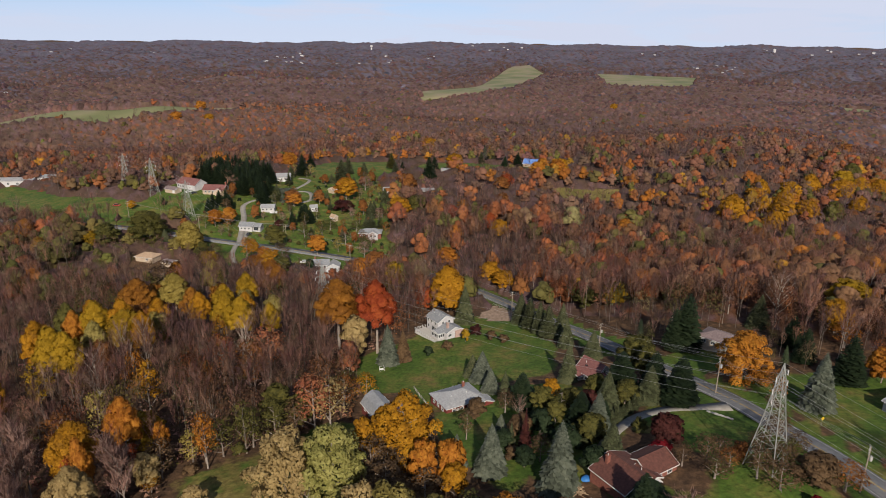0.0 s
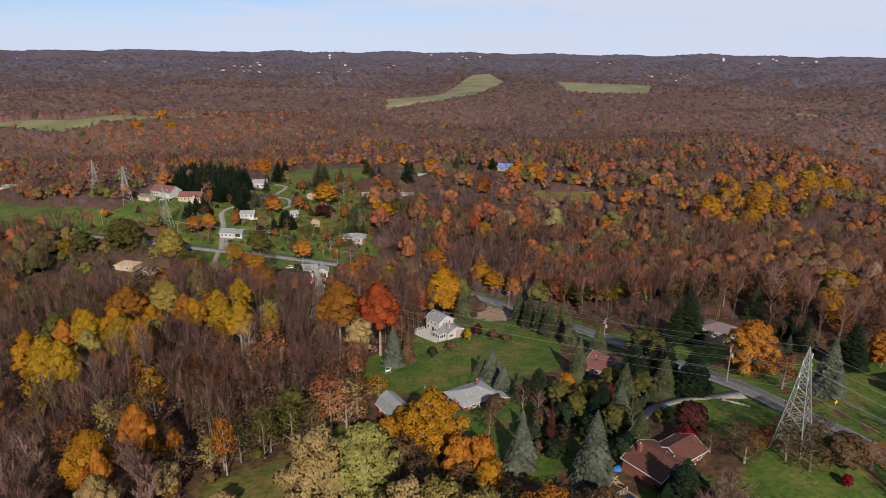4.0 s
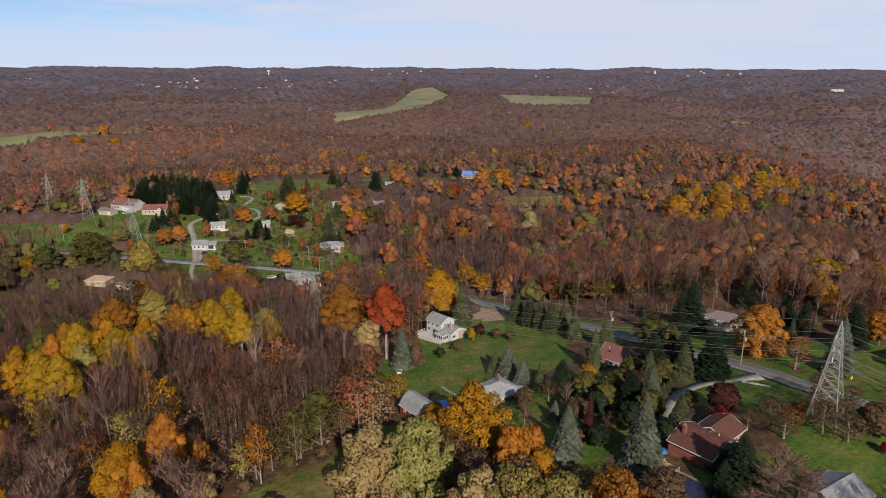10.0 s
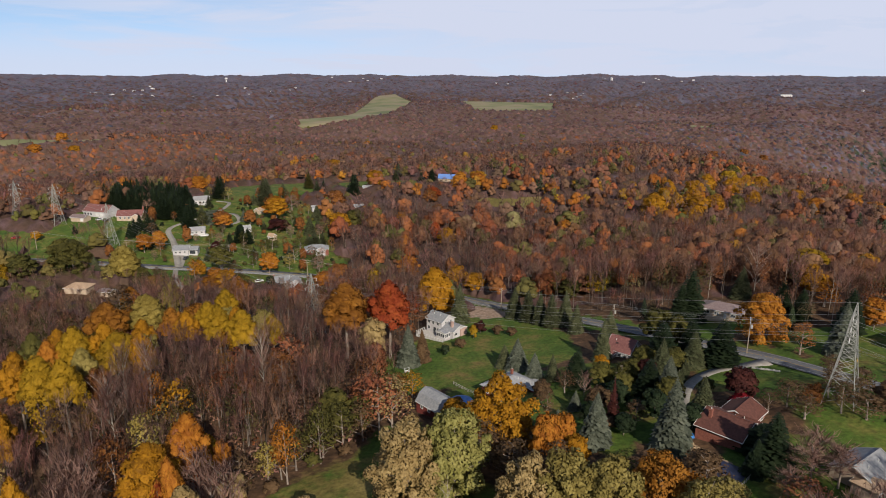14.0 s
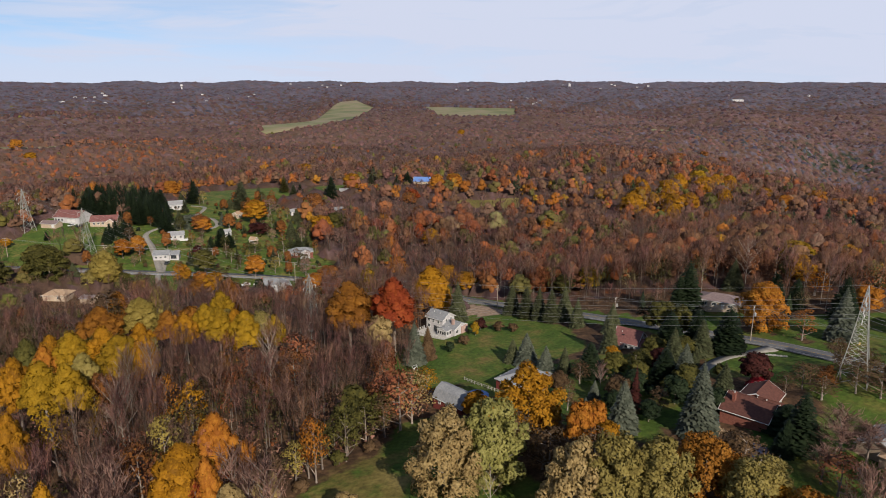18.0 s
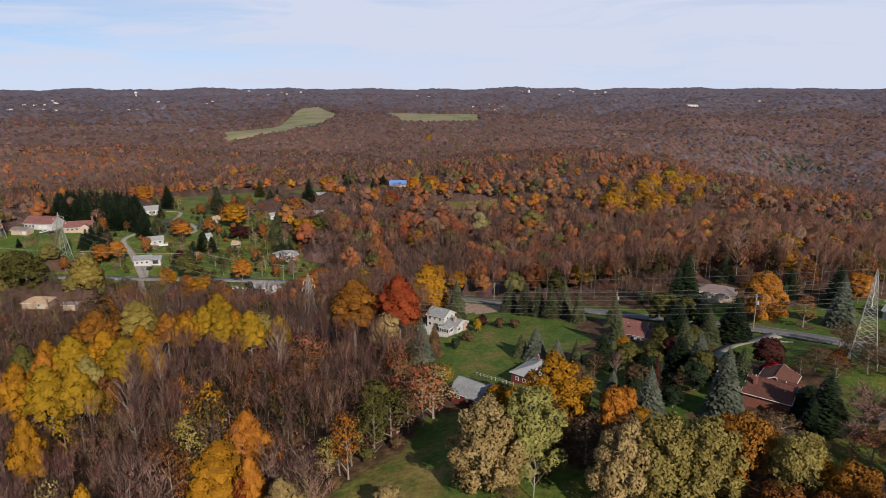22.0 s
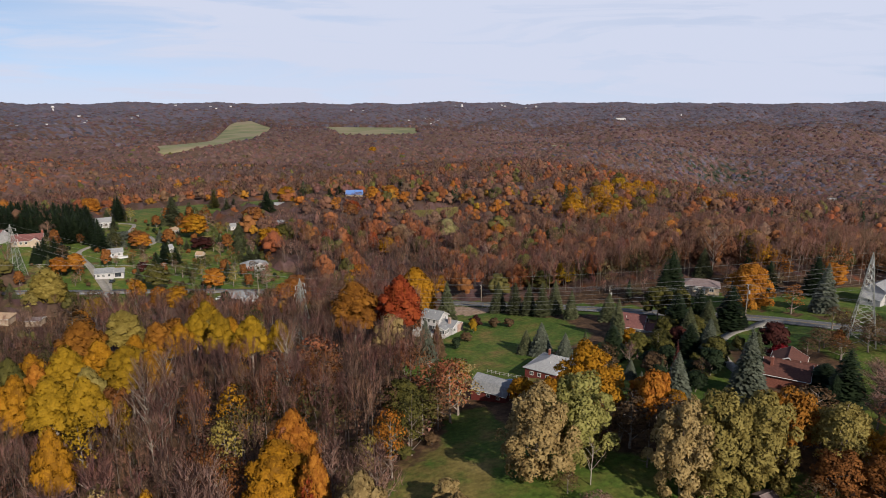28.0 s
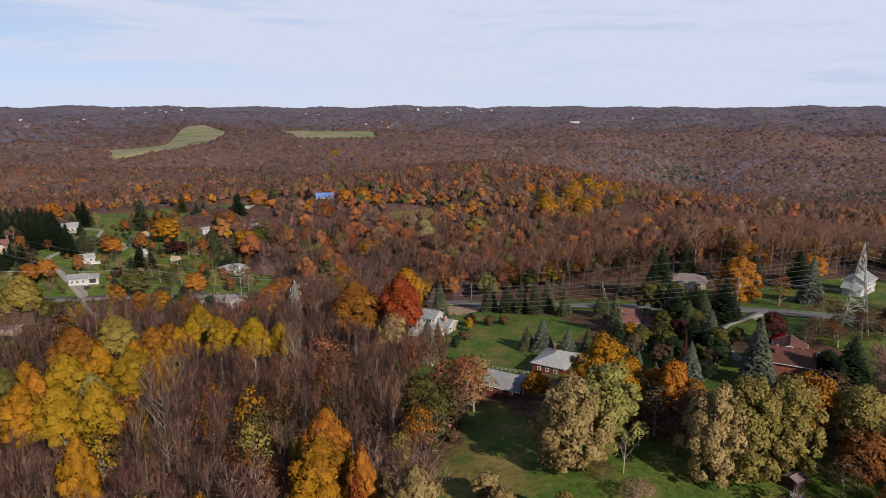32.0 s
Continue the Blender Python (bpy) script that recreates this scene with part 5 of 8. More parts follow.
        bar(bm, at(-A, 0, top + 0.02), at(A, 0, top + 0.02), 0.11, 0.11, 6)
        part("ridge_cap", bm, roof_mat, root)
    for q in range(vents):
        bm = bmesh.new()
        u = -a * 0.5 + q * a * 0.8
        p = at(u, -b * 0.35, h + rise * 0.65)
        bar(bm, p, (p[0], p[1], p[2] + 0.75), 0.11, 0.11, 6)
        part("vent_pipe", bm, WHITE_TRIM, root, "pale roof vent")


def house_root(name, x, y, rz, label, base=None, category="house"):
    root = new(name)
    root.matrix_world = pose(x, y, gz(x, y) if base is None else base, 0, 0, rz)
    return tagged(root, label, category)


def chimney(root, u, v, z0, z1, mat=BRICK, w=0.9):
    bm = bmesh.new()
    box(bm, u, v, z0, w, w * 0.75, z1 - z0, bevel=0.03)
    box(bm, u, v, z1 - 0.02, w + 0.16, w * 0.75 + 0.16, 0.16)
    c = part("chimney", bm, mat, root, "brick chimney")
    bm = bmesh.new()
    bar(bm, (u, v, z1 + 0.1), (u, v, z1 + 0.55), 0.16, 0.14, 8)
    part("flue", bm, CONCRETE, c, "clay flue")


def windows_row(root, side, base, us, w, h, z, off, mat=WHITE_TRIM, bars=1):
    """A row of windows on one side: front (-v), back (+v), left (-u), right (+u), at offset off from the centre."""
    for u in us:
        if side == "front":
            window(root, u, -off, base + z, w, h, 0, mat, bars)
        elif side == "back":
            window(root, u, off, base + z, w, h, 180, mat, bars)
        elif side == "right":
            window(root, off, u, base + z, w, h, 90, mat, bars)
        else:
            window(root, -off, u, base + z, w, h, -90, mat, bars)


def door_panel(root, u, v, side, z, w=1.0, h=2.05, mat=WHITE_TRIM, label="white door"):
    bm = bmesh.new()
    box(bm, 0, -0.02, 0, w, 0.1, h, bevel=0.02)
    for k in (0.25, 1.15):
        box(bm, 0, -0.07, k, w * 0.7, 0.04, 0.6)
    d = part("door", bm, mat, root, label)
    d.matrix_local = pose(u, v, z, 0, 0, side)
    bm = bmesh.new()
    bmesh.ops.create_icosphere(bm, subdivisions=1, radius=0.05, matrix=Matrix.Translation((w * 0.38, -0.1, 1.0)))
    part("handle", bm, STEEL, d, "metal door knob")


# the two-storey house on the lawn
wh = house_root("house", 0.1, 13.8, -46, "white two-storey house with grey roof, deck and sunroom", 0.0)
block(wh, 0, 0, 8.6, 8.0, 0, 5.3, 2.2, "gable", SIDING, GREY_ROOF, vents=2)
block(wh, 7.5, 0.0, 6.4, 8.4, 0, 2.8, 1.7, "gable", SIDING, GREY_ROOF, eave=0.35)
block(wh, 6.6, -5.7, 4.6, 3.2, 0, 2.6, 0.7, "gable", SIDING, GREY_ROOF, eave=0.25, along="v")
bm = bmesh.new()
box(bm, 10.9, 2.2, -1.5, 0.5, 4.0, 4.4)
part("brick_facing", bm, PINK_BRICK, wh, "pale pink brick end wall")
chimney(wh, 8.2, -1.9, 1.5, 6.0, PINK_BRICK, 1.1)
windows_row(wh, "front", 0, (-2.8, -0.4, 2.2), 1.0, 1.4, 3.5, 4.06)
windows_row(wh, "front", 0, (-2.8, 2.2), 1.3, 1.4, 0.9, 4.06)
windows_row(wh, "right", 0, (-1.6, 1.6), 0.9, 1.3, 3.9, 4.36)
windows_row(wh, "left", 0, (-1.6, 1.6), 0.9, 1.3, 3.7, 4.36)
for k in range(4):
    window(wh, 4.85 + k * 1.12, -7.36, 0.75, 0.95, 1.5, 0, WHITE_TRIM, 0)
for k in range(3):
    window(wh, 8.96, -6.7 + k * 1.0, 0.75, 0.85, 1.5, 90, WHITE_TRIM, 0)
windows_row(wh, "right", 0, (-2.6,), 1.6, 1.1, 1.0, 10.76)
door_panel(wh, 0.6, -4.05, 0, 0.1, 1.8, 2.1, GLASS, "glass patio door")
bm = bmesh.new()
box(bm, 2.6, -7.1, -0.35, 15.2, 5.6, 0.3)
deck = part("deck", bm, GREY_WOOD, wh, "weathered grey board deck")
bm = bmesh.new()
for k in range(38):
    box(bm, -4.8 + k * 0.4, -9.92, -1.9, 0.3, 0.05, 1.6)
part("skirt", bm, WHITE_TRIM, deck, "white board skirt")
for k in range(11):
    bm = bmesh.new()
    box(bm, -4.9 + k * 1.5, -9.85, -0.1, 0.12, 0.12, 1.1)
    part("post", bm, WHITE_TRIM, deck)
for k in range(4):
    bm = bmesh.new()
    box(bm, -4.9, -8.4 + k * 1.3, -0.1, 0.12, 0.12, 1.1)
    part("post", bm, WHITE_TRIM, deck)
for z in (0.35, 0.95):
    bm = bmesh.new()
    box(bm, 2.6, -9.85, z, 15.1, 0.07, 0.09)
    box(bm, -4.9, -7.1, z, 0.07, 5.5, 0.09)
    part("rail", bm, WHITE_TRIM, deck, "white deck rail")

# the brown-roofed brick house
bh = house_root("house", 62.6, -106.0, 40, "red-brown shingled brick house with cross gables", 19.4)
block(bh, 0.5, 0, 12.0, 11.0, 0, 2.9, 2.4, "gable", BRICK, BROWN_ROOF, along="v", vents=1)
block(bh, 9.6, 0.4, 9.4, 8.4, 0, 2.6, 2.1, "gable", BRICK, BROWN_ROOF, eave=0.4)
block(bh, 3.2, -3.6, 4.2, 5.6, 0, 2.85, 1.9, "gable", SIDING, BROWN_ROOF, eave=0.35, along="v")
chimney(bh, -2.0, 3.6, 3.0, 6.4, BRICK, 1.0)
for v in (-3.4, -2.2, -1.0):
    window(bh, -5.06, v, 0.9, 1.0, 1.4, -90, WHITE_TRIM, 1)
window(bh, -5.06, 2.6, 1.0, 1.3, 1.2, -90, WHITE_TRIM, 1)
windows_row(bh, "front", 0, (8.0, 11.6), 1.4, 1.2, 1.0, 3.86)
door_panel(bh, 3.2, -6.46, 0, 0.0)

# red house and its barn
rh = house_root("house", 16.8, -58.6, 38, "dark red low house with a pale grey hipped roof", 8.0)
block(rh, 0, 0, 14.0, 10.4, 0, 3.0, 2.1, "hip", RED_BARN, PALE_ROOF, vents=2)
block(rh, 5.8, -5.6, 6.0, 4.0, 0, 2.5, 1.0, "gable", RED_BARN, PALE_ROOF, along="v", eave=0.35)
for v in (-2.6, 0.2, 2.8):
    window(rh, -7.06, v, 1.0, 1.0, 1.1, -90, WHITE_TRIM, 1)
windows_row(rh, "front", 0, (-4.4, -1.6, 1.2), 1.1, 1.2, 1.0, 5.26)
chimney(rh, 3.0, 1.6, 3.5, 6.2, BRICK, 0.8)
door_panel(rh, -3.0, -5.25, 0, 0.0)
barn = house_root("barn", -6.2, -69.0, -52, "red gambrel barn with grey roof and white trim", 8.0, "barn")
block(barn, 0, 0, 11.5, 7.6, 0, 2.5, 3.2, "gambrel", RED_BARN, GREY_ROOF, eave=0.3)
bm = bmesh.new()
prof = [(3.8, 2.5), (2.36, 4.61), (0, 5.7), (-2.36, 4.61), (-3.8, 2.5)]
for (v0, z0), (v1, z1) in zip(prof, prof[1:]):
    bar(bm, (5.95, v0, z0), (5.95, v1, z1), 0.14, 0.14, 4)
part("gable_trim", bm, WHITE_TRIM, barn, "white gambrel edge boards")
bm = bmesh.new()
box(bm, 5.8, 0, 0, 0.14, 3.2, 2.7)
for s in (-1, 1):
    bar(bm, (5.9, s * 1.5, 0.1), (5.9, -s * 1.5, 2.6), 0.07, 0.07, 4)
part("barn_door", bm, WHITE_TRIM, barn, "white crossed barn door")
window(barn, 5.76, 0, 3.5, 0.9, 0.9, 90, WHITE_TRIM, 1)
for u in (-3.2, 0, 3.2):
    window(barn, u, -3.82, 1.0, 0.9, 0.9, 0, WHITE_TRIM, 1)
bm = bmesh.new()
box(bm, 0, 0, -0.8, 8.0, 7.0, 0.95, bevel=0.05)
patio = tagged(part("patio", bm, CONCRETE), "pale concrete patio slab beside the barn", "patio", kind="structure")
patio.matrix_world = pose(1.6, -73.6, 8.6, 0, 0, -46)
pool = new("pool")
pool.matrix_world = pose(1.2, -64.2, gz(1.2, -64.2), 0, 0, 20)
tagged(pool, "round above-ground pool under a blue tarpaulin", "pool")
bm = bmesh.new()
bmesh.ops.create_cone(bm, cap_ends=False, segments=28, radius1=3.4, radius2=3.4, depth=1.3, matrix=Matrix.Translation((0, 0, 0.45)))
part("pool_wall", bm, WHITE_TRIM, pool, "white pool wall")
bm = bmesh.new()
bmesh.ops.create_cone(bm, cap_ends=True, segments=28, radius1=3.5, radius2=2.4, depth=0.35, matrix=Matrix.Translation((0, 0, 1.25)))
part("cover", bm, BLUE_TARP, pool, "blue tarpaulin cover")

# house with the maroon roof near the road
dk = house_root("house", 61.2, -37.0, -45, "white-gabled house with brown-red roof beside the road", 9.6)
block(dk, 0, 0, 8.8, 9.0, 0, 2.9, 3.5, "gable", SIDING, RED_ROOF, vents=1)
block(dk, 6.6, -1.2, 5.0, 6.0, 0, 2.4, 1.7, "gable", SIDING, RED_ROOF, eave=0.3)
block(dk, -2.4, -5.6, 3.6, 3.0, 0, 2.2, 0.7, "gable", GREY_WOOD, RED_ROOF, eave=0.3, along="v")
windows_row(dk, "right", 0, (0.0,), 1.1, 1.2, 3.6, 4.46)
windows_row(dk, "right", 0, (-2.4, 0.2), 1.1, 1.2, 0.8, 9.16)
windows_row(dk, "front", 0, (0.6, 2.8), 1.2, 1.2, 0.9, 4.56)
bm = bmesh.new()
box(bm, -1.4, -2.2, 4.72, 0.9, 1.2, 0.2)
sk = part("skylight", bm, GLASS, dk, "roof skylight")

# low house behind the orange maple
lr = house_root("house", 108.5, -14.0, -38, "low house with mauve-brown hipped roof beyond the road", 14.6)
block(lr, 0, 0, 15.0, 9.6, 0, 2.9, 1.9, "hip", TAN_SIDING, MAUVE_ROOF)
windows_row(lr, "front", 0, (-5.0, -1.5, 4.5), 1.6, 1.2, 1.0, 4.86)
window(lr, -7.56, 0.5, 1.0, 1.4, 1.2, -90, WHITE_TRIM, 1)
door_panel(lr, 1.6, -4.85, 0, 0.0)

# grey-roofed house below the pylon
gh = house_root("house", 82.5, -127.0, 30, "grey-roofed wooden house with tan board front", 20.8)
block(gh, 0, 0, 11.5, 9.0, 0, 2.8, 2.2, "gable", TAN_SIDING, GREY_ROOF, along="u", vents=2)
block(gh, -4.6, -3.2, 6.0, 5.0, 0, 2.6, 0.9, "hip", TAN_SIDING, TAN_ROOF, eave=0.35)
for u in (-6.6, -5.2, -3.8):
    window(gh, u, -5.76, 0.9, 1.1, 1.2, 0, WHITE_TRIM, 1)

# covered swimming pool below the brick house
sp = new("swimming_pool")
sp.matrix_world = pose(53.5, -121.5, gz(53.5, -121.5), 0, 0, 40)
tagged(sp, "rectangular swimming pool under a dark navy cover", "pool")
bm = bmesh.new()
box(bm, 0, 0, -1.2, 12.0, 11.0, 1.45, bevel=0.05)
part("surround", bm, SOIL, sp, "brown paved surround")
bm = bmesh.new()
box(bm, 1.4, 0, 0.26, 7.6, 8.8, 0.1, bevel=0.03)
part("cover", bm, ramp_mat("navy_cover", [(0.3, (0.012, 0.016, 0.04)), (0.7, (0.025, 0.032, 0.075))], scale=0.8, rough=0.5, big=0.4), sp, "dark navy pool cover")
for k in range(10):
    for s in (-1, 1):
        bm = bmesh.new()
        box(bm, -5.6 + k * 1.25, s * 5.2, 0.2, 0.08, 0.08, 1.2)
        part("fence_post", bm, GREY_WOOD, sp)
bm = bmesh.new()
for s in (-1, 1):
    for z in (0.7, 1.25):
        box(bm, 0, s * 5.2, z, 11.3, 0.05, 0.07)
part("fence_rail", bm, GREY_WOOD, sp, "thin grey rail")

# the white house by the east lawn
eh = house_root("house", 150.0, -61.0, 20, "white two-storey house with grey roof on the east lawn")
block(eh, 0, 0, 11.0, 8.0, 0.5, 4.8, 2.2, "gable", SIDING, GREY_ROOF)
block(eh, -7.5, -0.5, 5.0, 6.4, 0.5, 2.7, 1.5, "gable", SIDING, GREY_ROOF, along="v")
windows_row(eh, "front", 0.5, (-3.8, -1.2, 1.4, 4.0), 1.0, 1.3, 3.0, 4.06)
windows_row(eh, "front", 0.5, (-3.8, -1.2, 4.0), 1.2, 1.4, 0.7, 4.06)
window(eh, -10.06, -0.5, 1.5, 1.4, 1.2, -90, WHITE_TRIM, 1)
door_panel(eh, 1.5, -4.05, 0, 0.5)

# houses along the far stretch of the road and up the hill
h1 = house_root("house", -144.0, 140.5, 4, "small white house with grey roof above the road")
block(h1, -1.5, 0, 8.6, 7.4, 0.3, 2.8, 1.8, "gable", SIDING, GREY_ROOF)
block(h1, 5.0, 0.6, 5.4, 6.0, 0.3, 2.5, 1.3, "gable", SIDING, GREY_ROOF)
windows_row(h1, "front", 0.3, (-4.2, -1.8, 0.8), 1.1, 1.2, 0.9, 3.76)
# closed dark panel painted as the shade inside the open carport
bm = bmesh.new()
box(bm, 5.0, -2.45, 0.3, 3.0, 0.12, 2.1)
part("garage_door", bm, GLASS, h1, "dark panel for the shade inside an open carport")
h2 = house_root("house", -146.5, 177.0, 12, "small white cottage with pale roof and deck")
block(h2, 0, 0, 9.0, 6.4, 0.3, 2.6, 1.7, "gable", SIDING, PALE_ROOF)
windows_row(h2, "front", 0.3, (-3.0, -0.6, 2.6), 1.1, 1.1, 0.9, 3.26)
bm = bmesh.new()
box(bm, 4.4, -4.2, -0.5, 5.0, 2.4, 0.8)
for k in range(5):
    box(bm, 2.1 + k * 1.15, -5.3, 0.3, 0.1, 0.1, 0.9)
box(bm, 4.4, -5.3, 1.15, 5.0, 0.08, 0.08)
part("deck", bm, WHITE_TRIM, h2, "white railed deck")
h3 = house_root("house", -164.5, 252.0, 18, "white hilltop house with pale roof")
block(h3, 0, 0, 11.0, 8.0, 0.3, 3.6, 2.2, "gable", SIDING, PALE_ROOF)
windows_row(h3, "front", 0.3, (-4.0, -1.4, 1.4, 4.0), 1.1, 1.4, 1.2, 4.06)
h4 = house_root("house", -217.0, 203.5, -20, "long white house under a dark red roof")
block(h4, 0, 0, 19.0, 11.0, 0.3, 3.2, 3.6, "gable", SIDING, RED_ROOF)
for u in (-8.0, -5.6, -3.2):
    window(h4, u, -5.56, 1.0, 1.4, 1.5, 0, WHITE_TRIM, 1)
for u in (1.6, 5.0):
    bm = bmesh.new()
    box(bm, u, -5.52, 0.3, 2.7, 0.12, 2.3)
    part("garage_door", bm, WHITE_TRIM, h4, "white garage door")
h5 = house_root("house", -194.5, 196.0, 4, "brick house with brown roof and tall chimney")
block(h5, 0, 0, 16.0, 9.0, 0.3, 2.9, 2.9, "gable", TAN_SIDING, RED_ROOF)
block(h5, 4.6, -4.4, 4.6, 5.0, 0.3, 2.9, 1.6, "gable", TAN_SIDING, RED_ROOF, along="v", eave=0.3)
chimney(h5, 7.6, 1.0, 0.3, 8.0, BRICK, 1.1)
windows_row(h5, "front", 0.3, (-5.6, -3.0, -0.4), 1.2, 1.4, 0.9, 4.56)
h6 = house_root("shed", -225.0, 191.0, -18, "small pale shed with grey roof", category="shed")
block(h6, 0, 0, 10.5, 6.0, 0.2, 2.4, 1.4, "gable", TAN_SIDING, MAUVE_ROOF)
bm = bmesh.new()
box(bm, 3.4, -3.02, 0.2, 2.2, 0.1, 2.0)
part("shed_door", bm, WHITE_TRIM, h6, "white shed door")
h7 = house_root("house", -68.6, 159.0, 8, "brick ranch house with white gable and pale roof")
block(h7, 0, 0, 14.5, 8.4, 0.2, 3.0, 2.0, "hip", BRICK, GREY_ROOF)
block(h7, 2.2, -3.2, 6.0, 6.4, 0.2, 3.05, 1.6, "gable", SIDING, PALE_ROOF, along="v")
windows_row(h7, "front", 0.2, (-5.4, -2.8), 1.3, 1.2, 1.1, 4.26)
windows_row(h7, "front", 0.2, (1.0, 3.4), 1.3, 1.2, 1.1, 6.46)
h8 = house_root("house", -77.0, 92.0, 14, "grey two-storey house with slate-grey roof below the road", -6.3)
block(h8, -3.0, 1.0, 9.0, 8.0, 0, 4.6, 1.9, "gable", GREY_SIDING, GREY_ROOF)
block(h8, 4.2, -1.6, 6.4, 7.4, 0, 4.0, 1.8, "gable", GREY_SIDING, PALE_ROOF, along="v")
windows_row(h8, "front", 0, (-5.6, -3.0, -0.6), 1.0, 1.3, 2.7, 3.06)
windows_row(h8, "front", 0, (3.0, 5.4), 1.0, 1.3, 2.3, 5.36)
windows_row(h8, "front", 0, (3.0, 5.4), 1.0, 1.3, 0.5, 5.36)
chimney(h8, -6.2, 1.5, 4.0, 7.6, BRICK, 0.8)
h9 = house_root("house", -177.5, 80.0, -8, "tan-roofed low house among the trees")
block(h9, 0, 0, 11.5, 8.0, 0.2, 2.6, 1.7, "hip", TAN_SIDING, TAN_ROOF)
window(h9, 2.0, -4.06, 1.0, 1.4, 1.1, 0, WHITE_TRIM, 1)
h9b = house_root("shed", -162.0, 74.5, -10, "small tan flat-topped outbuilding", category="shed")
block(h9b, 0, 0, 6.0, 5.0, 0.1, 2.4, 0.5, "gable", TAN_SIDING, MAUVE_ROOF)
h10 = house_root("house", 33.0, 398.0, -12, "house under a bright blue metal roof")
block(h10, 0, 0, 16.0, 12.0, 0.2, 3.4, 3.6, "gable", TAN_SIDING, BLUE_ROOF)
windows_row(h10, "front", 0.2, (-5, 0, 5), 1.3, 1.3, 1.0, 6.06)
for (fx, fy, frz, fl, fw, fm, lb) in ((-49, 265, 10, 11, 7, SIDING, "pale low house half hidden by trees"), (-80, 258, 20, 7, 6, SIDING, "small white house half hidden by trees"),
                                      (-41, 329, 5, 12, 7, SIDING, "pale house beside the yellow tree"), (-119.5, 240, 60, 6, 5, TAN_SIDING, "small tan cabin in the gardens"),
                                      (-118.5, 191, 30, 5, 4, SIDING, "small white cabin in the gardens"), (-99.5, 178, -30, 4.5, 3.5, TAN_SIDING, "small wooden garden shed")):
    hh = house_root("cottage", fx, fy, frz, lb, category="house")
    block(hh, 0, 0, fl, fw, 0.2, 2.5, 1.6, "gable", fm, PALE_ROOF if fm is SIDING else TAN_ROOF, eave=0.3)
    window(hh, -fl * 0.2, -fw / 2 - 0.05, 1.0, 1.1, 1.0, 0, WHITE_TRIM, 1)
    window(hh, fl * 0.22, -fw / 2 - 0.05, 1.0, 1.1, 1.0, 0, WHITE_TRIM, 1)

# garden shed and climbing frame at the foot of the lawn
gs = house_root("garden_shed", 19.0, -145.5, 10, "small brown shed with a grey board roof", category="shed")
block(gs, 0, 0, 3.6, 2.8, 0.0, 2.0, 0.5, "gable", DARK_BOARDS, MAUVE_ROOF, eave=0.25, trim=DARK_BOARDS)
door_panel(gs, 0.5, -1.45, 0, 0.0, 1.0, 1.8, DARK_BOARDS, "brown board door")
ps = new("climbing_frame")
ps.matrix_world = pose(15.5, -149.0, gz(15.5, -149.0), 0, 0, 15)
tagged(ps, "wooden climbing frame with a blue slide", "play equipment")
for sx in (-0.8, 0.8):
    for sy in (-0.8, 0.8):
        bm = bmesh.new()
        box(bm, sx, sy, -0.2, 0.12, 0.12, 2.4)
        part("post", bm, GREY_WOOD, ps)
bm = bmesh.new()
box(bm, 0, 0, 1.2, 1.8, 1.8, 0.1)
part("platform", bm, GREY_WOOD, ps)
bm = bmesh.new()
for k in range(6):
    box(bm, 0, -1.0 - k * 0.42, 1.15 - k * 0.2, 0.7, 0.5, 0.08)
    for s in (-1, 1):
        box(bm, s * 0.38, -1.0 - k * 0.42, 1.15 - k * 0.2, 0.06, 0.5, 0.26)
part("slide", bm, BLUE_TARP, ps, "blue plastic slide")

# ---- power lines ----


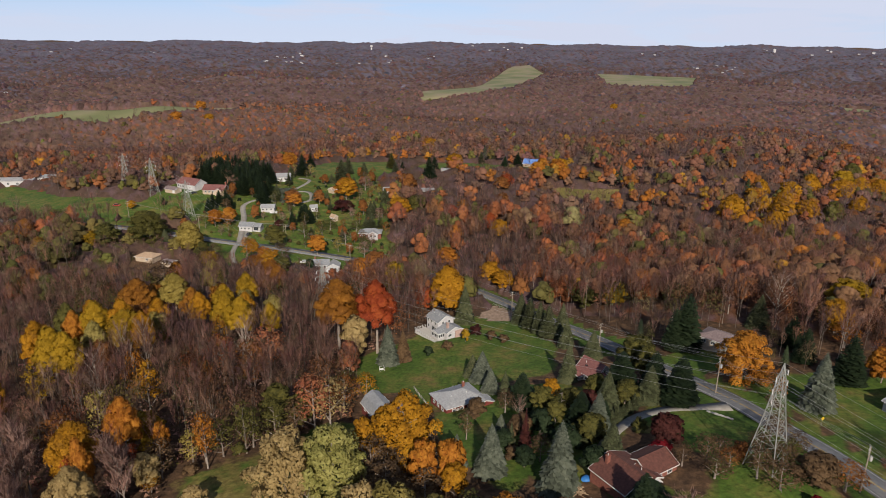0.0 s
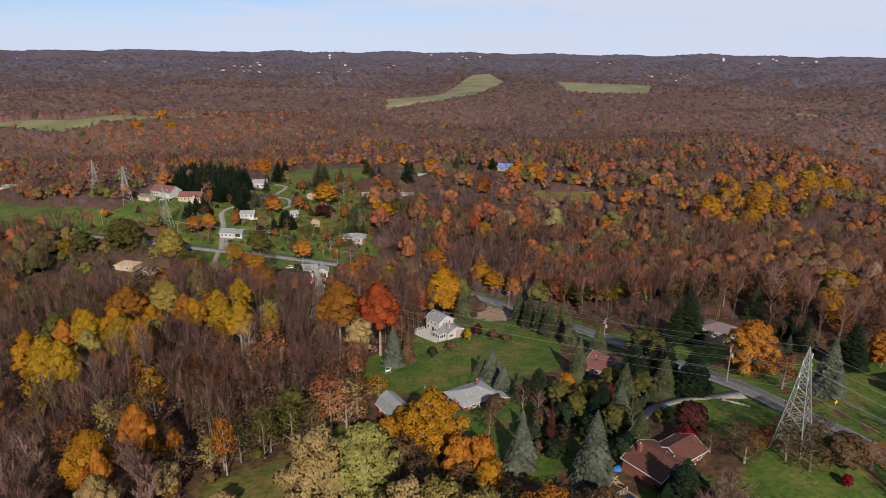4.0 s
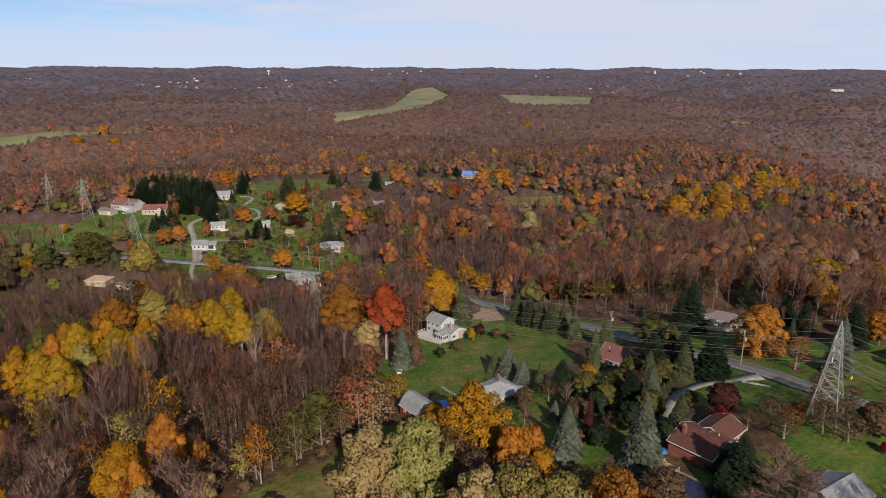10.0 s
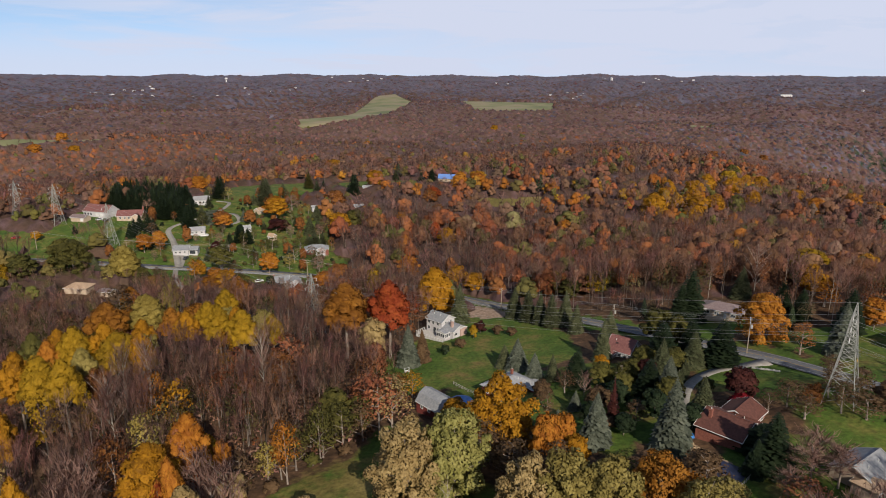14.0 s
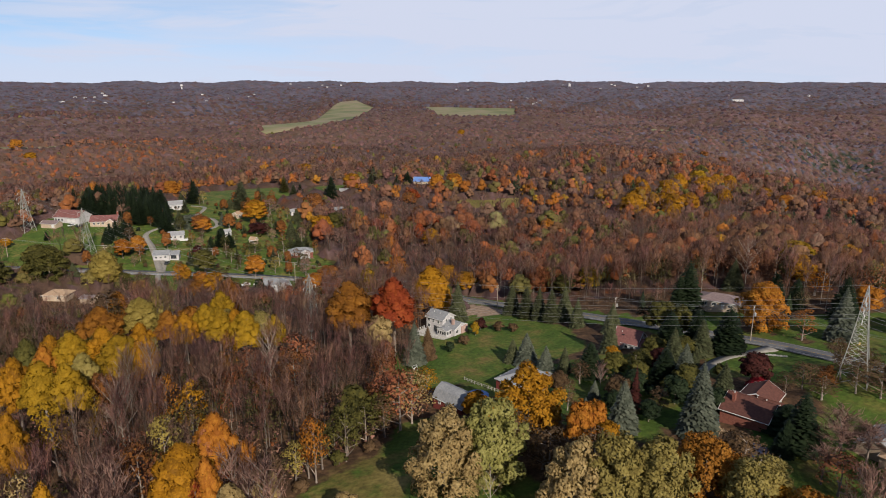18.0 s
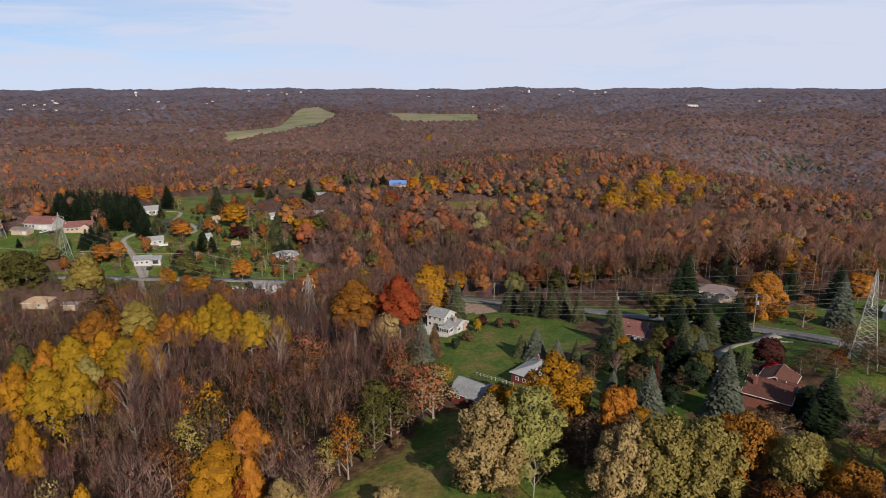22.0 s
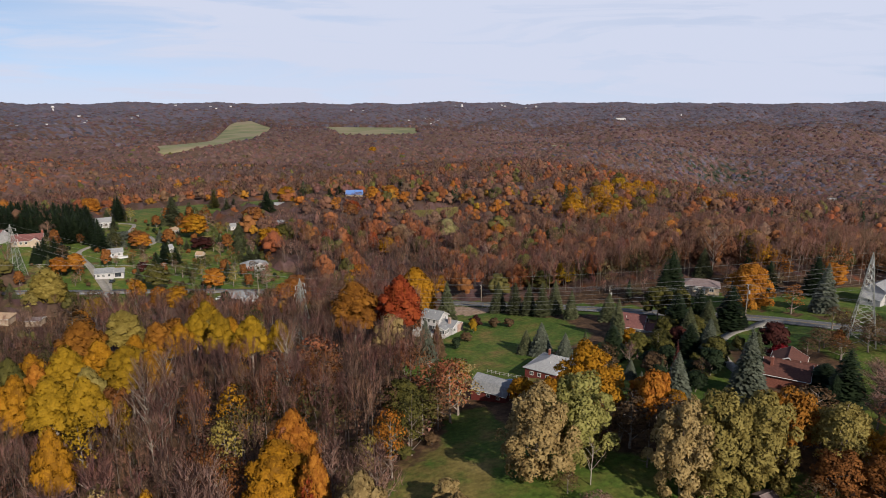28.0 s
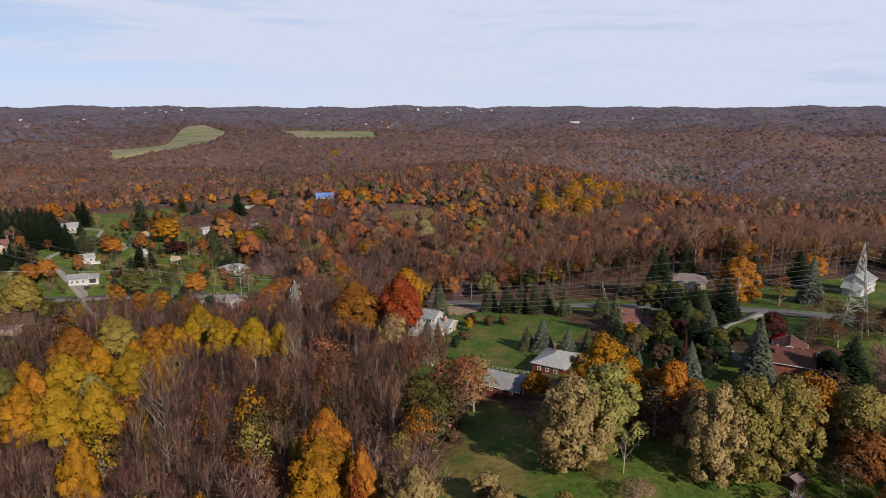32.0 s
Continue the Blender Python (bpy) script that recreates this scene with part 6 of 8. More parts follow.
def pylon(x, y, rz, h, where):
    """Lattice tower: four legs, cross bracing ring by ring, three pairs of arms with hanging insulators."""
    root = new("pylon")
    root.matrix_world = pose(x, y, gz(x, y), 0, 0, rz)
    tagged(root, "grey steel lattice power pylon %s" % where, "pylon", "power line pylons")

    def half(u):
        return 3.3 * (1 - u) ** 1.15 * (1 - 0.15 * u) + 0.35 * min(1, (1 - u) * 6 + 0.1)
    levels = [0, 0.13, 0.26, 0.38, 0.48, 0.57, 0.65, 0.72, 0.78, 0.84, 0.90, 0.96]
    corners = ((1, 1), (-1, 1), (-1, -1), (1, -1))
    for cx, cy in corners:
        spine = [(cx * half(u), cy * half(u), h * u - (0.5 if u == 0 else 0), 0.11 - 0.03 * u) for u in levels] + [(cx * 0.03, cy * 0.03, h, 0.05)]
        rings = [(sx + a * w, sy + b * w, sz) for sx, sy, sz, w in spine for a, b in corners]
        k = np.arange(len(spine) - 1)[:, None] * 4
        bm = raw_mesh("leg", rings, np.concatenate([k + np.array([[j, (j + 1) % 4, (j + 1) % 4 + 4, j + 4]]) for j in range(4)]))
        part("leg", bm, STEEL, root)
    for i in range(4):
        (ax, ay), (bx, by) = corners[i], corners[(i + 1) % 4]
        bm = bmesh.new()
        for u0, u1 in zip(levels, levels[1:]):
            a, b = half(u0), half(u1)
            bar(bm, (ax * a, ay * a, h * u0), (bx * b, by * b, h * u1), 0.055, 0.055, 3)
            bar(bm, (bx * a, by * a, h * u0), (ax * b, ay * b, h * u1), 0.055, 0.055, 3)
            bar(bm, (ax * b, ay * b, h * u1), (bx * b, by * b, h * u1), 0.05, 0.05, 3)
        part("bracing", bm, STEEL, root)
    for u, reach in ((0.68, 2.9), (0.79, 3.4), (0.90, 2.7)):
        for s in (-1, 1):
            bm = bmesh.new()
            z = h * u
            for q in (-1, 1):
                bar(bm, (s * half(u), q * half(u), z), (s * reach, 0, z + 0.1), 0.07, 0.05, 4)
            bar(bm, (s * half(u), 0, z + 1.0), (s * reach, 0, z + 0.1), 0.06, 0.05, 4)
            arm = part("arm", bm, STEEL, root)
            prof = [(0.05 if k % 2 else 0.15, z + 0.05 - k * 0.09) for k in range(15)]
            rings = [(s * reach + math.cos(j * math.pi / 4) * w, math.sin(j * math.pi / 4) * w, zz) for w, zz in prof for j in range(8)]
            k = np.arange(len(prof) - 1)[:, None] * 8
            bm = raw_mesh("insulator", rings, np.concatenate([k + np.array([[j, j + 8, (j + 1) % 8 + 8, (j + 1) % 8]]) for j in range(8)]))
            part("insulator", bm, WHITE_TRIM, arm, "pale insulator string")
    return root


def wire(a, b, sag, r=0.028, group="power line wires", label="thin power line wire sagging between its supports"):
    a, b = Vector(a), Vector(b)
    n = 16
    side = (b - a).cross(Vector((0, 0, 1))).normalized() * r
    up = Vector((0, 0, r))
    v = []
    for i in range(n + 1):
        t = i / n
        p = a.lerp(b, t) - Vector((0, 0, sag * 4 * t * (1 - t)))
        v += [tuple(p + q) for q in (side, up, -side, -up)]
    k = np.arange(n)[:, None] * 4
    f = np.concatenate([k + np.array([[j, (j + 1) % 4, (j + 1) % 4 + 4, j + 4]]) for j in range(4)])
    bm = raw_mesh("power_line_wire", v, f, material=WIRE)
    tagged(part("power_line_wire", bm, WIRE), label, "wire", group)


PYLON_AT = [(-53.7, 18.4), (-187.0, 143.3), (-235.8, 183.4), (-271.3, 204.7)]
HEDGE = [(72.5, -62.0), (53.5, -89.0)]
PYLONS = [(190, -195, 45, 27), (96.5, -98.5, 45, 27.2), (-62, 62, 47, 26), (-194, 156, 46, 26), (-249, 205, 46, 26), (-300, 242, 46, 26)]
PYLON_WORDS = ["by the lane", "beside the road", "beside the grey house", "near the straw-coloured tree", "at the wood edge", "in the cleared strip"]
PYLONS[2:] = [(*p, 46, 27) for p in PYLON_AT]
for (px, py, prz, ph), w in zip(PYLONS[1:], PYLON_WORDS[1:]):
    pylon(px, py, prz, ph, w)
for (x0, y0, r0, h0), (x1, y1, r1, h1_) in zip(PYLONS, PYLONS[1:]):
    c, s_ = math.cos(radians(46)), math.sin(radians(46))
    span = math.hypot(x1 - x0, y1 - y0)
    for u, reach in ((0.68, 2.9), (0.79, 3.4), (0.90, 2.7)):
        for sd in (-1, 1):
            wire((x0 + c * reach * sd, y0 + s_ * reach * sd, gz(x0, y0) + h0 * u - 1.2), (x1 + c * reach * sd, y1 + s_ * reach * sd, gz(x1, y1) + h1_ * u - 1.2), span * 0.022)
    wire((x0, y0, gz(x0, y0) + h0), (x1, y1, gz(x1, y1) + h1_), span * 0.016, 0.025)


def utility_pole(x, y, rz, h, can):
    root = new("utility_pole")
    root.matrix_world = pose(x, y, gz(x, y), 0, 0, rz)
    tagged(root, "weathered wooden utility pole%s beside the road" % (" with a grey transformer" if can else ""), "pole", "utility poles")
    bm = bmesh.new()
    bar(bm, (0, 0, -0.8), (0, 0, h), 0.19, 0.13, 8)
    part("pole", bm, POLE_WOOD, root)
    for z in (h - 0.5, h - 1.6):
        bm = bmesh.new()
        box(bm, 0, 0.16, z, 2.5, 0.12, 0.14)
        arm = part("crossarm", bm, POLE_WOOD, root)
        for u in (-1.1, -0.4, 0.4, 1.1):
            bm = bmesh.new()
            bmesh.ops.create_cone(bm, cap_ends=True, segments=8, radius1=0.08, radius2=0.04, depth=0.22, matrix=Matrix.Translation((u, 0.16, z + 0.24)))
            part("insulator", bm, WHITE_TRIM, arm, "pale insulator")
    if can:
        bm = bmesh.new()
        bmesh.ops.create_cone(bm, cap_ends=True, segments=12, radius1=0.32, radius2=0.32, depth=1.1, matrix=Matrix.Translation((0, -0.5, h - 3.0)))
        bmesh.ops.create_cone(bm, cap_ends=True, segments=8, radius1=0.08, radius2=0.05, depth=0.3, matrix=Matrix.Translation((0.12, -0.5, h - 2.3)))
        part("transformer", bm, CONCRETE, root, "light grey transformer can")


POLES = [(136, -150, 65, 11.5, 0), (115, -105, 65, 11.8, 1), (96.5, -53.5, 60, 12.5, 1), (64.7, -15.0, 55, 12.5, 1), (30, 38, 50, 12, 0), (-22, 97, 20, 11.5, 0), (-68, 109, 4, 11.5, 0), (-115, 129, 2, 11.5, 0),
         (-172, 128, 4, 11, 0), (-228, 140, 10, 11, 0)]
for p in POLES:
    utility_pole(*p)
for p, q in zip(POLES, POLES[1:]):
    for u in (-1.1, 0.4, 1.1):
        a0, a1 = radians(p[2]), radians(q[2])
        wire((p[0] + math.cos(a0) * u, p[1] + math.sin(a0) * u, gz(p[0], p[1]) + p[3] - 0.25), (q[0] + math.cos(a1) * u, q[1] + math.sin(a1) * u, gz(q[0], q[1]) + q[3] - 0.25), 1.0, 0.025,
             "roadside wires", "thin roadside wire between utility poles")

# ---- roadside things and vehicles ----


def car(x, y, rz, paint, kind_word, label, tall=1.5, long=4.6):
    root = new(kind_word)
    root.matrix_world = pose(x, y, gz(x, y) + 0.05, 0, 0, rz)
    tagged(root, label, "vehicle")
    bm = bmesh.new()
    box(bm, 0, 0, 0.32, long, 1.8, 0.62, bevel=0.12)
    part("body", bm, paint, root)
    bm = bmesh.new()
    vs = box(bm, -0.15, 0, 0.9, long * 0.58, 1.6, tall - 0.9, bevel=0.0)
    for v in vs:
        if v.co.z > 1.2:
            v.co.x = -0.15 + (v.co.x + 0.15) * 0.74
            v.co.y *= 0.88
    part("cabin", bm, GLASS, root, "dark car windows")
    bm = bmesh.new()
    box(bm, -0.15, 0, tall - 0.03, long * 0.42, 1.4, 0.06)
    part("roof", bm, paint, root)
    for sx in (-1, 1):
        for sy in (-1, 1):
            bm = bmesh.new()
            bmesh.ops.create_cone(bm, cap_ends=True, segments=14, radius1=0.34, radius2=0.34, depth=0.24, matrix=Matrix.Translation((sx * long * 0.3, sy * 0.82, 0.34)) @ Matrix.Rotation(radians(90), 4, "X"))
            w = part("wheel", bm, RUBBER, root)
            bm = bmesh.new()
            bmesh.ops.create_cone(bm, cap_ends=True, segments=10, radius1=0.19, radius2=0.19, depth=0.03, matrix=Matrix.Translation((sx * long * 0.3, sy * 0.95, 0.34)) @ Matrix.Rotation(radians(90), 4, "X"))
            part("rim", bm, STEEL, w, "metal rim")
    for s in (-1, 1):
        bm = bmesh.new()
        box(bm, long / 2, s * 0.62, 0.62, 0.06, 0.34, 0.16)
        part("headlight", bm, WHITE_TRIM, root, "pale headlight")


car(-140.8, 131.5, 80, DARK_PAINT, "parked_car", "dark car parked in a short driveway")
car(-213.5, 191.5, 60, WHITE_PAINT, "parked_car", "white car parked before the red-roofed house")
car(-208.5, 190.0, 66, GLASS, "parked_car", "dark car parked before the red-roofed house")
car(-250.5, 160.5, 10, RED_PAINT, "pickup", "red pickup standing on the west field", 1.7, 5.0)
car(-93.0, 100.0, 25, WHITE_PAINT, "parked_car", "white car beside the grey house")
car(-87.0, 101.0, 15, WHITE_PAINT, "parked_car", "white car beside the grey house")


def road_sign(x, y, rz):
    root = new("road_sign")
    root.matrix_world = pose(x, y, gz(x, y), 0, 0, rz)
    tagged(root, "yellow diamond warning sign on a steel post", "sign")
    bm = bmesh.new()
    box(bm, 0, 0, -0.3, 0.07, 0.07, 2.6)
    part("post", bm, STEEL, root)
    bm = bmesh.new()
    bmesh.ops.create_cube(bm, size=1.0, matrix=Matrix.Translation((0, -0.06, 2.5)) @ Matrix.Rotation(radians(45), 4, "Y") @ Matrix.Diagonal((0.85, 0.03, 0.85, 1)))
    part("plate", bm, SIGN_YELLOW, root, "yellow plate")


road_sign(118.5, -74.5, 25)


def rail_fence(line, n, label, mat=GREY_WOOD, rails=(0.45, 0.95), h=1.15):
    root = new("fence")
    (x0, y0), (x1, y1) = line
    tagged(root, label, "fence")
    root.matrix_world = pose(x0, y0, gz(x0, y0))
    pts = [(x0 + (x1 - x0) * i / n, y0 + (y1 - y0) * i / n) for i in range(n + 1)]
    z0 = gz(x0, y0)
    loc = [Vector((x - x0, y - y0, gz(x, y) - z0)) for x, y in pts]
    for p in loc:
        bm = bmesh.new()
        box(bm, p.x, p.y, p.z - 0.3, 0.13, 0.13, h + 0.3)
        part("post", bm, mat, root)
    for p, q in zip(loc, loc[1:]):
        bm = bmesh.new()
        for z in rails:
            bar(bm, p + Vector((0, 0, z)), q + Vector((0, 0, z)), 0.06, 0.06, 4)
        part("rail", bm, mat, root)


rail_fence(((80.5, -61.0), (90.5, -59.0)), 4, "short split-rail fence beside the driveway")
rail_fence(((0.2, -46.6), (5.0, -56.5)), 6, "grey rail fence beside the red house")
rail_fence(((5.0, -56.5), (8.0, -62.0)), 4, "grey rail fence beside the red house")
rail_fence(((20, 58), (34, 40)), 8, "steel guard rail posts along the road", STEEL, (0.55, 0.7), 0.8)
for fx, fy in ((-15.0, -31.0),):
    arch = new("garden_swing")
    arch.matrix_world = pose(fx, fy, gz(fx, fy), 0, 0, 30)
    tagged(arch, "small white garden swing frame on the lawn", "garden furniture")
    for s in (-1, 1):
        bm = bmesh.new()
        bar(bm, (s * 0.9, -0.5, -0.1), (s * 0.9, 0, 2.0), 0.06, 0.05, 5)
        bar(bm, (s * 0.9, 0.5, -0.1), (s * 0.9, 0, 2.0), 0.06, 0.05, 5)
        part("leg", bm, WHITE_TRIM, arch)
    bm = bmesh.new()
    bar(bm, (-1.0, 0, 2.0), (1.0, 0, 2.0), 0.05, 0.05, 5)
    part("beam", bm, WHITE_TRIM, arch)
    bm = bmesh.new()
    box(bm, 0, 0, 0.5, 1.3, 0.5, 0.06)
    box(bm, 0, 0.24, 0.55, 1.3, 0.06, 0.45)
    part("seat", bm, WHITE_TRIM, arch)

# stone edging and drive-side wall
bm = bmesh.new()
for k in range(16):
    box(bm, 92.5 + k * 0.36 - 1.5, -66.8 - k * 0.35, 0, rng.uniform(0.45, 0.7), rng.uniform(0.4, 0.6), rng.uniform(0.4, 0.6), float(rng.uniform(0, 90)), 0.08)
for v in bm.verts:
    v.co.z += gz(v.co.x, v.co.y) - 0.1
tagged(part("stone_edging", bm, CONCRETE), "low row of pale stones edging the driveway lawn", "stones", kind="stuff")
# heap of cut wood and tarpaulin beside the brick house
bm = bmesh.new()
for k in range(46):
    a = rng.uniform(0, math.pi)
    cx, cy, cz = rng.normal(0, 1.0), rng.normal(0, 0.9), abs(rng.normal(0, 0.45))
    bar(bm, (cx - math.cos(a), cy - math.sin(a), cz + rng.uniform(0, 0.3)), (cx + math.cos(a), cy + math.sin(a), cz + rng.uniform(0, 0.4)), 0.11, 0.09, 5)
wp = tagged(part("wood_pile", bm, ramp_mat("cut_wood", [(0.3, (0.30, 0.20, 0.12)), (0.7, (0.48, 0.35, 0.22))], scale=2.0, island=0.4)), "loose heap of pale cut branches beside the house", "wood pile")
wp.matrix_world = pose(51.5, -109.8, gz(51.5, -109.8) + 0.2)
bm = bmesh.new()
bmesh.ops.create_icosphere(bm, subdivisions=3, radius=1.0, matrix=Matrix.Diagonal((1.5, 1.1, 0.8, 1)))
for v in bm.verts:
    v.co += Vector(v.co).normalized() * 0.12 * noise.noise(v.co * 2.3)
    v.co.z = max(v.co.z, -0.1)
tarp = tagged(part("tarpaulin", bm, BLUE_TARP), "crumpled blue tarpaulin over a heap by the house", "tarpaulin")
tarp.matrix_world = pose(54.2, -104.5, gz(54.2, -104.5) + 0.1, 0, 0, 30)
# clipped evergreen hedge along the driveway
for k in range(11):
    u = k / 10
    tree("slim", "fir", HEDGE[0][0] + (HEDGE[1][0] - HEDGE[0][0]) * u, HEDGE[0][1] + (HEDGE[1][1] - HEDGE[0][1]) * u, 5.0 + 0.8 * math.sin(k * 1.7), 3.6, "in the hedge along the driveway", group="hedge along the driveway")

# ---- far landmarks ----


def far_spot(azimuth, dist):
    a = radians(azimuth)
    return -20 + math.sin(a) * dist, -240 + math.cos(a) * dist


wx, wy = far_spot(-13.7, 4300)
wt = new("water_tower")
wt.matrix_world = pose(wx, wy, gz(wx, wy) - 2)
tagged(wt, "white water tower on the far ridge", "water tower")
bm = bmesh.new()
bmesh.ops.create_uvsphere(bm, u_segments=20, v_segments=12, radius=9.5, matrix=Matrix.Translation((0, 0, 36)) @ Matrix.Diagonal((1, 1, 0.8, 1)))
part("tank", bm, SIDING, wt, "white bulbous tank")
bm = bmesh.new()
bar(bm, (0, 0, 0), (0, 0, 34), 5.5, 4.0, 16)
part("shaft", bm, SIDING, wt, "white shaft")
wx, wy = far_spot(18.3, 4300)
st = new("storage_tank")
st.matrix_world = pose(wx, wy, gz(wx, wy) - 2)
tagged(st, "white storage tank on the far ridge", "tank")
bm = bmesh.new()
bmesh.ops.create_cone(bm, cap_ends=True, segments=20, radius1=8, radius2=8, depth=30, matrix=Matrix.Translation((0, 0, 15)))
part("shell", bm, SIDING, st)
bm = bmesh.new()
bmesh.ops.create_cone(bm, cap_ends=True, segments=20, radius1=8.2, radius2=0.5, depth=4, matrix=Matrix.Translation((0, 0, 32)))
part("cap", bm, SIDING, st)


def long_building(x, y, rz, L, W, h, label, lift=0.0):
    b = house_root("building", x, y, rz, label, gz(x, y) + lift, "building")
    block(b, 0, 0, L, W, 0, h, 2.0, "gable", SIDING, PALE_ROOF, eave=0.3, ground_drop=26)
    for k in range(4):
        window(b, -L * 0.36 + k * L * 0.24, -W / 2 - 0.05, h * 0.35, L * 0.06, h * 0.35, 0, WHITE_TRIM, 1)


long_building(1557, 2350, 8, 54, 24, 10, "long white building on a far wooded slope", 15)
long_building(892, 622, -30, 13, 9, 9, "white house alone in the wooded valley", 4)
long_building(-436, 283, 12, 34, 12, 5, "long white farm building at the field edge")
long_building(-410, 296, 6, 24, 10, 4.5, "white farm building at the field edge")
far_house = house_root("far_house", *far_spot(-30, 2300), 10, "small pale house far off among the trees")
block(far_house, 0, 0, 16, 10, 8, 5, 3.4, "gable", SIDING, PALE_ROOF, eave=0.4, ground_drop=16)
tagged(far_house, group="far houses")
spots = np.random.default_rng(31)
# hamlets on the far hills: azimuth, distance, houses, spread in azimuth
for az0, d0, count, spread in ((-20.7, 3300, 22, 2.2), (-13, 3150, 18, 3.0), (-34, 3900, 8, 2.5), (-5, 4300, 9, 2.0), (8, 4150, 8, 3.0), (14.5, 2900, 14, 1.6), (21, 4250, 12, 3.5), (45, 2350, 12, 3.5), (33, 3500, 8, 3.0), (-41, 2100, 3, 0.8)):
    for k in range(count):
        d = d0 * float(spots.normal(1, 0.03))
        fx, fy = far_spot(az0 + float(spots.normal(0, spread)), d)
        if any_inside(FIELDS, np.array([fx]), np.array([fy]))[0]:
            continue
        grow = float(spots.uniform(0.35, 0.75)) * (0.55 + d / 7000)
        copy_thing(far_house, pose(fx, fy, gz(fx, fy) + 4, 0, 0, float(spots.uniform(-40, 40))) @ Matrix.Diagonal((grow, grow, grow, 1)))

# ---- trees that stand out, each where it grows ----
tree("spruce", "spruce", 23.0, -39.5, 12.0, 7.5, "on the lawn")
tree("spruce", "fir", 19.2, -35.2, 9.0, 5.6, "on the lawn")
tree("pine", "pine", 37.4, -61.5, 12.0, 9.3, "in the garden")
tree("sycamore", "twigs", 36.9, -72.1, 8.1, 6.3, "in the garden")
tree("slim", "maroon", 38.9, -91.2, 13.6, 4.1, "in the garden")
tree("slim", "fir", 35.2, -90.1, 8.9, 3.2, "in the garden")
tree("spruce", "spruce", 30.7, -102.5, 14.8, 7.6, "in the garden")
tree("spruce", "spruce", 47.3, -108.8, 19.6, 9.4, "in the garden")
tree("round", "gold", 46.3, -57.7, 7.7, 6.3, "in the garden")
tree("round", "olive", 52.3, -66.2, 8.2, 7.9, "in the garden")
tree("round", "maroon", 56.9, -68.2, 8.5, 6.8, "in the garden")
tree("pine", "pine", 68.1, -52.6, 15.1, 11.9, "in the garden")
tree("spruce", "fir", 75.8, -58.9, 12.8, 7.9, "in the garden")
tree("pine", "pine", 84.2, -60.1, 16.0, 11.5, "in the garden")
tree("pine", "pine", 78.3, -51.7, 14.5, 9.6, "in the garden")
tree("spruce", "fir", 52.3, -40.9, 15.6, 6.4, "in the garden")
tree("spruce", "spruce", 26.7, -49.9, 9.5, 5.8, "in the garden")
tree("spruce", "fir", 31.7, -54.1, 9.7, 4.5, "in the garden")
tree("pine", "pine", 67.4, -113.5, 6.8, 11.6, "in the garden")
tree("round", "pine", 42.9, -82.0, 8.2, 7.7, "in the garden")
tree("round", "olive", 47.3, -74.8, 8.0, 6.2, "in the garden")
tree("round", "brown", 24.0, -72.2, 7.4, 7.0, "in the garden")
tree("thin", "brown", 22.5, -84.7, 10.6, 6.6, "in the garden")
tree("pine", "pine", 60.8, -75.5, 8.2, 5.2, "in the garden")
tree("spruce", "spruce", -14.3, -23.4, 16.9, 8.0, "beside the white house")
tree("spruce", "brown", -9.1, -20.2, 13.6, 6.4, "beside the white house")
tree("spruce", "fir", 9.4, 26.1, 19.0, 8.6, "behind the white house")
tree("spruce", "fir", 34.4, 28.0, 15.0, 7.6, "along the road")
tree("pine", "fir", 38.5, 18.5, 15.0, 7.9, "along the road")
tree("spruce", "fir", 42.8, 13.6, 15.0, 7.3, "along the road")
tree("pine", "fir", 46.1, 7.2, 15.0, 7.6, "along the road")
tree("spruce", "fir", 51.7, 6.3, 16.0, 7.6, "along the road")
tree("spruce", "fir", 53.0, -5.6, 13.0, 5.9, "along the road")
tree("spruce", "fir", 62.1, -19.1, 12.0, 7.4, "along the road")
tree("pine", "pine", 95.8, -12.1, 22.0, 13.0, "above the road")
tree("pine", "pine", 91.5, -13.0, 17.0, 9.3, "above the road")
tree("round", "olive", 75.8, -31.5, 13.0, 12.8, "by the road")
tree("round", "olive", 77.1, -42.5, 13.0, 9.0, "by the road")
tree("spruce", "spruce", 21.7, -99.9, 10.2, 5.6, "under the oak")
tree("spruce", "spruce", 31.9, -80.2, 6.3, 3.9, "beside the blue spruce")
tree("pine", "pine", 64.4, -122.2, 15.0, 9.3, "beside the brick house")
tree("spruce", "pine", 60.7, -122.3, 9.0, 5.6, "beside the brick house")
tree("spruce", "spruce", 121.9, -62.8, 18.6, 8.9, "on the roadside lawn")
tree("pine", "pine", 137.9, -43.9, 17.0, 10.5, "behind the pylon")
tree("spruce", "fir", 126.8, 6.7, 14.0, 8.7, "under the bare sycamore")
tree("pine", "pine", 131.2, -15.2, 13.0, 8.1, "in the dark wood edge")
tree("pine", "pine", 130.9, -27.9, 13.0, 8.1, "in the dark wood edge")
tree("pine", "pine", -231.9, 246.2, 15.0, 9.3, "in the evergreen block")
tree("pine", "pine", -221.0, 243.4, 16.0, 9.9, "in the evergreen block")
tree("pine", "pine", -209.7, 238.7, 16.0, 9.9, "in the evergreen block")
tree("pine", "pine", -201.7, 240.7, 16.0, 9.9, "in the evergreen block")
tree("pine", "pine", -190.9, 237.0, 16.0, 9.9, "in the evergreen block")
tree("pine", "pine", -182.7, 240.8, 16.0, 9.9, "in the evergreen block")
tree("pine", "pine", -171.7, 233.8, 17.0, 10.5, "in the evergreen block")
tree("pine", "pine", -175.5, 208.6, 15.0, 9.3, "in the evergreen block")
tree("pine", "pine", -166.1, 204.6, 15.0, 9.3, "in the evergreen block")
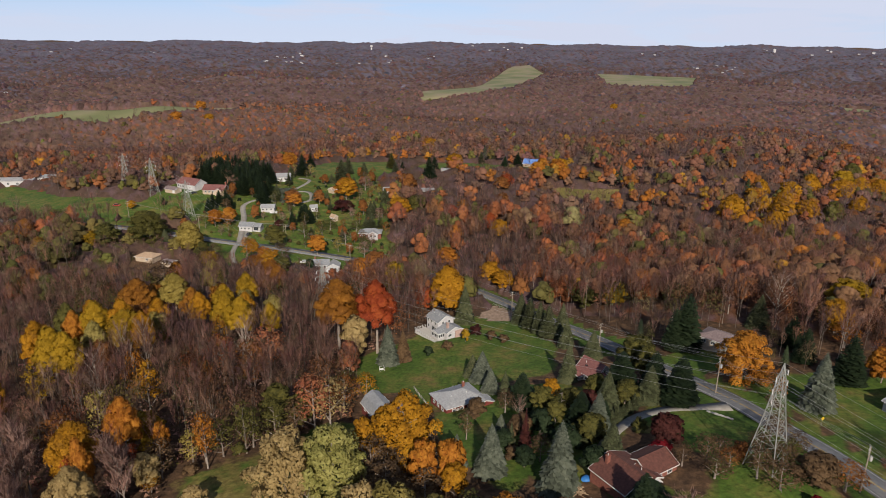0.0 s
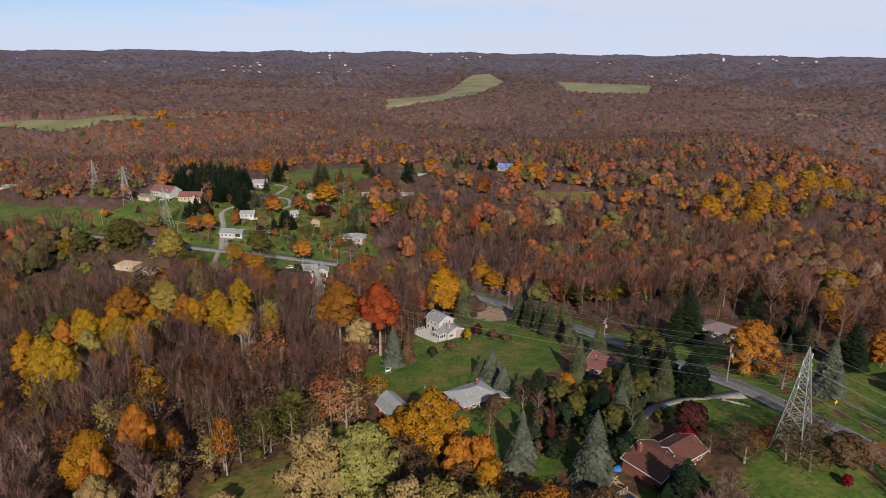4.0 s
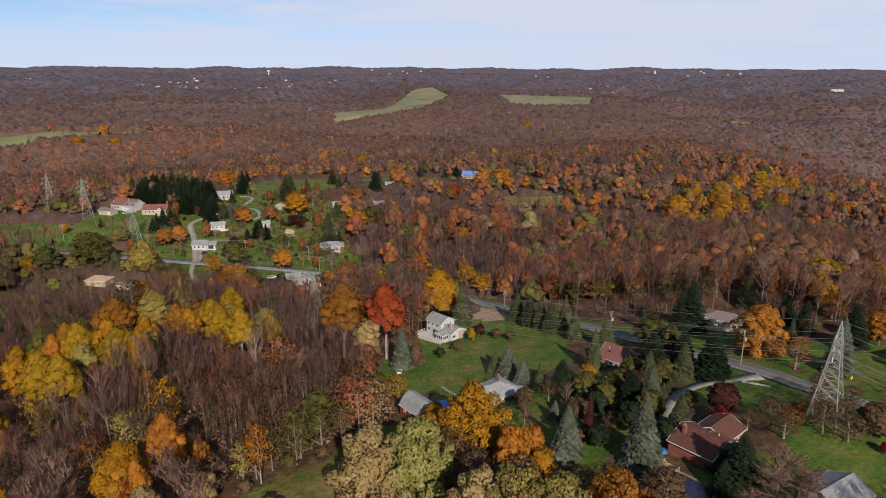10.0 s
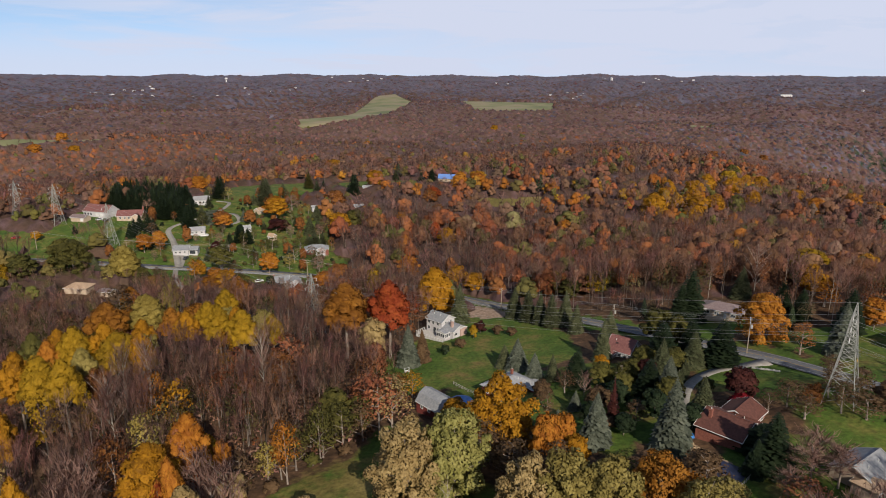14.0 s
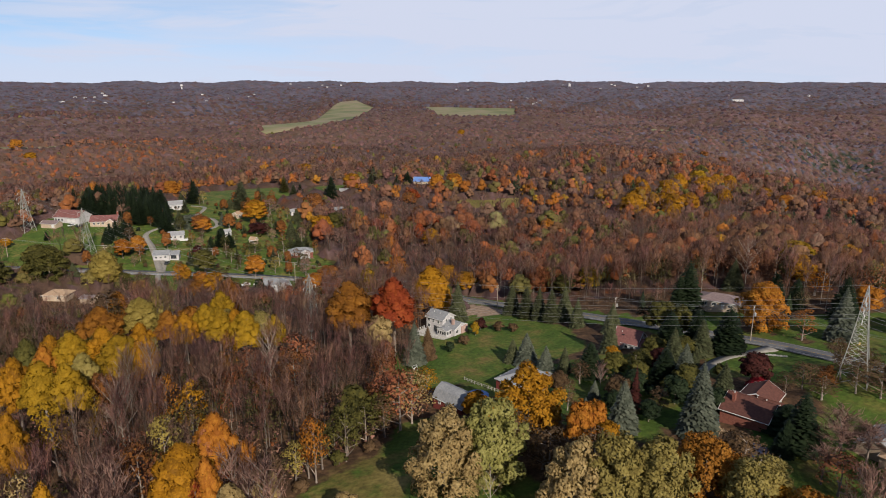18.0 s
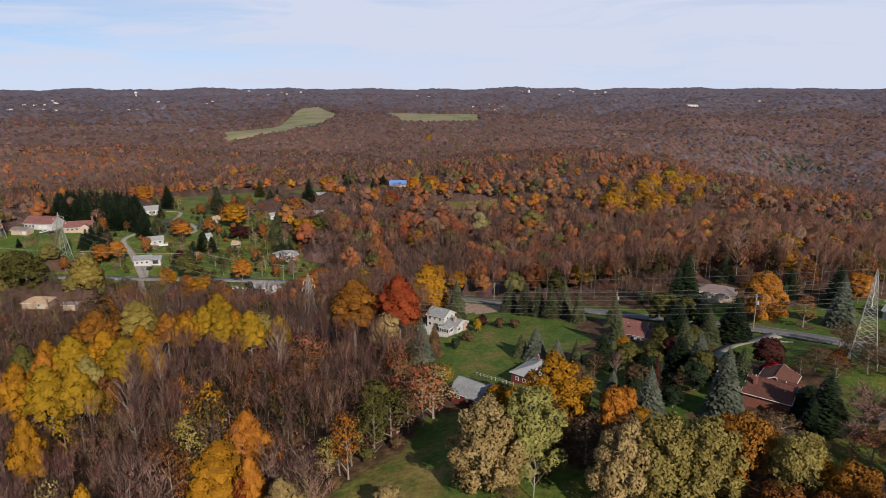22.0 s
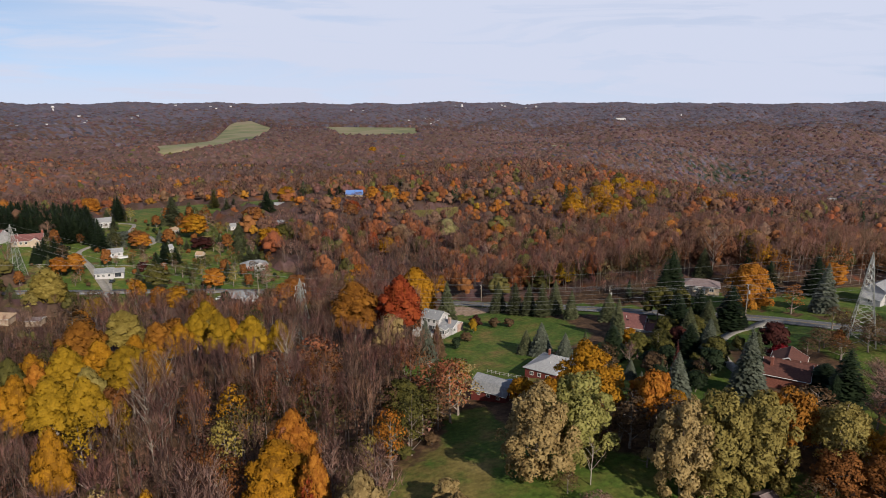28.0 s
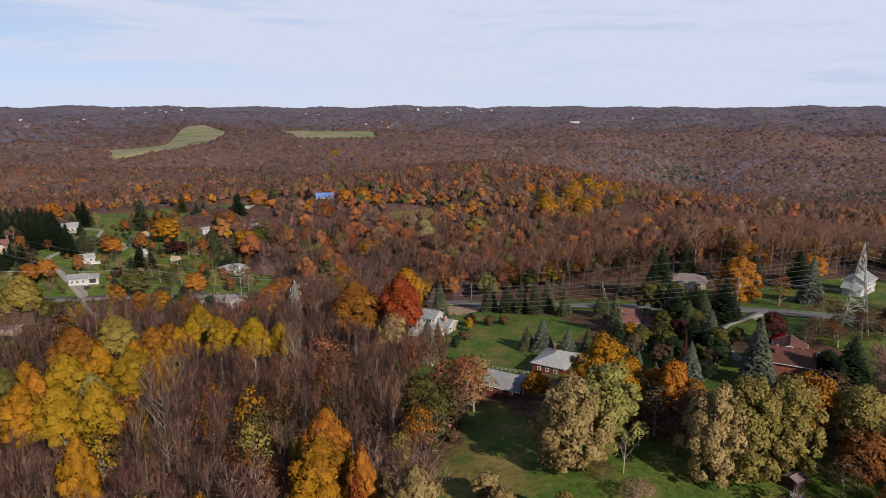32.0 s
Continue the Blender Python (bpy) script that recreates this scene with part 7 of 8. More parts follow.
tree("pine", "pine", -160.0, 210.2, 15.0, 9.3, "in the evergreen block")
tree("pine", "pine", -181.7, 175.4, 11.0, 6.8, "below the long red-roofed house")
tree("pine", "pine", -171.2, 169.8, 11.0, 6.8, "below the long red-roofed house")
tree("spruce", "pine", -182.9, 162.3, 10.0, 6.2, "below the long red-roofed house")
tree("pine", "pine", -217.4, 164.8, 6.0, 3.7, "beside the pale shed")
tree("pine", "pine", -158.7, 279.8, 19.5, 12.1, "beside the hilltop house")
tree("pine", "fir", -121.5, 270.1, 22.0, 13.6, "at the field edge")
tree("spruce", "fir", -113.9, 313.8, 10.0, 6.2, "at the field edge")
tree("pine", "olive", -95.3, 339.2, 16.0, 9.9, "at the field edge")
tree("pine", "pine", -79.7, 315.3, 12.0, 7.4, "at the field edge")
tree("pine", "pine", -53.6, 304.0, 21.6, 13.4, "at the field edge")
tree("spruce", "fir", -77.3, 194.2, 12.7, 7.9, "in the garden")
tree("spruce", "spruce", -125.3, 214.7, 9.0, 5.6, "beside the gravel drive")
tree("shrub", "spruce", -149.0, 218.0, 4.0, 19.6, "beside the gravel drive")
tree("round", "pine", -118.3, 173.3, 10.0, 6.2, "in the garden")
tree("round", "pine", -83.7, 84.4, 9.0, 5.6, "beside the grey house")
tree("pine", "pine", 32.2, 432.1, 15.0, 9.3, "behind the blue roof")
tree("pine", "pine", 18.7, 401.7, 14.0, 8.7, "behind the blue roof")
tree("pine", "fir", -7.4, 419.5, 12.0, 7.4, "behind the yellow tree")
tree("pine", "fir", -17.7, 401.6, 12.0, 7.4, "behind the yellow tree")
tree("spruce", "pine", 6.8, 385.3, 11.0, 6.8, "beside the blue roof")
tree("pine", "pine", 90.1, 441.4, 13.0, 8.1, "beyond the blue roof")
tree("big", "orange", 106.7, -43.3, 16.5, 18.4, "beside the road")
tree("thin", "rust", 110.6, -59.6, 11.6, 9.6, "beside the road")
tree("round", "orange", 148.5, -42.2, 12.0, 11.3, "on the roadside lawn")
tree("thin", "orange", 148.9, -14.5, 11.0, 15.8, "at the wood edge")
tree("tall", "yellowgreen", 162.4, 17.8, 16.0, 17.5, "at the wood edge")
tree("tall", "yellowgreen", 76.0, 44.7, 14.0, 12.6, "at the wood edge")
tree("tall", "olive", 63.4, 42.8, 13.0, 10.8, "at the wood edge")
tree("round", "orange", 21.0, -101.2, 9.0, 7.3, "beside the red house")
tree("round", "gold", -2.3, -79.2, 8.0, 8.5, "beside the barn")
tree("thin", "gold", 13.0, -106.4, 7.0, 4.0, "on the lawn")
tree("thin", "brown", 43.6, -131.8, 14.0, 12.1, "beside the brick house")
tree("airy", "khaki", 43.7, -139.6, 13.0, 12.7, "beside the brick house")
tree("airy", "gold", 43.9, -146.0, 11.0, 9.7, "below the brick house")
tree("round", "gold", 22.8, -112.9, 9.0, 7.3, "beside the pale tree")
tree("airy", "orange", 36.3, -128.2, 12.0, 9.5, "below the brick house")
tree("airy", "orange", 40.1, -134.0, 11.0, 7.6, "below the brick house")
tree("thin", "pink", 61.8, -137.9, 10.0, 10.9, "beside the grey house")
tree("poplar", "amber", -37.5, -11.5, 30.0, 21.0, "beside the white house")
tree("poplar", "red", -21.0, -14.0, 31.0, 18.5, "beside the white house")
tree("round", "red", -11.4, 42.7, 12.0, 12.6, "beside the white house")
tree("round", "tan", -27.0, -23.5, 19.0, 12.5, "at the wood edge")
tree("round", "pink", -25.5, -37.0, 15.0, 8.5, "at the wood edge")
tree("thin", "pink", -23.5, -80.0, 19.0, 13.0, "at the wood edge", 0)
tree("thin", "tan", -20.0, -76.5, 17.0, 12.0, "at the wood edge", 1)
tree("thin", "pink", -27.0, -74.0, 17.0, 12.0, "at the wood edge", 1)
tree("thin", "olive", -38.0, -91.5, 14.0, 9.5, "at the lawn edge")
tree("thin", "olive", -44.0, -97.5, 13.0, 9.0, "at the lawn edge")
tree("thin", "olive", -33.0, -87.0, 14.0, 10.0, "at the lawn edge")
tree("thin", "brown", -28.0, -83.5, 13.0, 10.0, "at the lawn edge")
tree("thin", "straw", -50.0, -103.0, 12.0, 8.5, "at the lawn edge")
tree("thin", "brown", -55.0, -110.0, 13.0, 9.0, "at the lawn edge")
tree("thin", "amber", -47.0, -101.5, 15.0, 7.0, "at the lawn edge")
tree("shrub", "olive", -40.0, -96.0, 3.5, 5.0, "at the lawn edge")
tree("shrub", "brown", -32.0, -91.5, 3.0, 4.6, "at the lawn edge")
tree("shrub", "brown", -48.5, -107.0, 3.0, 5.0, "at the lawn edge")
tree("thin", "rust", -19.0, -66.0, 14.0, 10.0, "at the lawn edge")
tree("thin", "olive", -21.0, -58.0, 12.0, 9.0, "at the lawn edge")
tree("thin", "gold", -13.9, -57.3, 11.0, 8.6, "at the wood edge")
tree("thin", "rust", -29.0, -65.0, 10.0, 8.7, "at the wood edge")
tree("tall", "olive", -36.0, -77.6, 15.0, 10.7, "at the wood edge")
tree("thin", "olive", -41.0, -90.5, 12.0, 6.2, "at the wood edge")
tree("dome", "gold", -0.5, 42.0, 23.0, 22.0, "beside the road")
tree("tall", "orange", -11.5, 118.0, 15.0, 15.0, "across the road")
tree("round", "gold", 14.9, 99.0, 14.0, 13.7, "across the road")
tree("tall", "yellowgreen", -29.0, 53.0, 22.0, 10.0, "beside the road")
tree("round", "rust", -49.1, 94.8, 14.4, 16.6, "beside the road")
tree("round", "orange", -55.7, 86.5, 12.0, 15.1, "beside the road")
tree("round", "gold", 23.1, 88.4, 12.0, 14.0, "across the road")
tree("tall", "gold", 15.1, 173.9, 15.0, 12.7, "on the slope")
tree("tall", "red", 8.3, 185.0, 15.0, 9.2, "on the slope")
tree("tall", "red", 13.8, 291.5, 13.0, 13.2, "on the slope")
tree("tall", "rust", 13.7, 239.3, 12.0, 11.1, "on the slope")
tree("round", "pink", 24.6, 212.8, 10.8, 12.2, "on the slope")
tree("round", "gold", -36.3, 336.3, 17.3, 17.4, "beside a pale house")
tree("round", "rust", -66.4, 261.1, 15.6, 17.9, "in the gardens")
tree("round", "gold", -57.2, 199.2, 15.6, 17.9, "in the gardens")
tree("round", "olive", -47.2, 212.7, 14.4, 16.6, "in the gardens")
tree("tall", "orange", -14.2, 221.5, 11.0, 9.9, "on the slope")
tree("round", "orange", 42.8, 359.9, 13.2, 15.2, "below the blue roof")
tree("round", "gold", 58.0, 353.9, 15.6, 17.9, "below the blue roof")
tree("round", "orange", -106.1, 228.7, 16.8, 19.3, "in the gardens")
tree("round", "maroon", -98.9, 199.9, 8.0, 16.8, "in the gardens")
tree("round", "rust", -135.1, 194.5, 12.0, 13.7, "beside the gravel drive")
tree("round", "orange", -185.0, 317.5, 14.4, 16.6, "beside the hilltop house")
tree("round", "orange", -89.8, 114.5, 12.6, 12.6, "beside the road")
tree("thin", "orange", -125.0, 94.2, 14.4, 9.0, "beside the road")
tree("round", "olive", -117.8, 118.6, 13.2, 15.2, "beside the road")
tree("round", "olive", -96.2, 72.5, 12.0, 13.8, "below the road")
tree("round", "gold", -105.3, 81.6, 12.0, 13.4, "below the road")
tree("dome", "amber", -93.0, 54.0, 16.0, 17.0, "below the road")
tree("dome", "straw", -122.0, 48.0, 15.0, 15.0, "below the road")
tree("dome", "amber", -137.0, 40.0, 16.0, 13.0, "below the road")
tree("round", "orange", -166.3, 137.9, 11.0, 11.0, "beside the road")
tree("round", "orange", -159.4, 144.4, 11.2, 10.4, "beside the road")
tree("dome", "straw", -161.5, 97.0, 18.5, 20.0, "beside the road")
tree("big", "olive", -191.8, 104.8, 17.0, 25.0, "beside the road")
tree("spruce", "fir", -176.6, 97.1, 13.0, 8.1, "beside the road")
tree("round", "olive", -211.6, 93.2, 14.4, 16.6, "beside the road")
tree("round", "gold", -235.1, 154.2, 6.0, 8.0, "on the west field")
tree("shrub", "maroon", -128.9, 150.3, 4.0, 8.1, "in the gardens")
tree("round", "yellowgreen", -68.4, -94.9, 12.0, 12.0, "above the lawn")
tree("round", "orange", -61.7, -98.6, 11.0, 5.4, "above the lawn")
tree("thin", "red", -65.5, -106.1, 9.0, 4.4, "above the lawn")
tree("round", "tan", -56.0, -114.7, 10.0, 9.3, "above the lawn")
tree("round", "tan", -38.1, -123.2, 7.0, 7.1, "on the lawn")
tree("thin", "gold", -54.1, -116.1, 6.0, 6.2, "on the lawn")
tree("poplar", "gold", -129.5, -61.1, 25.7, 12.0, "in the golden stand")
tree("poplar", "orange", -130.3, -41.9, 21.7, 9.5, "in the golden stand")
tree("poplar", "orange", -126.8, -33.3, 20.9, 10.2, "in the golden stand")
tree("poplar", "olive", -138.9, -34.1, 22.3, 10.0, "in the golden stand")
tree("poplar", "yellowgreen", -123.6, -38.0, 23.8, 13.4, "in the golden stand")
tree("poplar", "yellowgreen", -121.2, -64.3, 24.9, 14.0, "in the golden stand")
tree("poplar", "yellowgreen", -113.0, -68.0, 24.3, 11.9, "in the golden stand")
tree("poplar", "amber", -125.5, -9.0, 23.2, 16.8, "in the golden stand")
tree("poplar", "gold", -116.2, -33.2, 23.0, 12.0, "in the golden stand")
tree("poplar", "yellowgreen", -106.8, -44.1, 22.8, 16.8, "in the golden stand")
tree("poplar", "straw", -115.2, 2.0, 22.5, 16.8, "in the golden stand")
tree("poplar", "gold", -99.9, -45.1, 22.6, 10.3, "in the golden stand")
tree("poplar", "gold", -96.0, -12.2, 19.2, 11.4, "in the golden stand")
tree("poplar", "yellowgreen", -91.7, 0.5, 19.3, 11.9, "in the golden stand")
tree("poplar", "yellowgreen", -83.3, -15.9, 22.6, 11.7, "in the golden stand")
tree("poplar", "yellowgreen", -73.3, -22.8, 23.1, 13.6, "in the golden stand")
tree("thin", "gold", -77.2, -31.7, 20.0, 7.9, "in the bare woods")
tree("poplar", "yellowgreen", -89.1, 16.7, 20.4, 11.4, "in the golden stand")
tree("poplar", "gold", -112.5, -99.3, 26.2, 9.1, "in the golden stand")
tree("thin", "yellowgreen", -110.9, -83.5, 22.1, 12.1, "in the bare woods")
tree("thin", "yellowgreen", -103.2, -76.8, 21.1, 6.1, "in the bare woods")
tree("thin", "orange", -88.0, -69.1, 20.3, 8.3, "in the bare woods")
tree("thin", "gold", -79.1, -76.7, 20.4, 10.8, "in the bare woods")
tree("thin", "straw", -80.3, -97.5, 20.4, 10.0, "in the bare woods")
tree("poplar", "orange", -66.5, -106.7, 22.4, 11.1, "in the bare woods")
tree("poplar", "pink", -68.4, -108.1, 19.5, 6.0, "in the bare woods")
tree("poplar", "gold", -70.5, -120.3, 22.8, 14.5, "in the golden stand")
tree("poplar", "orange", -64.1, -126.2, 22.3, 6.9, "in the bare woods")
tree("thin", "red", -65.8, -128.7, 19.6, 4.3, "in the bare woods")
tree("thin", "orange", -45.1, -104.2, 17.8, 7.8, "in the bare woods")
tree("thin", "pink", -53.8, -41.9, 20.8, 16.5, "in the bare woods")
tree("thin", "rust", -61.0, -72.5, 20.3, 7.3, "in the bare woods")
tree("thin", "rust", -81.8, -110.6, 20.7, 10.9, "in the bare woods")
tree("thin", "tan", -101.1, -120.8, 23.2, 9.0, "in the bare woods")
tree("poplar", "gold", -91.2, -131.4, 25.7, 7.4, "in the bare woods")
tree("poplar", "tan", -57.7, -137.4, 22.3, 11.8, "in the bare woods")
tree("thin", "olive", -38.2, -95.2, 17.8, 7.2, "in the bare woods")
tree("thin", "brown", -137.2, 28.3, 21.5, 18.9, "in the bare woods")
tree("thin", "rust", -53.8, -54.8, 20.7, 13.3, "in the bare woods")
tree("thin", "pink", -67.5, -50.8, 20.5, 11.3, "in the bare woods")
tree("round", "maroon", 75.2, -88.2, 10.0, 9.6, "beside the brick house")
tree("shrub", "crimson", 73.4, -92.9, 4.5, 7.5, "beside the brick house")
tree("shrub", "rust", 91.6, -95.2, 4.3, 5.3, "on the brick house lawn")
tree("thin", "brown", 83.5, -96.6, 8.0, 7.8, "on the brick house lawn")
tree("thin", "brown", 77.5, -98.2, 7.0, 6.6, "on the brick house lawn")
tree("shrub", "olive", 69.9, -80.4, 4.4, 5.3, "beside the driveway")
tree("shrub", "pine", -0.1, -15.1, 4.2, 4.8, "on the lawn")
tree("shrub", "yellowgreen", 12.7, 1.3, 6.4, 4.2, "on the lawn")
tree("shrub", "maroon", 16.4, 8.3, 5.1, 6.2, "beside the lawn")
tree("shrub", "brown", 23.0, 4.4, 4.0, 5.7, "beside the lawn")
tree("shrub", "brown", 6.5, -8.1, 3.6, 5.8, "on the lawn")
tree("shrub", "brown", 28.3, 1.1, 3.5, 6.1, "beside the lawn")
tree("sycamore", "twigs", 133.9, 9.0, 21.0, 16.0, "at the wood edge", pale=True)
tree("bare", "twigs", 118.6, 17.7, 18.0, 11.0, "at the wood edge")
tree("sycamore", "twigs", 68.4, 132.1, 18.0, 20.7, "on the slope", pale=True)
tree("sycamore", "twigs", -98.4, -73.2, 22.0, 14.0, "in the bare woods", pale=True)
tree("dead", "twigs", -8.4, -127.4, 10.1, 6.5, "on the lawn", pale=True)
tree("dead", "twigs", -79.4, 138.0, 9.0, 13.9, "beside the brick ranch", pale=True)
tree("round", "crimson", 102.7, -112.7, 3.0, 3.2, "on the roadside lawn")
tree("thin", "twigs", -12.1, -136.7, 5.0, 7.3, "on the lawn")
tree("bare", "twigs", 69.0, -129.1, 9.0, 15.4, "beside the grey house")
tree("bare", "twigs", 61.0, -133.9, 8.0, 10.7, "beside the grey house")
tree("thin", "brown", 13.8, -95.0, 8.0, 9.1, "below the red house")
tree("thin", "brown", 4.5, -103.1, 8.0, 11.5, "beside the pale trees")
tree("thin", "brown", 7.6, -112.9, 8.0, 9.5, "beside the pale trees")
tree("thin", "brown", 6.5, -114.5, 9.0, 11.0, "under the oak")
tree("thin", "brown", 5.7, -126.5, 9.0, 7.8, "under the oak")
tree("thin", "brown", 15.6, -105.4, 8.0, 11.9, "under the oak")
tree("round", "gold", 198.7, 257.9, 14.0, 16.3, "in the hillside gold stand")
tree("round", "gold", 171.6, 213.0, 19.2, 22.1, "in the hillside gold stand")
tree("round", "gold", 225.1, 264.9, 18.0, 20.7, "in the hillside gold stand")
tree("round", "gold", 202.2, 209.6, 18.0, 19.6, "in the hillside gold stand")
tree("round", "gold", 223.6, 227.4, 15.0, 18.7, "in the hillside gold stand")
tree("round", "yellowgreen", 293.3, 342.0, 18.0, 20.7, "in the hillside gold stand")
tree("round", "orange", 307.9, 318.4, 16.8, 19.3, "in the hillside gold stand")
tree("round", "orange", 219.9, 247.8, 13.0, 16.3, "in the hillside gold stand")
tree("round", "gold", 274.9, 296.2, 18.0, 20.7, "in the hillside gold stand")
tree("round", "gold", 182.2, 145.8, 12.0, 14.0, "in the hillside gold stand")
tree("round", "rust", 171.3, 158.4, 14.4, 15.8, "in the hillside gold stand")
tree("round", "gold", 251.4, 125.9, 14.4, 16.2, "in the hillside gold stand")
tree("round", "orange", 302.9, 224.0, 15.6, 17.9, "in the hillside gold stand")
tree("round", "orange", 352.7, 252.2, 15.6, 17.9, "in the hillside gold stand")
tree("sycamore", "twigs", -96.7, -49.9, 22.0, 10.1, "in the bare woods", pale=True)
tree("sycamore", "twigs", -102.1, -54.6, 22.0, 9.3, "in the bare woods", pale=True)
tree("sycamore", "twigs", -63.3, -39.6, 22.0, 10.7, "in the bare woods", pale=True)
tree("pine", "pine", -196.5, 218.9, 17.0, 10.5, "in the evergreen block")
tree("pine", "pine", -186.7, 218.1, 17.0, 10.5, "in the evergreen block")
tree("pine", "pine", -171.3, 205.7, 18.0, 11.2, "in the evergreen block")
tree("pine", "pine", -162.0, 201.6, 18.0, 11.2, "in the evergreen block")
tree("pine", "pine", -175.3, 200.4, 17.0, 10.5, "in the evergreen block")
tree("pine", "pine", -155.8, 189.6, 16.0, 9.9, "in the evergreen block")
tree("pine", "pine", -175.9, 173.8, 12.0, 7.4, "in the evergreen block")
tree("pine", "pine", -182.3, 167.3, 11.0, 6.8, "in the evergreen block")
tree("pine", "pine", -118.4, 166.8, 12.0, 7.4, "beside the hamlet houses")
tree("pine", "pine", -112.3, 166.8, 11.0, 6.8, "beside the hamlet houses")
tree("pine", "pine", -121.8, 158.0, 10.0, 6.2, "beside the hamlet houses")
tree("pine", "pine", -168.9, 328.5, 14.0, 8.7, "on the hilltop lawn")
tree("pine", "fir", -126.1, 305.3, 16.0, 9.9, "on the hilltop lawn")
tree("spruce", "fir", -112.1, 303.6, 12.0, 7.4, "on the hilltop lawn")
tree("pine", "fir", -84.9, 310.7, 13.0, 8.1, "on the hilltop lawn")
tree("pine", "pine", -53.6, 331.8, 15.0, 9.3, "by the hilltop houses")
tree("spruce", "spruce", -144.6, 198.9, 7.0, 4.3, "in the hamlet gardens")
tree("spruce", "spruce", -150.8, 197.0, 6.0, 3.7, "in the hamlet gardens")
tree("spruce", "fir", -78.3, 207.2, 9.0, 5.6, "in the hamlet gardens")
tree("round", "orange", -133.7, 193.0, 10.8, 12.0, "in the hamlet gardens")
tree("round", "gold", -166.6, 143.6, 9.0, 10.3, "beside the hamlet houses")
tree("round", "orange", -160.4, 148.6, 9.0, 9.7, "beside the hamlet houses")
tree("round", "gold", -104.4, 225.9, 16.8, 19.3, "in the hamlet gardens")
tree("thin", "maroon", -100.2, 198.8, 9.0, 13.6, "in the hamlet gardens")
tree("thin", "twigs", -98.4, 257.6, 12.0, 16.1, "in the hamlet gardens")
tree("round", "maroon", -128.5, 151.8, 5.0, 6.6, "in the hamlet gardens")
tree("thin", "olive", -117.8, 120.6, 10.0, 15.6, "beside the road")
tree("round", "gold", -124.1, 99.0, 11.0, 9.0, "beside the road")
tree("thin", "olive", -107.2, 140.0, 9.0, 9.2, "beside the road")
tree("round", "orange", -181.2, 307.6, 12.0, 15.2, "on the hilltop lawn")
tree("round", "rust", -65.9, 265.2, 15.6, 17.9, "by the hilltop houses")
tree("thin", "olive", -96.4, 159.5, 8.0, 14.7, "in the hamlet gardens")
tree("thin", "twigs", -44.7, 181.0, 12.0, 21.3, "beside the pink brick house")
tree("thin", "olive", -79.6, 163.7, 8.0, 12.5, "in the hamlet gardens")
tree("round", "olive", -198.7, 112.8, 16.8, 19.3, "beside the road")
tree("spruce", "fir", -177.7, 98.6, 10.0, 6.2, "beside the road")
tree("round", "olive", -28.3, -77.6, 12.0, 7.2, "at the wood edge")
tree("bare", "twigs", 73.3, -123.6, 9.0, 16.1, "beside the grey house")
tree("bare", "twigs", 74.7, -129.9, 9.0, 12.9, "beside the grey house")
tree("thin", "brown", 83.8, -103.7, 6.0, 9.9, "on the brick house lawn")
tree("thin", "brown", 97.0, -107.7, 7.0, 10.1, "on the roadside lawn")
tree("thin", "rust", 88.3, -99.1, 5.0, 6.8, "on the brick house lawn")
tree("round", "brown", 48.1, -123.9, 8.0, 8.2, "beside the brick house")
tree("thin", "brown", 87.0, -95.1, 6.0, 7.6, "on the brick house lawn")
tree("round", "brown", 105.5, -105.1, 8.0, 10.9, "on the brick house lawn")
tree("thin", "rust", 111.3, -106.0, 8.0, 11.0, "on the brick house lawn")
tree("thin", "olive", 101.4, -97.2, 7.0, 8.0, "on the brick house lawn")
tree("dome", "gold", 172.0, 216.2, 19.2, 22.1, "on the wooded slope")
tree("dome", "gold", 208.6, 277.7, 15.0, 16.0, "on the wooded slope")
tree("dome", "gold", 215.7, 246.5, 16.0, 20.1, "on the wooded slope")
tree("dome", "gold", 193.0, 194.3, 16.0, 19.8, "on the wooded slope")
tree("dome", "gold", 251.1, 297.4, 18.0, 20.2, "on the wooded slope")
tree("dome", "olive", 312.8, 373.4, 19.2, 22.1, "on the wooded slope")
tree("dome", "gold", 292.9, 308.6, 18.0, 20.7, "on the wooded slope")
tree("dome", "gold", 309.3, 313.6, 18.0, 20.7, "on the wooded slope")
tree("dome", "olive", 244.4, 232.8, 14.0, 17.2, "on the wooded slope")
tree("dome", "gold", 270.4, 255.3, 14.0, 16.2, "on the wooded slope")
tree("dome", "orange", 227.9, 231.3, 14.0, 15.1, "on the wooded slope")
tree("dome", "gold", 196.5, 230.9, 14.0, 14.7, "on the wooded slope")
tree("round", "rust", 633.8, 935.1, 18.0, 20.7, "on the wooded slope")
tree("round", "rust", 660.9, 914.6, 18.0, 20.7, "on the wooded slope")
tree("round", "rust", 386.3, 564.2, 18.0, 20.7, "on the wooded slope")
tree("round", "gold", 149.8, -3.5, 14.0, 13.1, "on the wooded slope")
tree("round", "gold", 188.0, 17.1, 14.0, 13.0, "on the wooded slope")
tree("round", "orange", 306.1, 225.7, 14.0, 15.1, "on the wooded slope")
tree("round", "orange", 348.6, 246.6, 16.8, 18.3, "on the wooded slope")
tree("round", "orange", 352.2, 224.6, 14.0, 17.9, "on the wooded slope")
tree("round", "gold", 320.2, 276.1, 14.0, 16.3, "on the wooded slope")
tree("round", "red", 26.0, 201.8, 12.0, 11.9, "on the wooded slope")
tree("round", "gold", 16.2, 178.9, 12.0, 11.4, "on the wooded slope")
tree("round", "orange", 97.0, 182.9, 13.0, 14.1, "on the wooded slope")
tree("round", "rust", 9.5, 281.4, 13.0, 13.9, "on the wooded slope")
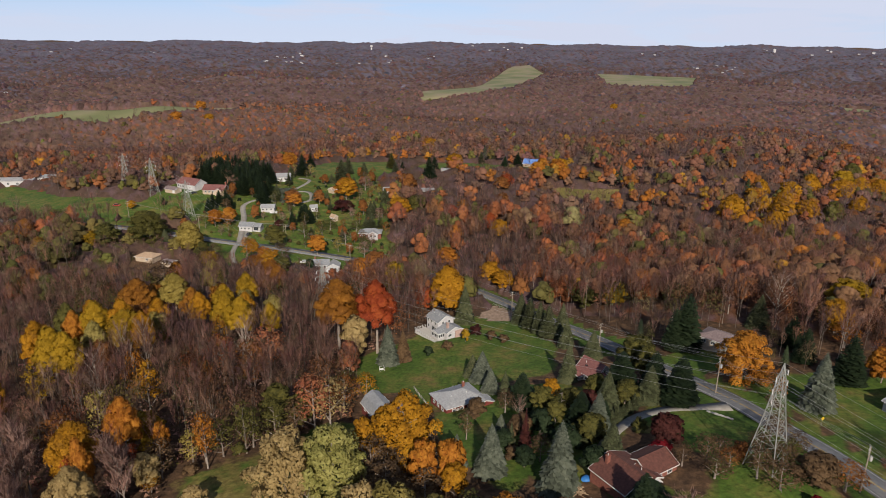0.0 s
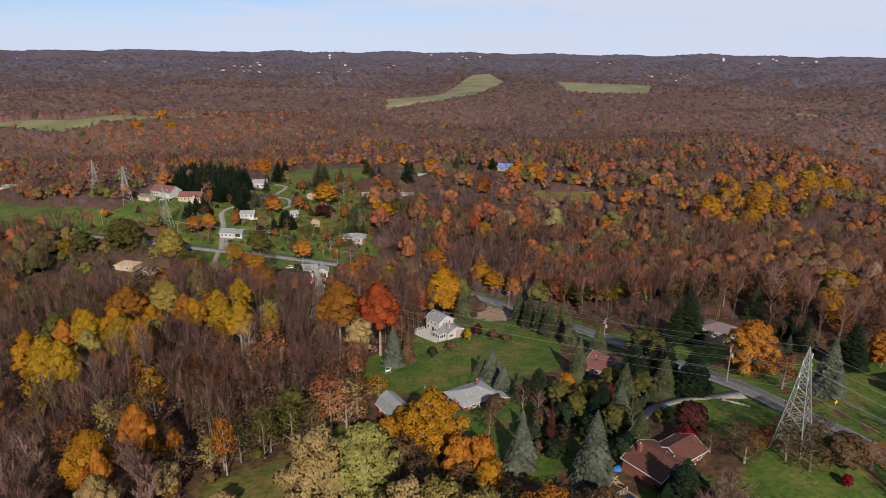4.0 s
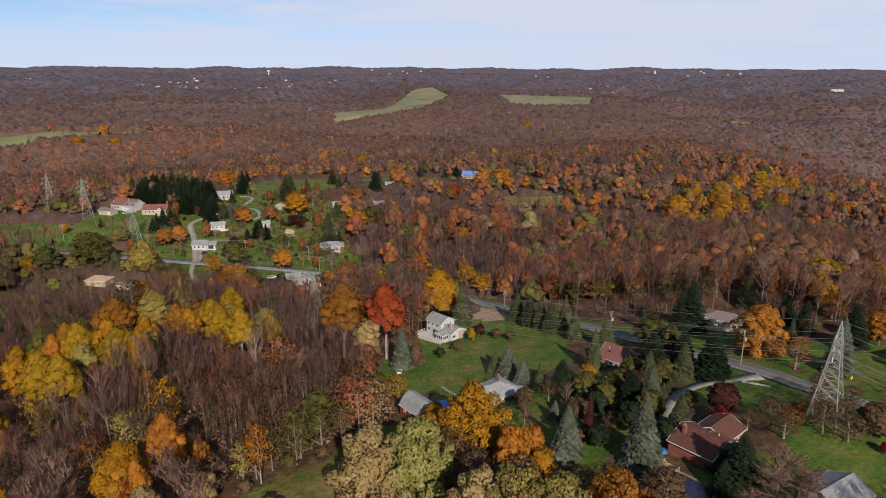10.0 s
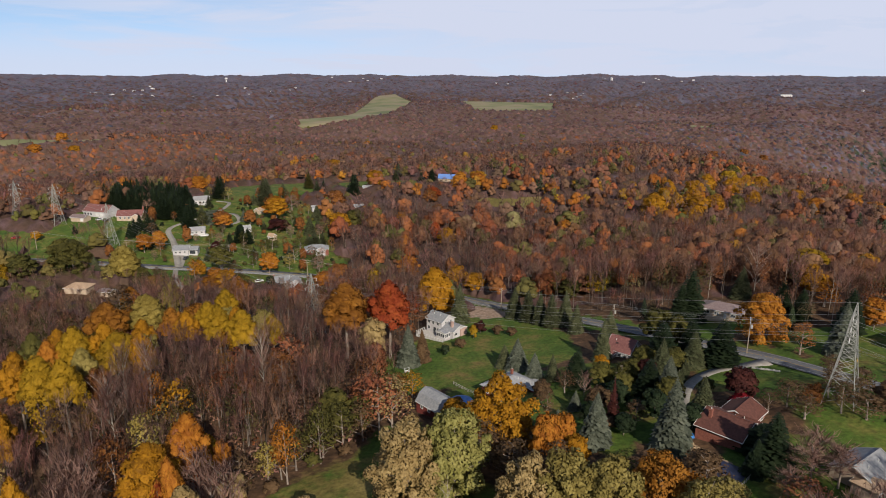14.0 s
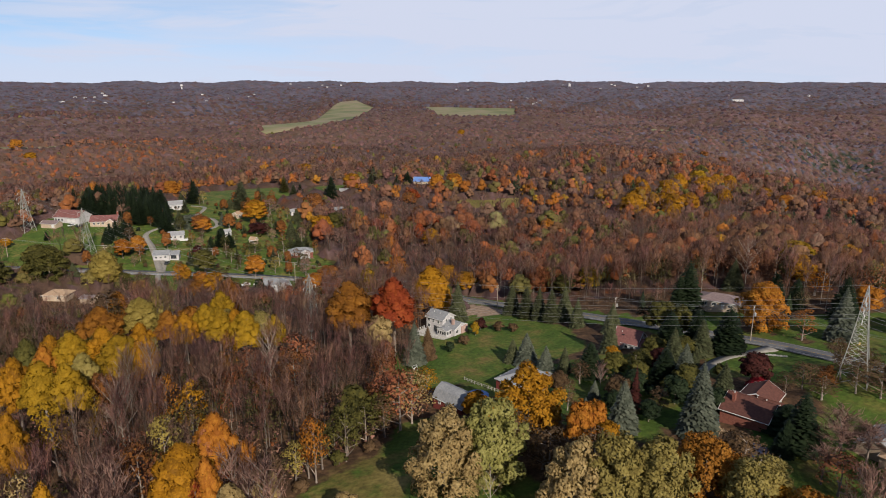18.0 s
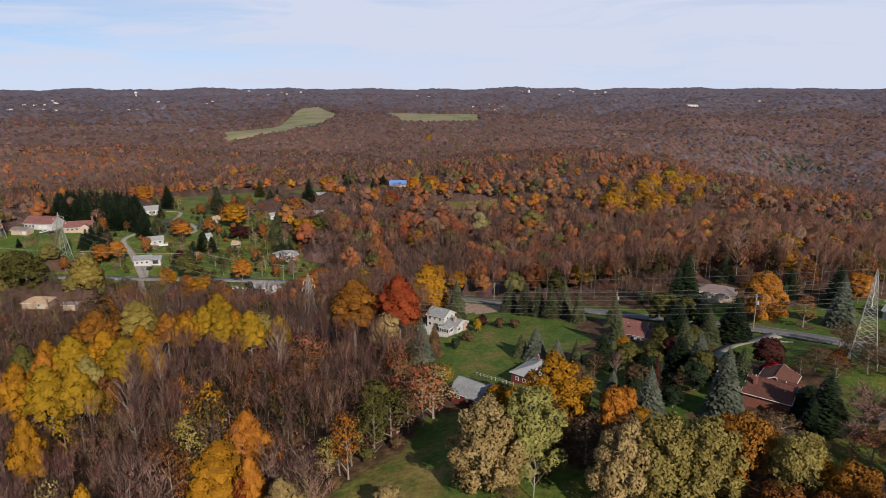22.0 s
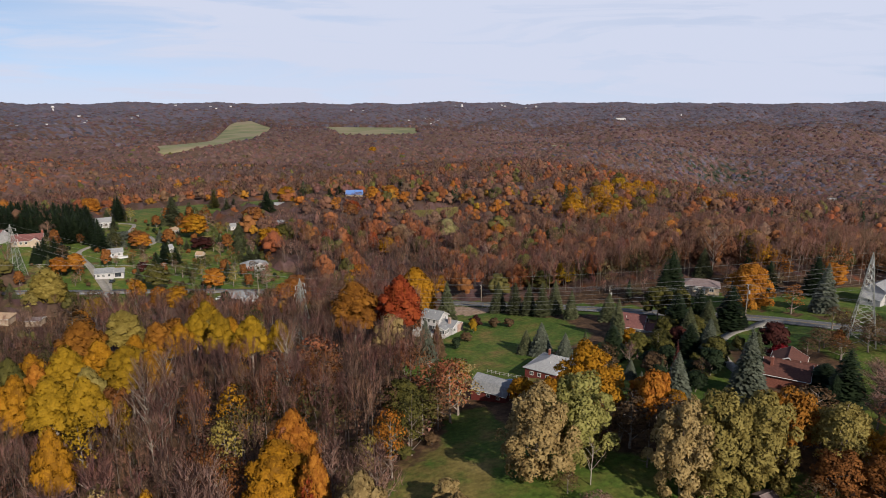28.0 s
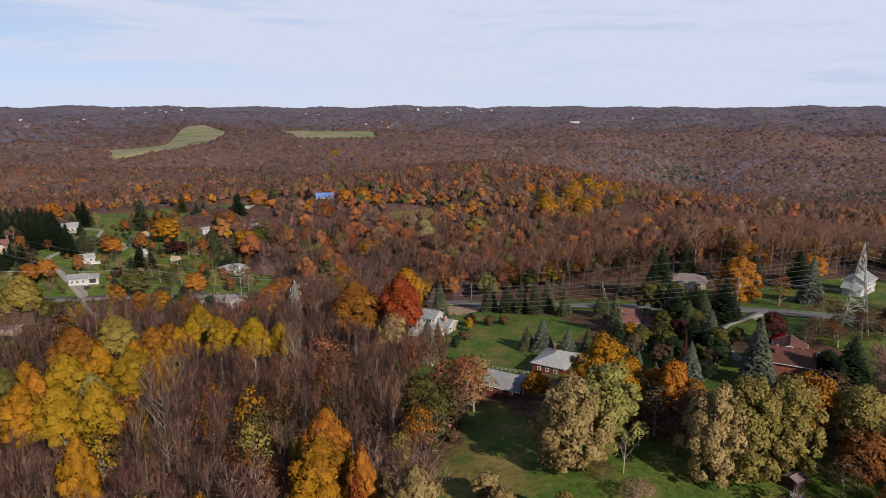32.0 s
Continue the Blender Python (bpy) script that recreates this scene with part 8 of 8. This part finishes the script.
tree("round", "orange", 55.8, 336.4, 16.8, 19.3, "on the wooded slope")
tree("round", "orange", 38.5, 331.5, 15.6, 17.9, "on the wooded slope")
tree("round", "orange", -516.6, 780.8, 18.0, 20.7, "on the far slope")
tree("round", "orange", -523.0, 713.3, 18.0, 20.7, "on the far slope")
tree("round", "gold", -474.0, 723.3, 16.8, 19.3, "on the far slope")
tree("round", "gold", -88.7, 512.3, 18.0, 20.7, "beyond the hilltop lawn")
tree("round", "orange", -61.7, 810.7, 16.8, 19.3, "beyond the hilltop lawn")
tree("round", "gold", 168.2, 982.3, 16.8, 19.3, "beyond the hilltop lawn")
tree("big", "tan", -16.9, -119.0, 19.5, 18.5, "at the lawn edge")
tree("big", "green", -5.8, -116.5, 19.8, 18.5, "at the lawn edge")
tree("big", "tan", 6.0, -137.0, 19.0, 15.0, "at the lawn edge")
tree("big", "khaki", 13.5, -139.0, 20.0, 18.0, "at the lawn edge")
tree("big", "khaki", 21.5, -140.0, 19.5, 16.5, "at the lawn edge")
tree("big", "gold", 8.0, -97.5, 18.5, 19.5, "beside the red house")
tree("round", "orange", 15.4, -113.0, 15.0, 8.6, "beside the blue spruce")
tree("round", "orange", 21.0, -108.0, 13.0, 7.5, "beside the blue spruce")
tree("round", "gold", -3.5, -98.0, 13.0, 7.0, "beside the oak")
tree("thin", "brown", 1.5, -108.0, 13.0, 11.0, "under the oak")
tree("thin", "brown", 7.0, -118.0, 13.0, 12.0, "under the oak")
tree("thin", "brown", 12.0, -125.0, 13.0, 12.0, "under the oak")
tree("thin", "brown", 17.0, -120.0, 12.0, 11.0, "under the oak")
tree("airy", "amber", 33.0, -136.0, 17.0, 12.0, "below the brick house")
tree("airy", "khaki", 38.0, -144.0, 17.0, 12.0, "below the brick house")
tree("thin", "olive", 28.0, -128.0, 13.0, 10.0, "below the brick house")
tree("airy", "rust", 30.0, -151.0, 13.0, 11.0, "below the brick house")
tree("airy", "rust", 37.0, -155.0, 13.0, 11.0, "below the brick house")
tree("thin", "brown", 24.0, -152.0, 9.0, 8.0, "beside the garden shed")
tree("airy", "amber", 45.0, -151.0, 14.0, 11.0, "below the brick house")
tree("round", "tan", -38.0, -130.0, 8.0, 6.0, "near the lawn")
tree("round", "straw", -29.0, -137.5, 8.0, 5.5, "near the lawn")
tree("thin", "brown", -14.0, -128.0, 5.0, 5.0, "on the lawn")
for shape, colour, x, y, height, width in [
        ("poplar", "amber", -134.0, -52.0, 20.5, 10.4), ("poplar", "gold", -136.5, -24.0, 19.5, 10.4), ("airy", "rust", -118.0, -20.0, 16.5, 10.4), ("poplar", "gold", -108.0, -22.0, 19.5, 10.4),
        ("airy", "khaki", -104.0, -30.0, 17.5, 9.6), ("poplar", "amber", -104.0, -4.0, 18.5, 11.2), ("airy", "rust", -109.0, -56.0, 16.5, 8.8), ("poplar", "khaki", -116.0, -50.0, 20.5, 10.4),
        ("airy", "olive", -126.0, -18.0, 15.5, 10.4), ("poplar", "gold", -80.0, -4.0, 18.5, 9.6), ("airy", "khaki", -86.0, 8.0, 15.5, 9.6), ("poplar", "yellowgreen", -64.0, -16.0, 19.5, 9.6),
        ("airy", "amber", -127.0, 8.0, 16.5, 11.2), ("airy", "amber", -101.0, 14.0, 15.5, 11.2), ("airy", "khaki", -72.0, 6.0, 15.5, 9.6)]:
    tree(shape, colour, x, y, height, width, "in the golden stand")
for shape, colour, x, y, height, width in [
        ("round", "pine", 50.0, -92.0, 8.5, 8.0), ("round", "olive", 56.5, -86.0, 9.0, 9.0), ("thin", "brown", 43.0, -96.5, 8.5, 7.5), ("spruce", "fir", 60.5, -97.0, 13.0, 7.0),
        ("round", "brown", 37.5, -83.5, 7.5, 8.0), ("pine", "pine", 54.0, -77.5, 12.0, 9.0), ("thin", "olive", 49.0, -69.0, 9.0, 8.0), ("spruce", "fir", 62.5, -66.0, 14.0, 7.5),
        ("round", "olive", 43.5, -66.5, 8.5, 8.5), ("thin", "brown", 32.5, -66.5, 8.0, 7.5), ("round", "olive", 60.0, -58.0, 9.0, 9.0), ("round", "pine", 56.0, -101.5, 7.5, 7.0),
        ("round", "pine", 39.0, -99.5, 6.0, 6.5), ("spruce", "spruce", 58.5, -80.5, 13.5, 7.5), ("round", "olive", 68.5, -61.0, 8.0, 9.0), ("shrub", "pine", 47.0, -86.5, 4.0, 6.0),
        ("shrub", "olive", 52.0, -83.5, 4.0, 6.0), ("shrub", "pine", 41.5, -75.0, 4.5, 6.5), ("shrub", "brown", 36.0, -95.5, 4.0, 6.0), ("round", "pine", 33.0, -91.5, 6.5, 6.5)]:
    tree(shape, colour, x, y, height, width, "in the shady garden")
for x, y, height in [(95.0, -96.0, 8.0), (100.5, -89.0, 9.0), (105.0, -81.5, 8.0), (93.0, -104.0, 9.0), (99.0, -101.0, 8.0), (104.0, -95.5, 8.0)]:
    tree("thin", "brown", x, y, height, 8.0, "on the brick house lawn")

NEAR_R = 137
x, y, r = wood_sites(5.6, 60, NEAR_R, 11)
kinds = wood_kinds(x, y, r, NEAR_MIX)
SHAPE_OF = {"twigs": "bare", "brown": "thin", "rust": "thin", "orange": "thin", "gold": "thin", "yellowgreen": "thin", "olive": "thin", "red": "round", "tan": "thin", "pine": "pine"}
taken = np.array(STANDING)
for px, py, k in zip(x, y, kinds):
    if (np.hypot(taken[:, 0] - px, taken[:, 1] - py) < taken[:, 2]).any():
        continue
    sh = SHAPE_OF[k]
    h = float(r.uniform(16.0, 22.5))
    tree(sh, k, float(px), float(py), h, h * float(r.uniform(0.40, 0.58)), group="woods near the lawns")
# the dark evergreen block behind the long white house
r = np.random.default_rng(41)
for px in np.arange(-214, -168, 6.0):
    for py in np.arange(211, 246, 6.5):
        qx, qy = float(px + r.uniform(-1.5, 1.5)), float(py + r.uniform(-1.5, 1.5))
        tree("pine", "pine", qx, qy, float(r.uniform(15, 20)), float(r.uniform(9, 12)), "in the evergreen block", group="evergreen block")
# loose trees and shrubs in the hamlet gardens
r = np.random.default_rng(31)
roofs = [(ob.matrix_world.translation.x, ob.matrix_world.translation.y) for ob in scene.objects if ob.parent is None and ob.name.split(".")[0] in ("house", "cottage", "shed", "pylon")]
GARDEN = [("thin", "olive"), ("thin", "brown"), ("thin", "twigs"), ("round", "rust"), ("shrub", "olive"), ("shrub", "pine"), ("spruce", "fir"), ("thin", "straw"), ("shrub", "brown"), ("thin", "rust"), ("shrub", "olive"), ("shrub", "rust"), ("slim", "fir"), ("shrub", "brown")]
for q in range(1000):
    px, py = float(r.uniform(-190, -45)), float(r.uniform(98, 300))
    p1 = np.array([px]), np.array([py])
    close = any(math.hypot(px - a, py - b) < 11 for a, b in roofs) or any(line_gap(ln, *p1)[0] < 6 for ln in (ROAD_XY[::3], DRIVE_HILL, DRIVE_TOP, TRACK))
    if close or min(math.hypot(px - a, py - b) for a, b, _ in STANDING) < 4.9 or not any_inside([HAMLET, LAWNS[12]], *p1)[0]:
        continue
    sh, k = GARDEN[q % len(GARDEN)]
    h = float(r.uniform(1.6, 3.4)) if sh == "shrub" else float(r.uniform(6, 12))
    tree(sh, k, px, py, h, h * (1.2 if sh == "shrub" else float(r.uniform(0.55, 0.8))), "in the hamlet gardens", group="garden trees of the hamlet")
# leafy trees along the foot of the road, and larger ones among the houses
VERGE = [("airy", "amber"), ("airy", "khaki"), ("airy", "olive"), ("airy", "brown"), ("airy", "rust"), ("airy", "olive"), ("airy", "orange"), ("airy", "khaki"), ("thin", "brown"), ("airy", "yellowgreen")]
along = np.random.default_rng(31)
for q in range(170):
    low_side = q < 110
    px, py = float(along.uniform(-225, -48)), float(along.uniform(46, 100) if low_side else along.uniform(104, 250))
    gap = line_gap(ROAD_XY[::3], np.array([px]), np.array([py]))[0]
    blocked = any(math.hypot(px - a, py - b) < (12 if low_side else 15) or (abs(px - a) < 11 and 0 < b - py < 30) for a, b in roofs) or any(line_gap(ln, np.array([px]), np.array([py]))[0] < 7 for ln in (DRIVE_HILL, DRIVE_TOP, TRACK))
    if blocked or gap < 11 or (low_side and gap > 42) or min(math.hypot(px - a, py - b) for a, b, _ in STANDING) < (7.5 if low_side else 6.0):
        continue
    if not low_side and not any_inside([HAMLET], np.array([px]), np.array([py]))[0]:
        continue
    shape, colour = VERGE[q % len(VERGE)]
    height = float(along.uniform(7.5, 11)) if low_side else float(along.uniform(7, 11))
    tree(shape, colour, px, py, height, height * float(along.uniform(0.8, 1.05)), "below the road" if low_side else "in the hamlet gardens", group="trees along the road")
taken = np.array(STANDING)
x, y, r = wood_sites(5.8, NEAR_R, 460, 12)
far_enough = np.array([(np.hypot(taken[:, 0] - a, taken[:, 1] - b) >= taken[:, 2]).all() for a, b in zip(x, y)])
x, y = x[far_enough], y[far_enough]
close_by = np.hypot(x - EYE_MID[0], y - EYE_MID[1]) < 300
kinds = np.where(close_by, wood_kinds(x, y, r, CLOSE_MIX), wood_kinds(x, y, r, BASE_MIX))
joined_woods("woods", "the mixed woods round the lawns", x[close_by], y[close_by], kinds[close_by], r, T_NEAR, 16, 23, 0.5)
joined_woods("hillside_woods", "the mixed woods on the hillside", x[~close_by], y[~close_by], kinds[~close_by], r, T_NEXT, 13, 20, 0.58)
x, y, r = wood_sites(4.4, 60, 235, 16)
joined_woods("undergrowth", "low undergrowth beneath the trees", x, y, wood_kinds(x, y, r, [("brown", 0.25), ("olive", 0.15), ("twigs", 0.6)]), r, T_UNDER, 1.6, 4.6, 1.2)
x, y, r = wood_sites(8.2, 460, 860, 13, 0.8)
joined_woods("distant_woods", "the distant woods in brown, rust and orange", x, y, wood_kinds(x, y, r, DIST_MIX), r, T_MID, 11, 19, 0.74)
# dark brown paints the shade of the gaps under the taller trees
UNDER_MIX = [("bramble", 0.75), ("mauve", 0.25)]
canopy("understorey", "brown saplings between the taller trees, toned dark for shade", 285, 1000, 0.0125, 1.5, 6.0, [(300, UNDER_MIX), (1000, UNDER_MIX)], 21, 0.45, WOODS_MAT)
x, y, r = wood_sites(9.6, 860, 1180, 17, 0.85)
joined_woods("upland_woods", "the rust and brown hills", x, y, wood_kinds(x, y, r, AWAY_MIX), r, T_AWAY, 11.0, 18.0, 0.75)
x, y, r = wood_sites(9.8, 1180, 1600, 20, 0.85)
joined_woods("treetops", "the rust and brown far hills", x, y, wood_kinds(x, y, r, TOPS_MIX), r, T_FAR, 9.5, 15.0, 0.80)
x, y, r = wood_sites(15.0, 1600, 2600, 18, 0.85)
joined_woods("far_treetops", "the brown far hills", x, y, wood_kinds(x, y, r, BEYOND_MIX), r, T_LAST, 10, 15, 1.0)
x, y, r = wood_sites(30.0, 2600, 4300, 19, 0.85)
joined_woods("last_treetops", "the mauve haze-toned hills before the horizon", x, y, wood_kinds(x, y, r, LAST_MIX), r, T_LAST, 12, 16, 1.7)
# sheet below the treetops, its dark brown painted as shade between them
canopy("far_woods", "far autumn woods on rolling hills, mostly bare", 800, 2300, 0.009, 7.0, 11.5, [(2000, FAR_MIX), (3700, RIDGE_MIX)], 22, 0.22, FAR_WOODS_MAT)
canopy("horizon_woods", "low wooded ridges on the horizon, haze in their tint", 2280, 4900, 0.0085, 7.0, 14.0, [(2000, FAR_MIX), (3700, RIDGE_MIX)], 23, 0.2, FAR_WOODS_MAT)
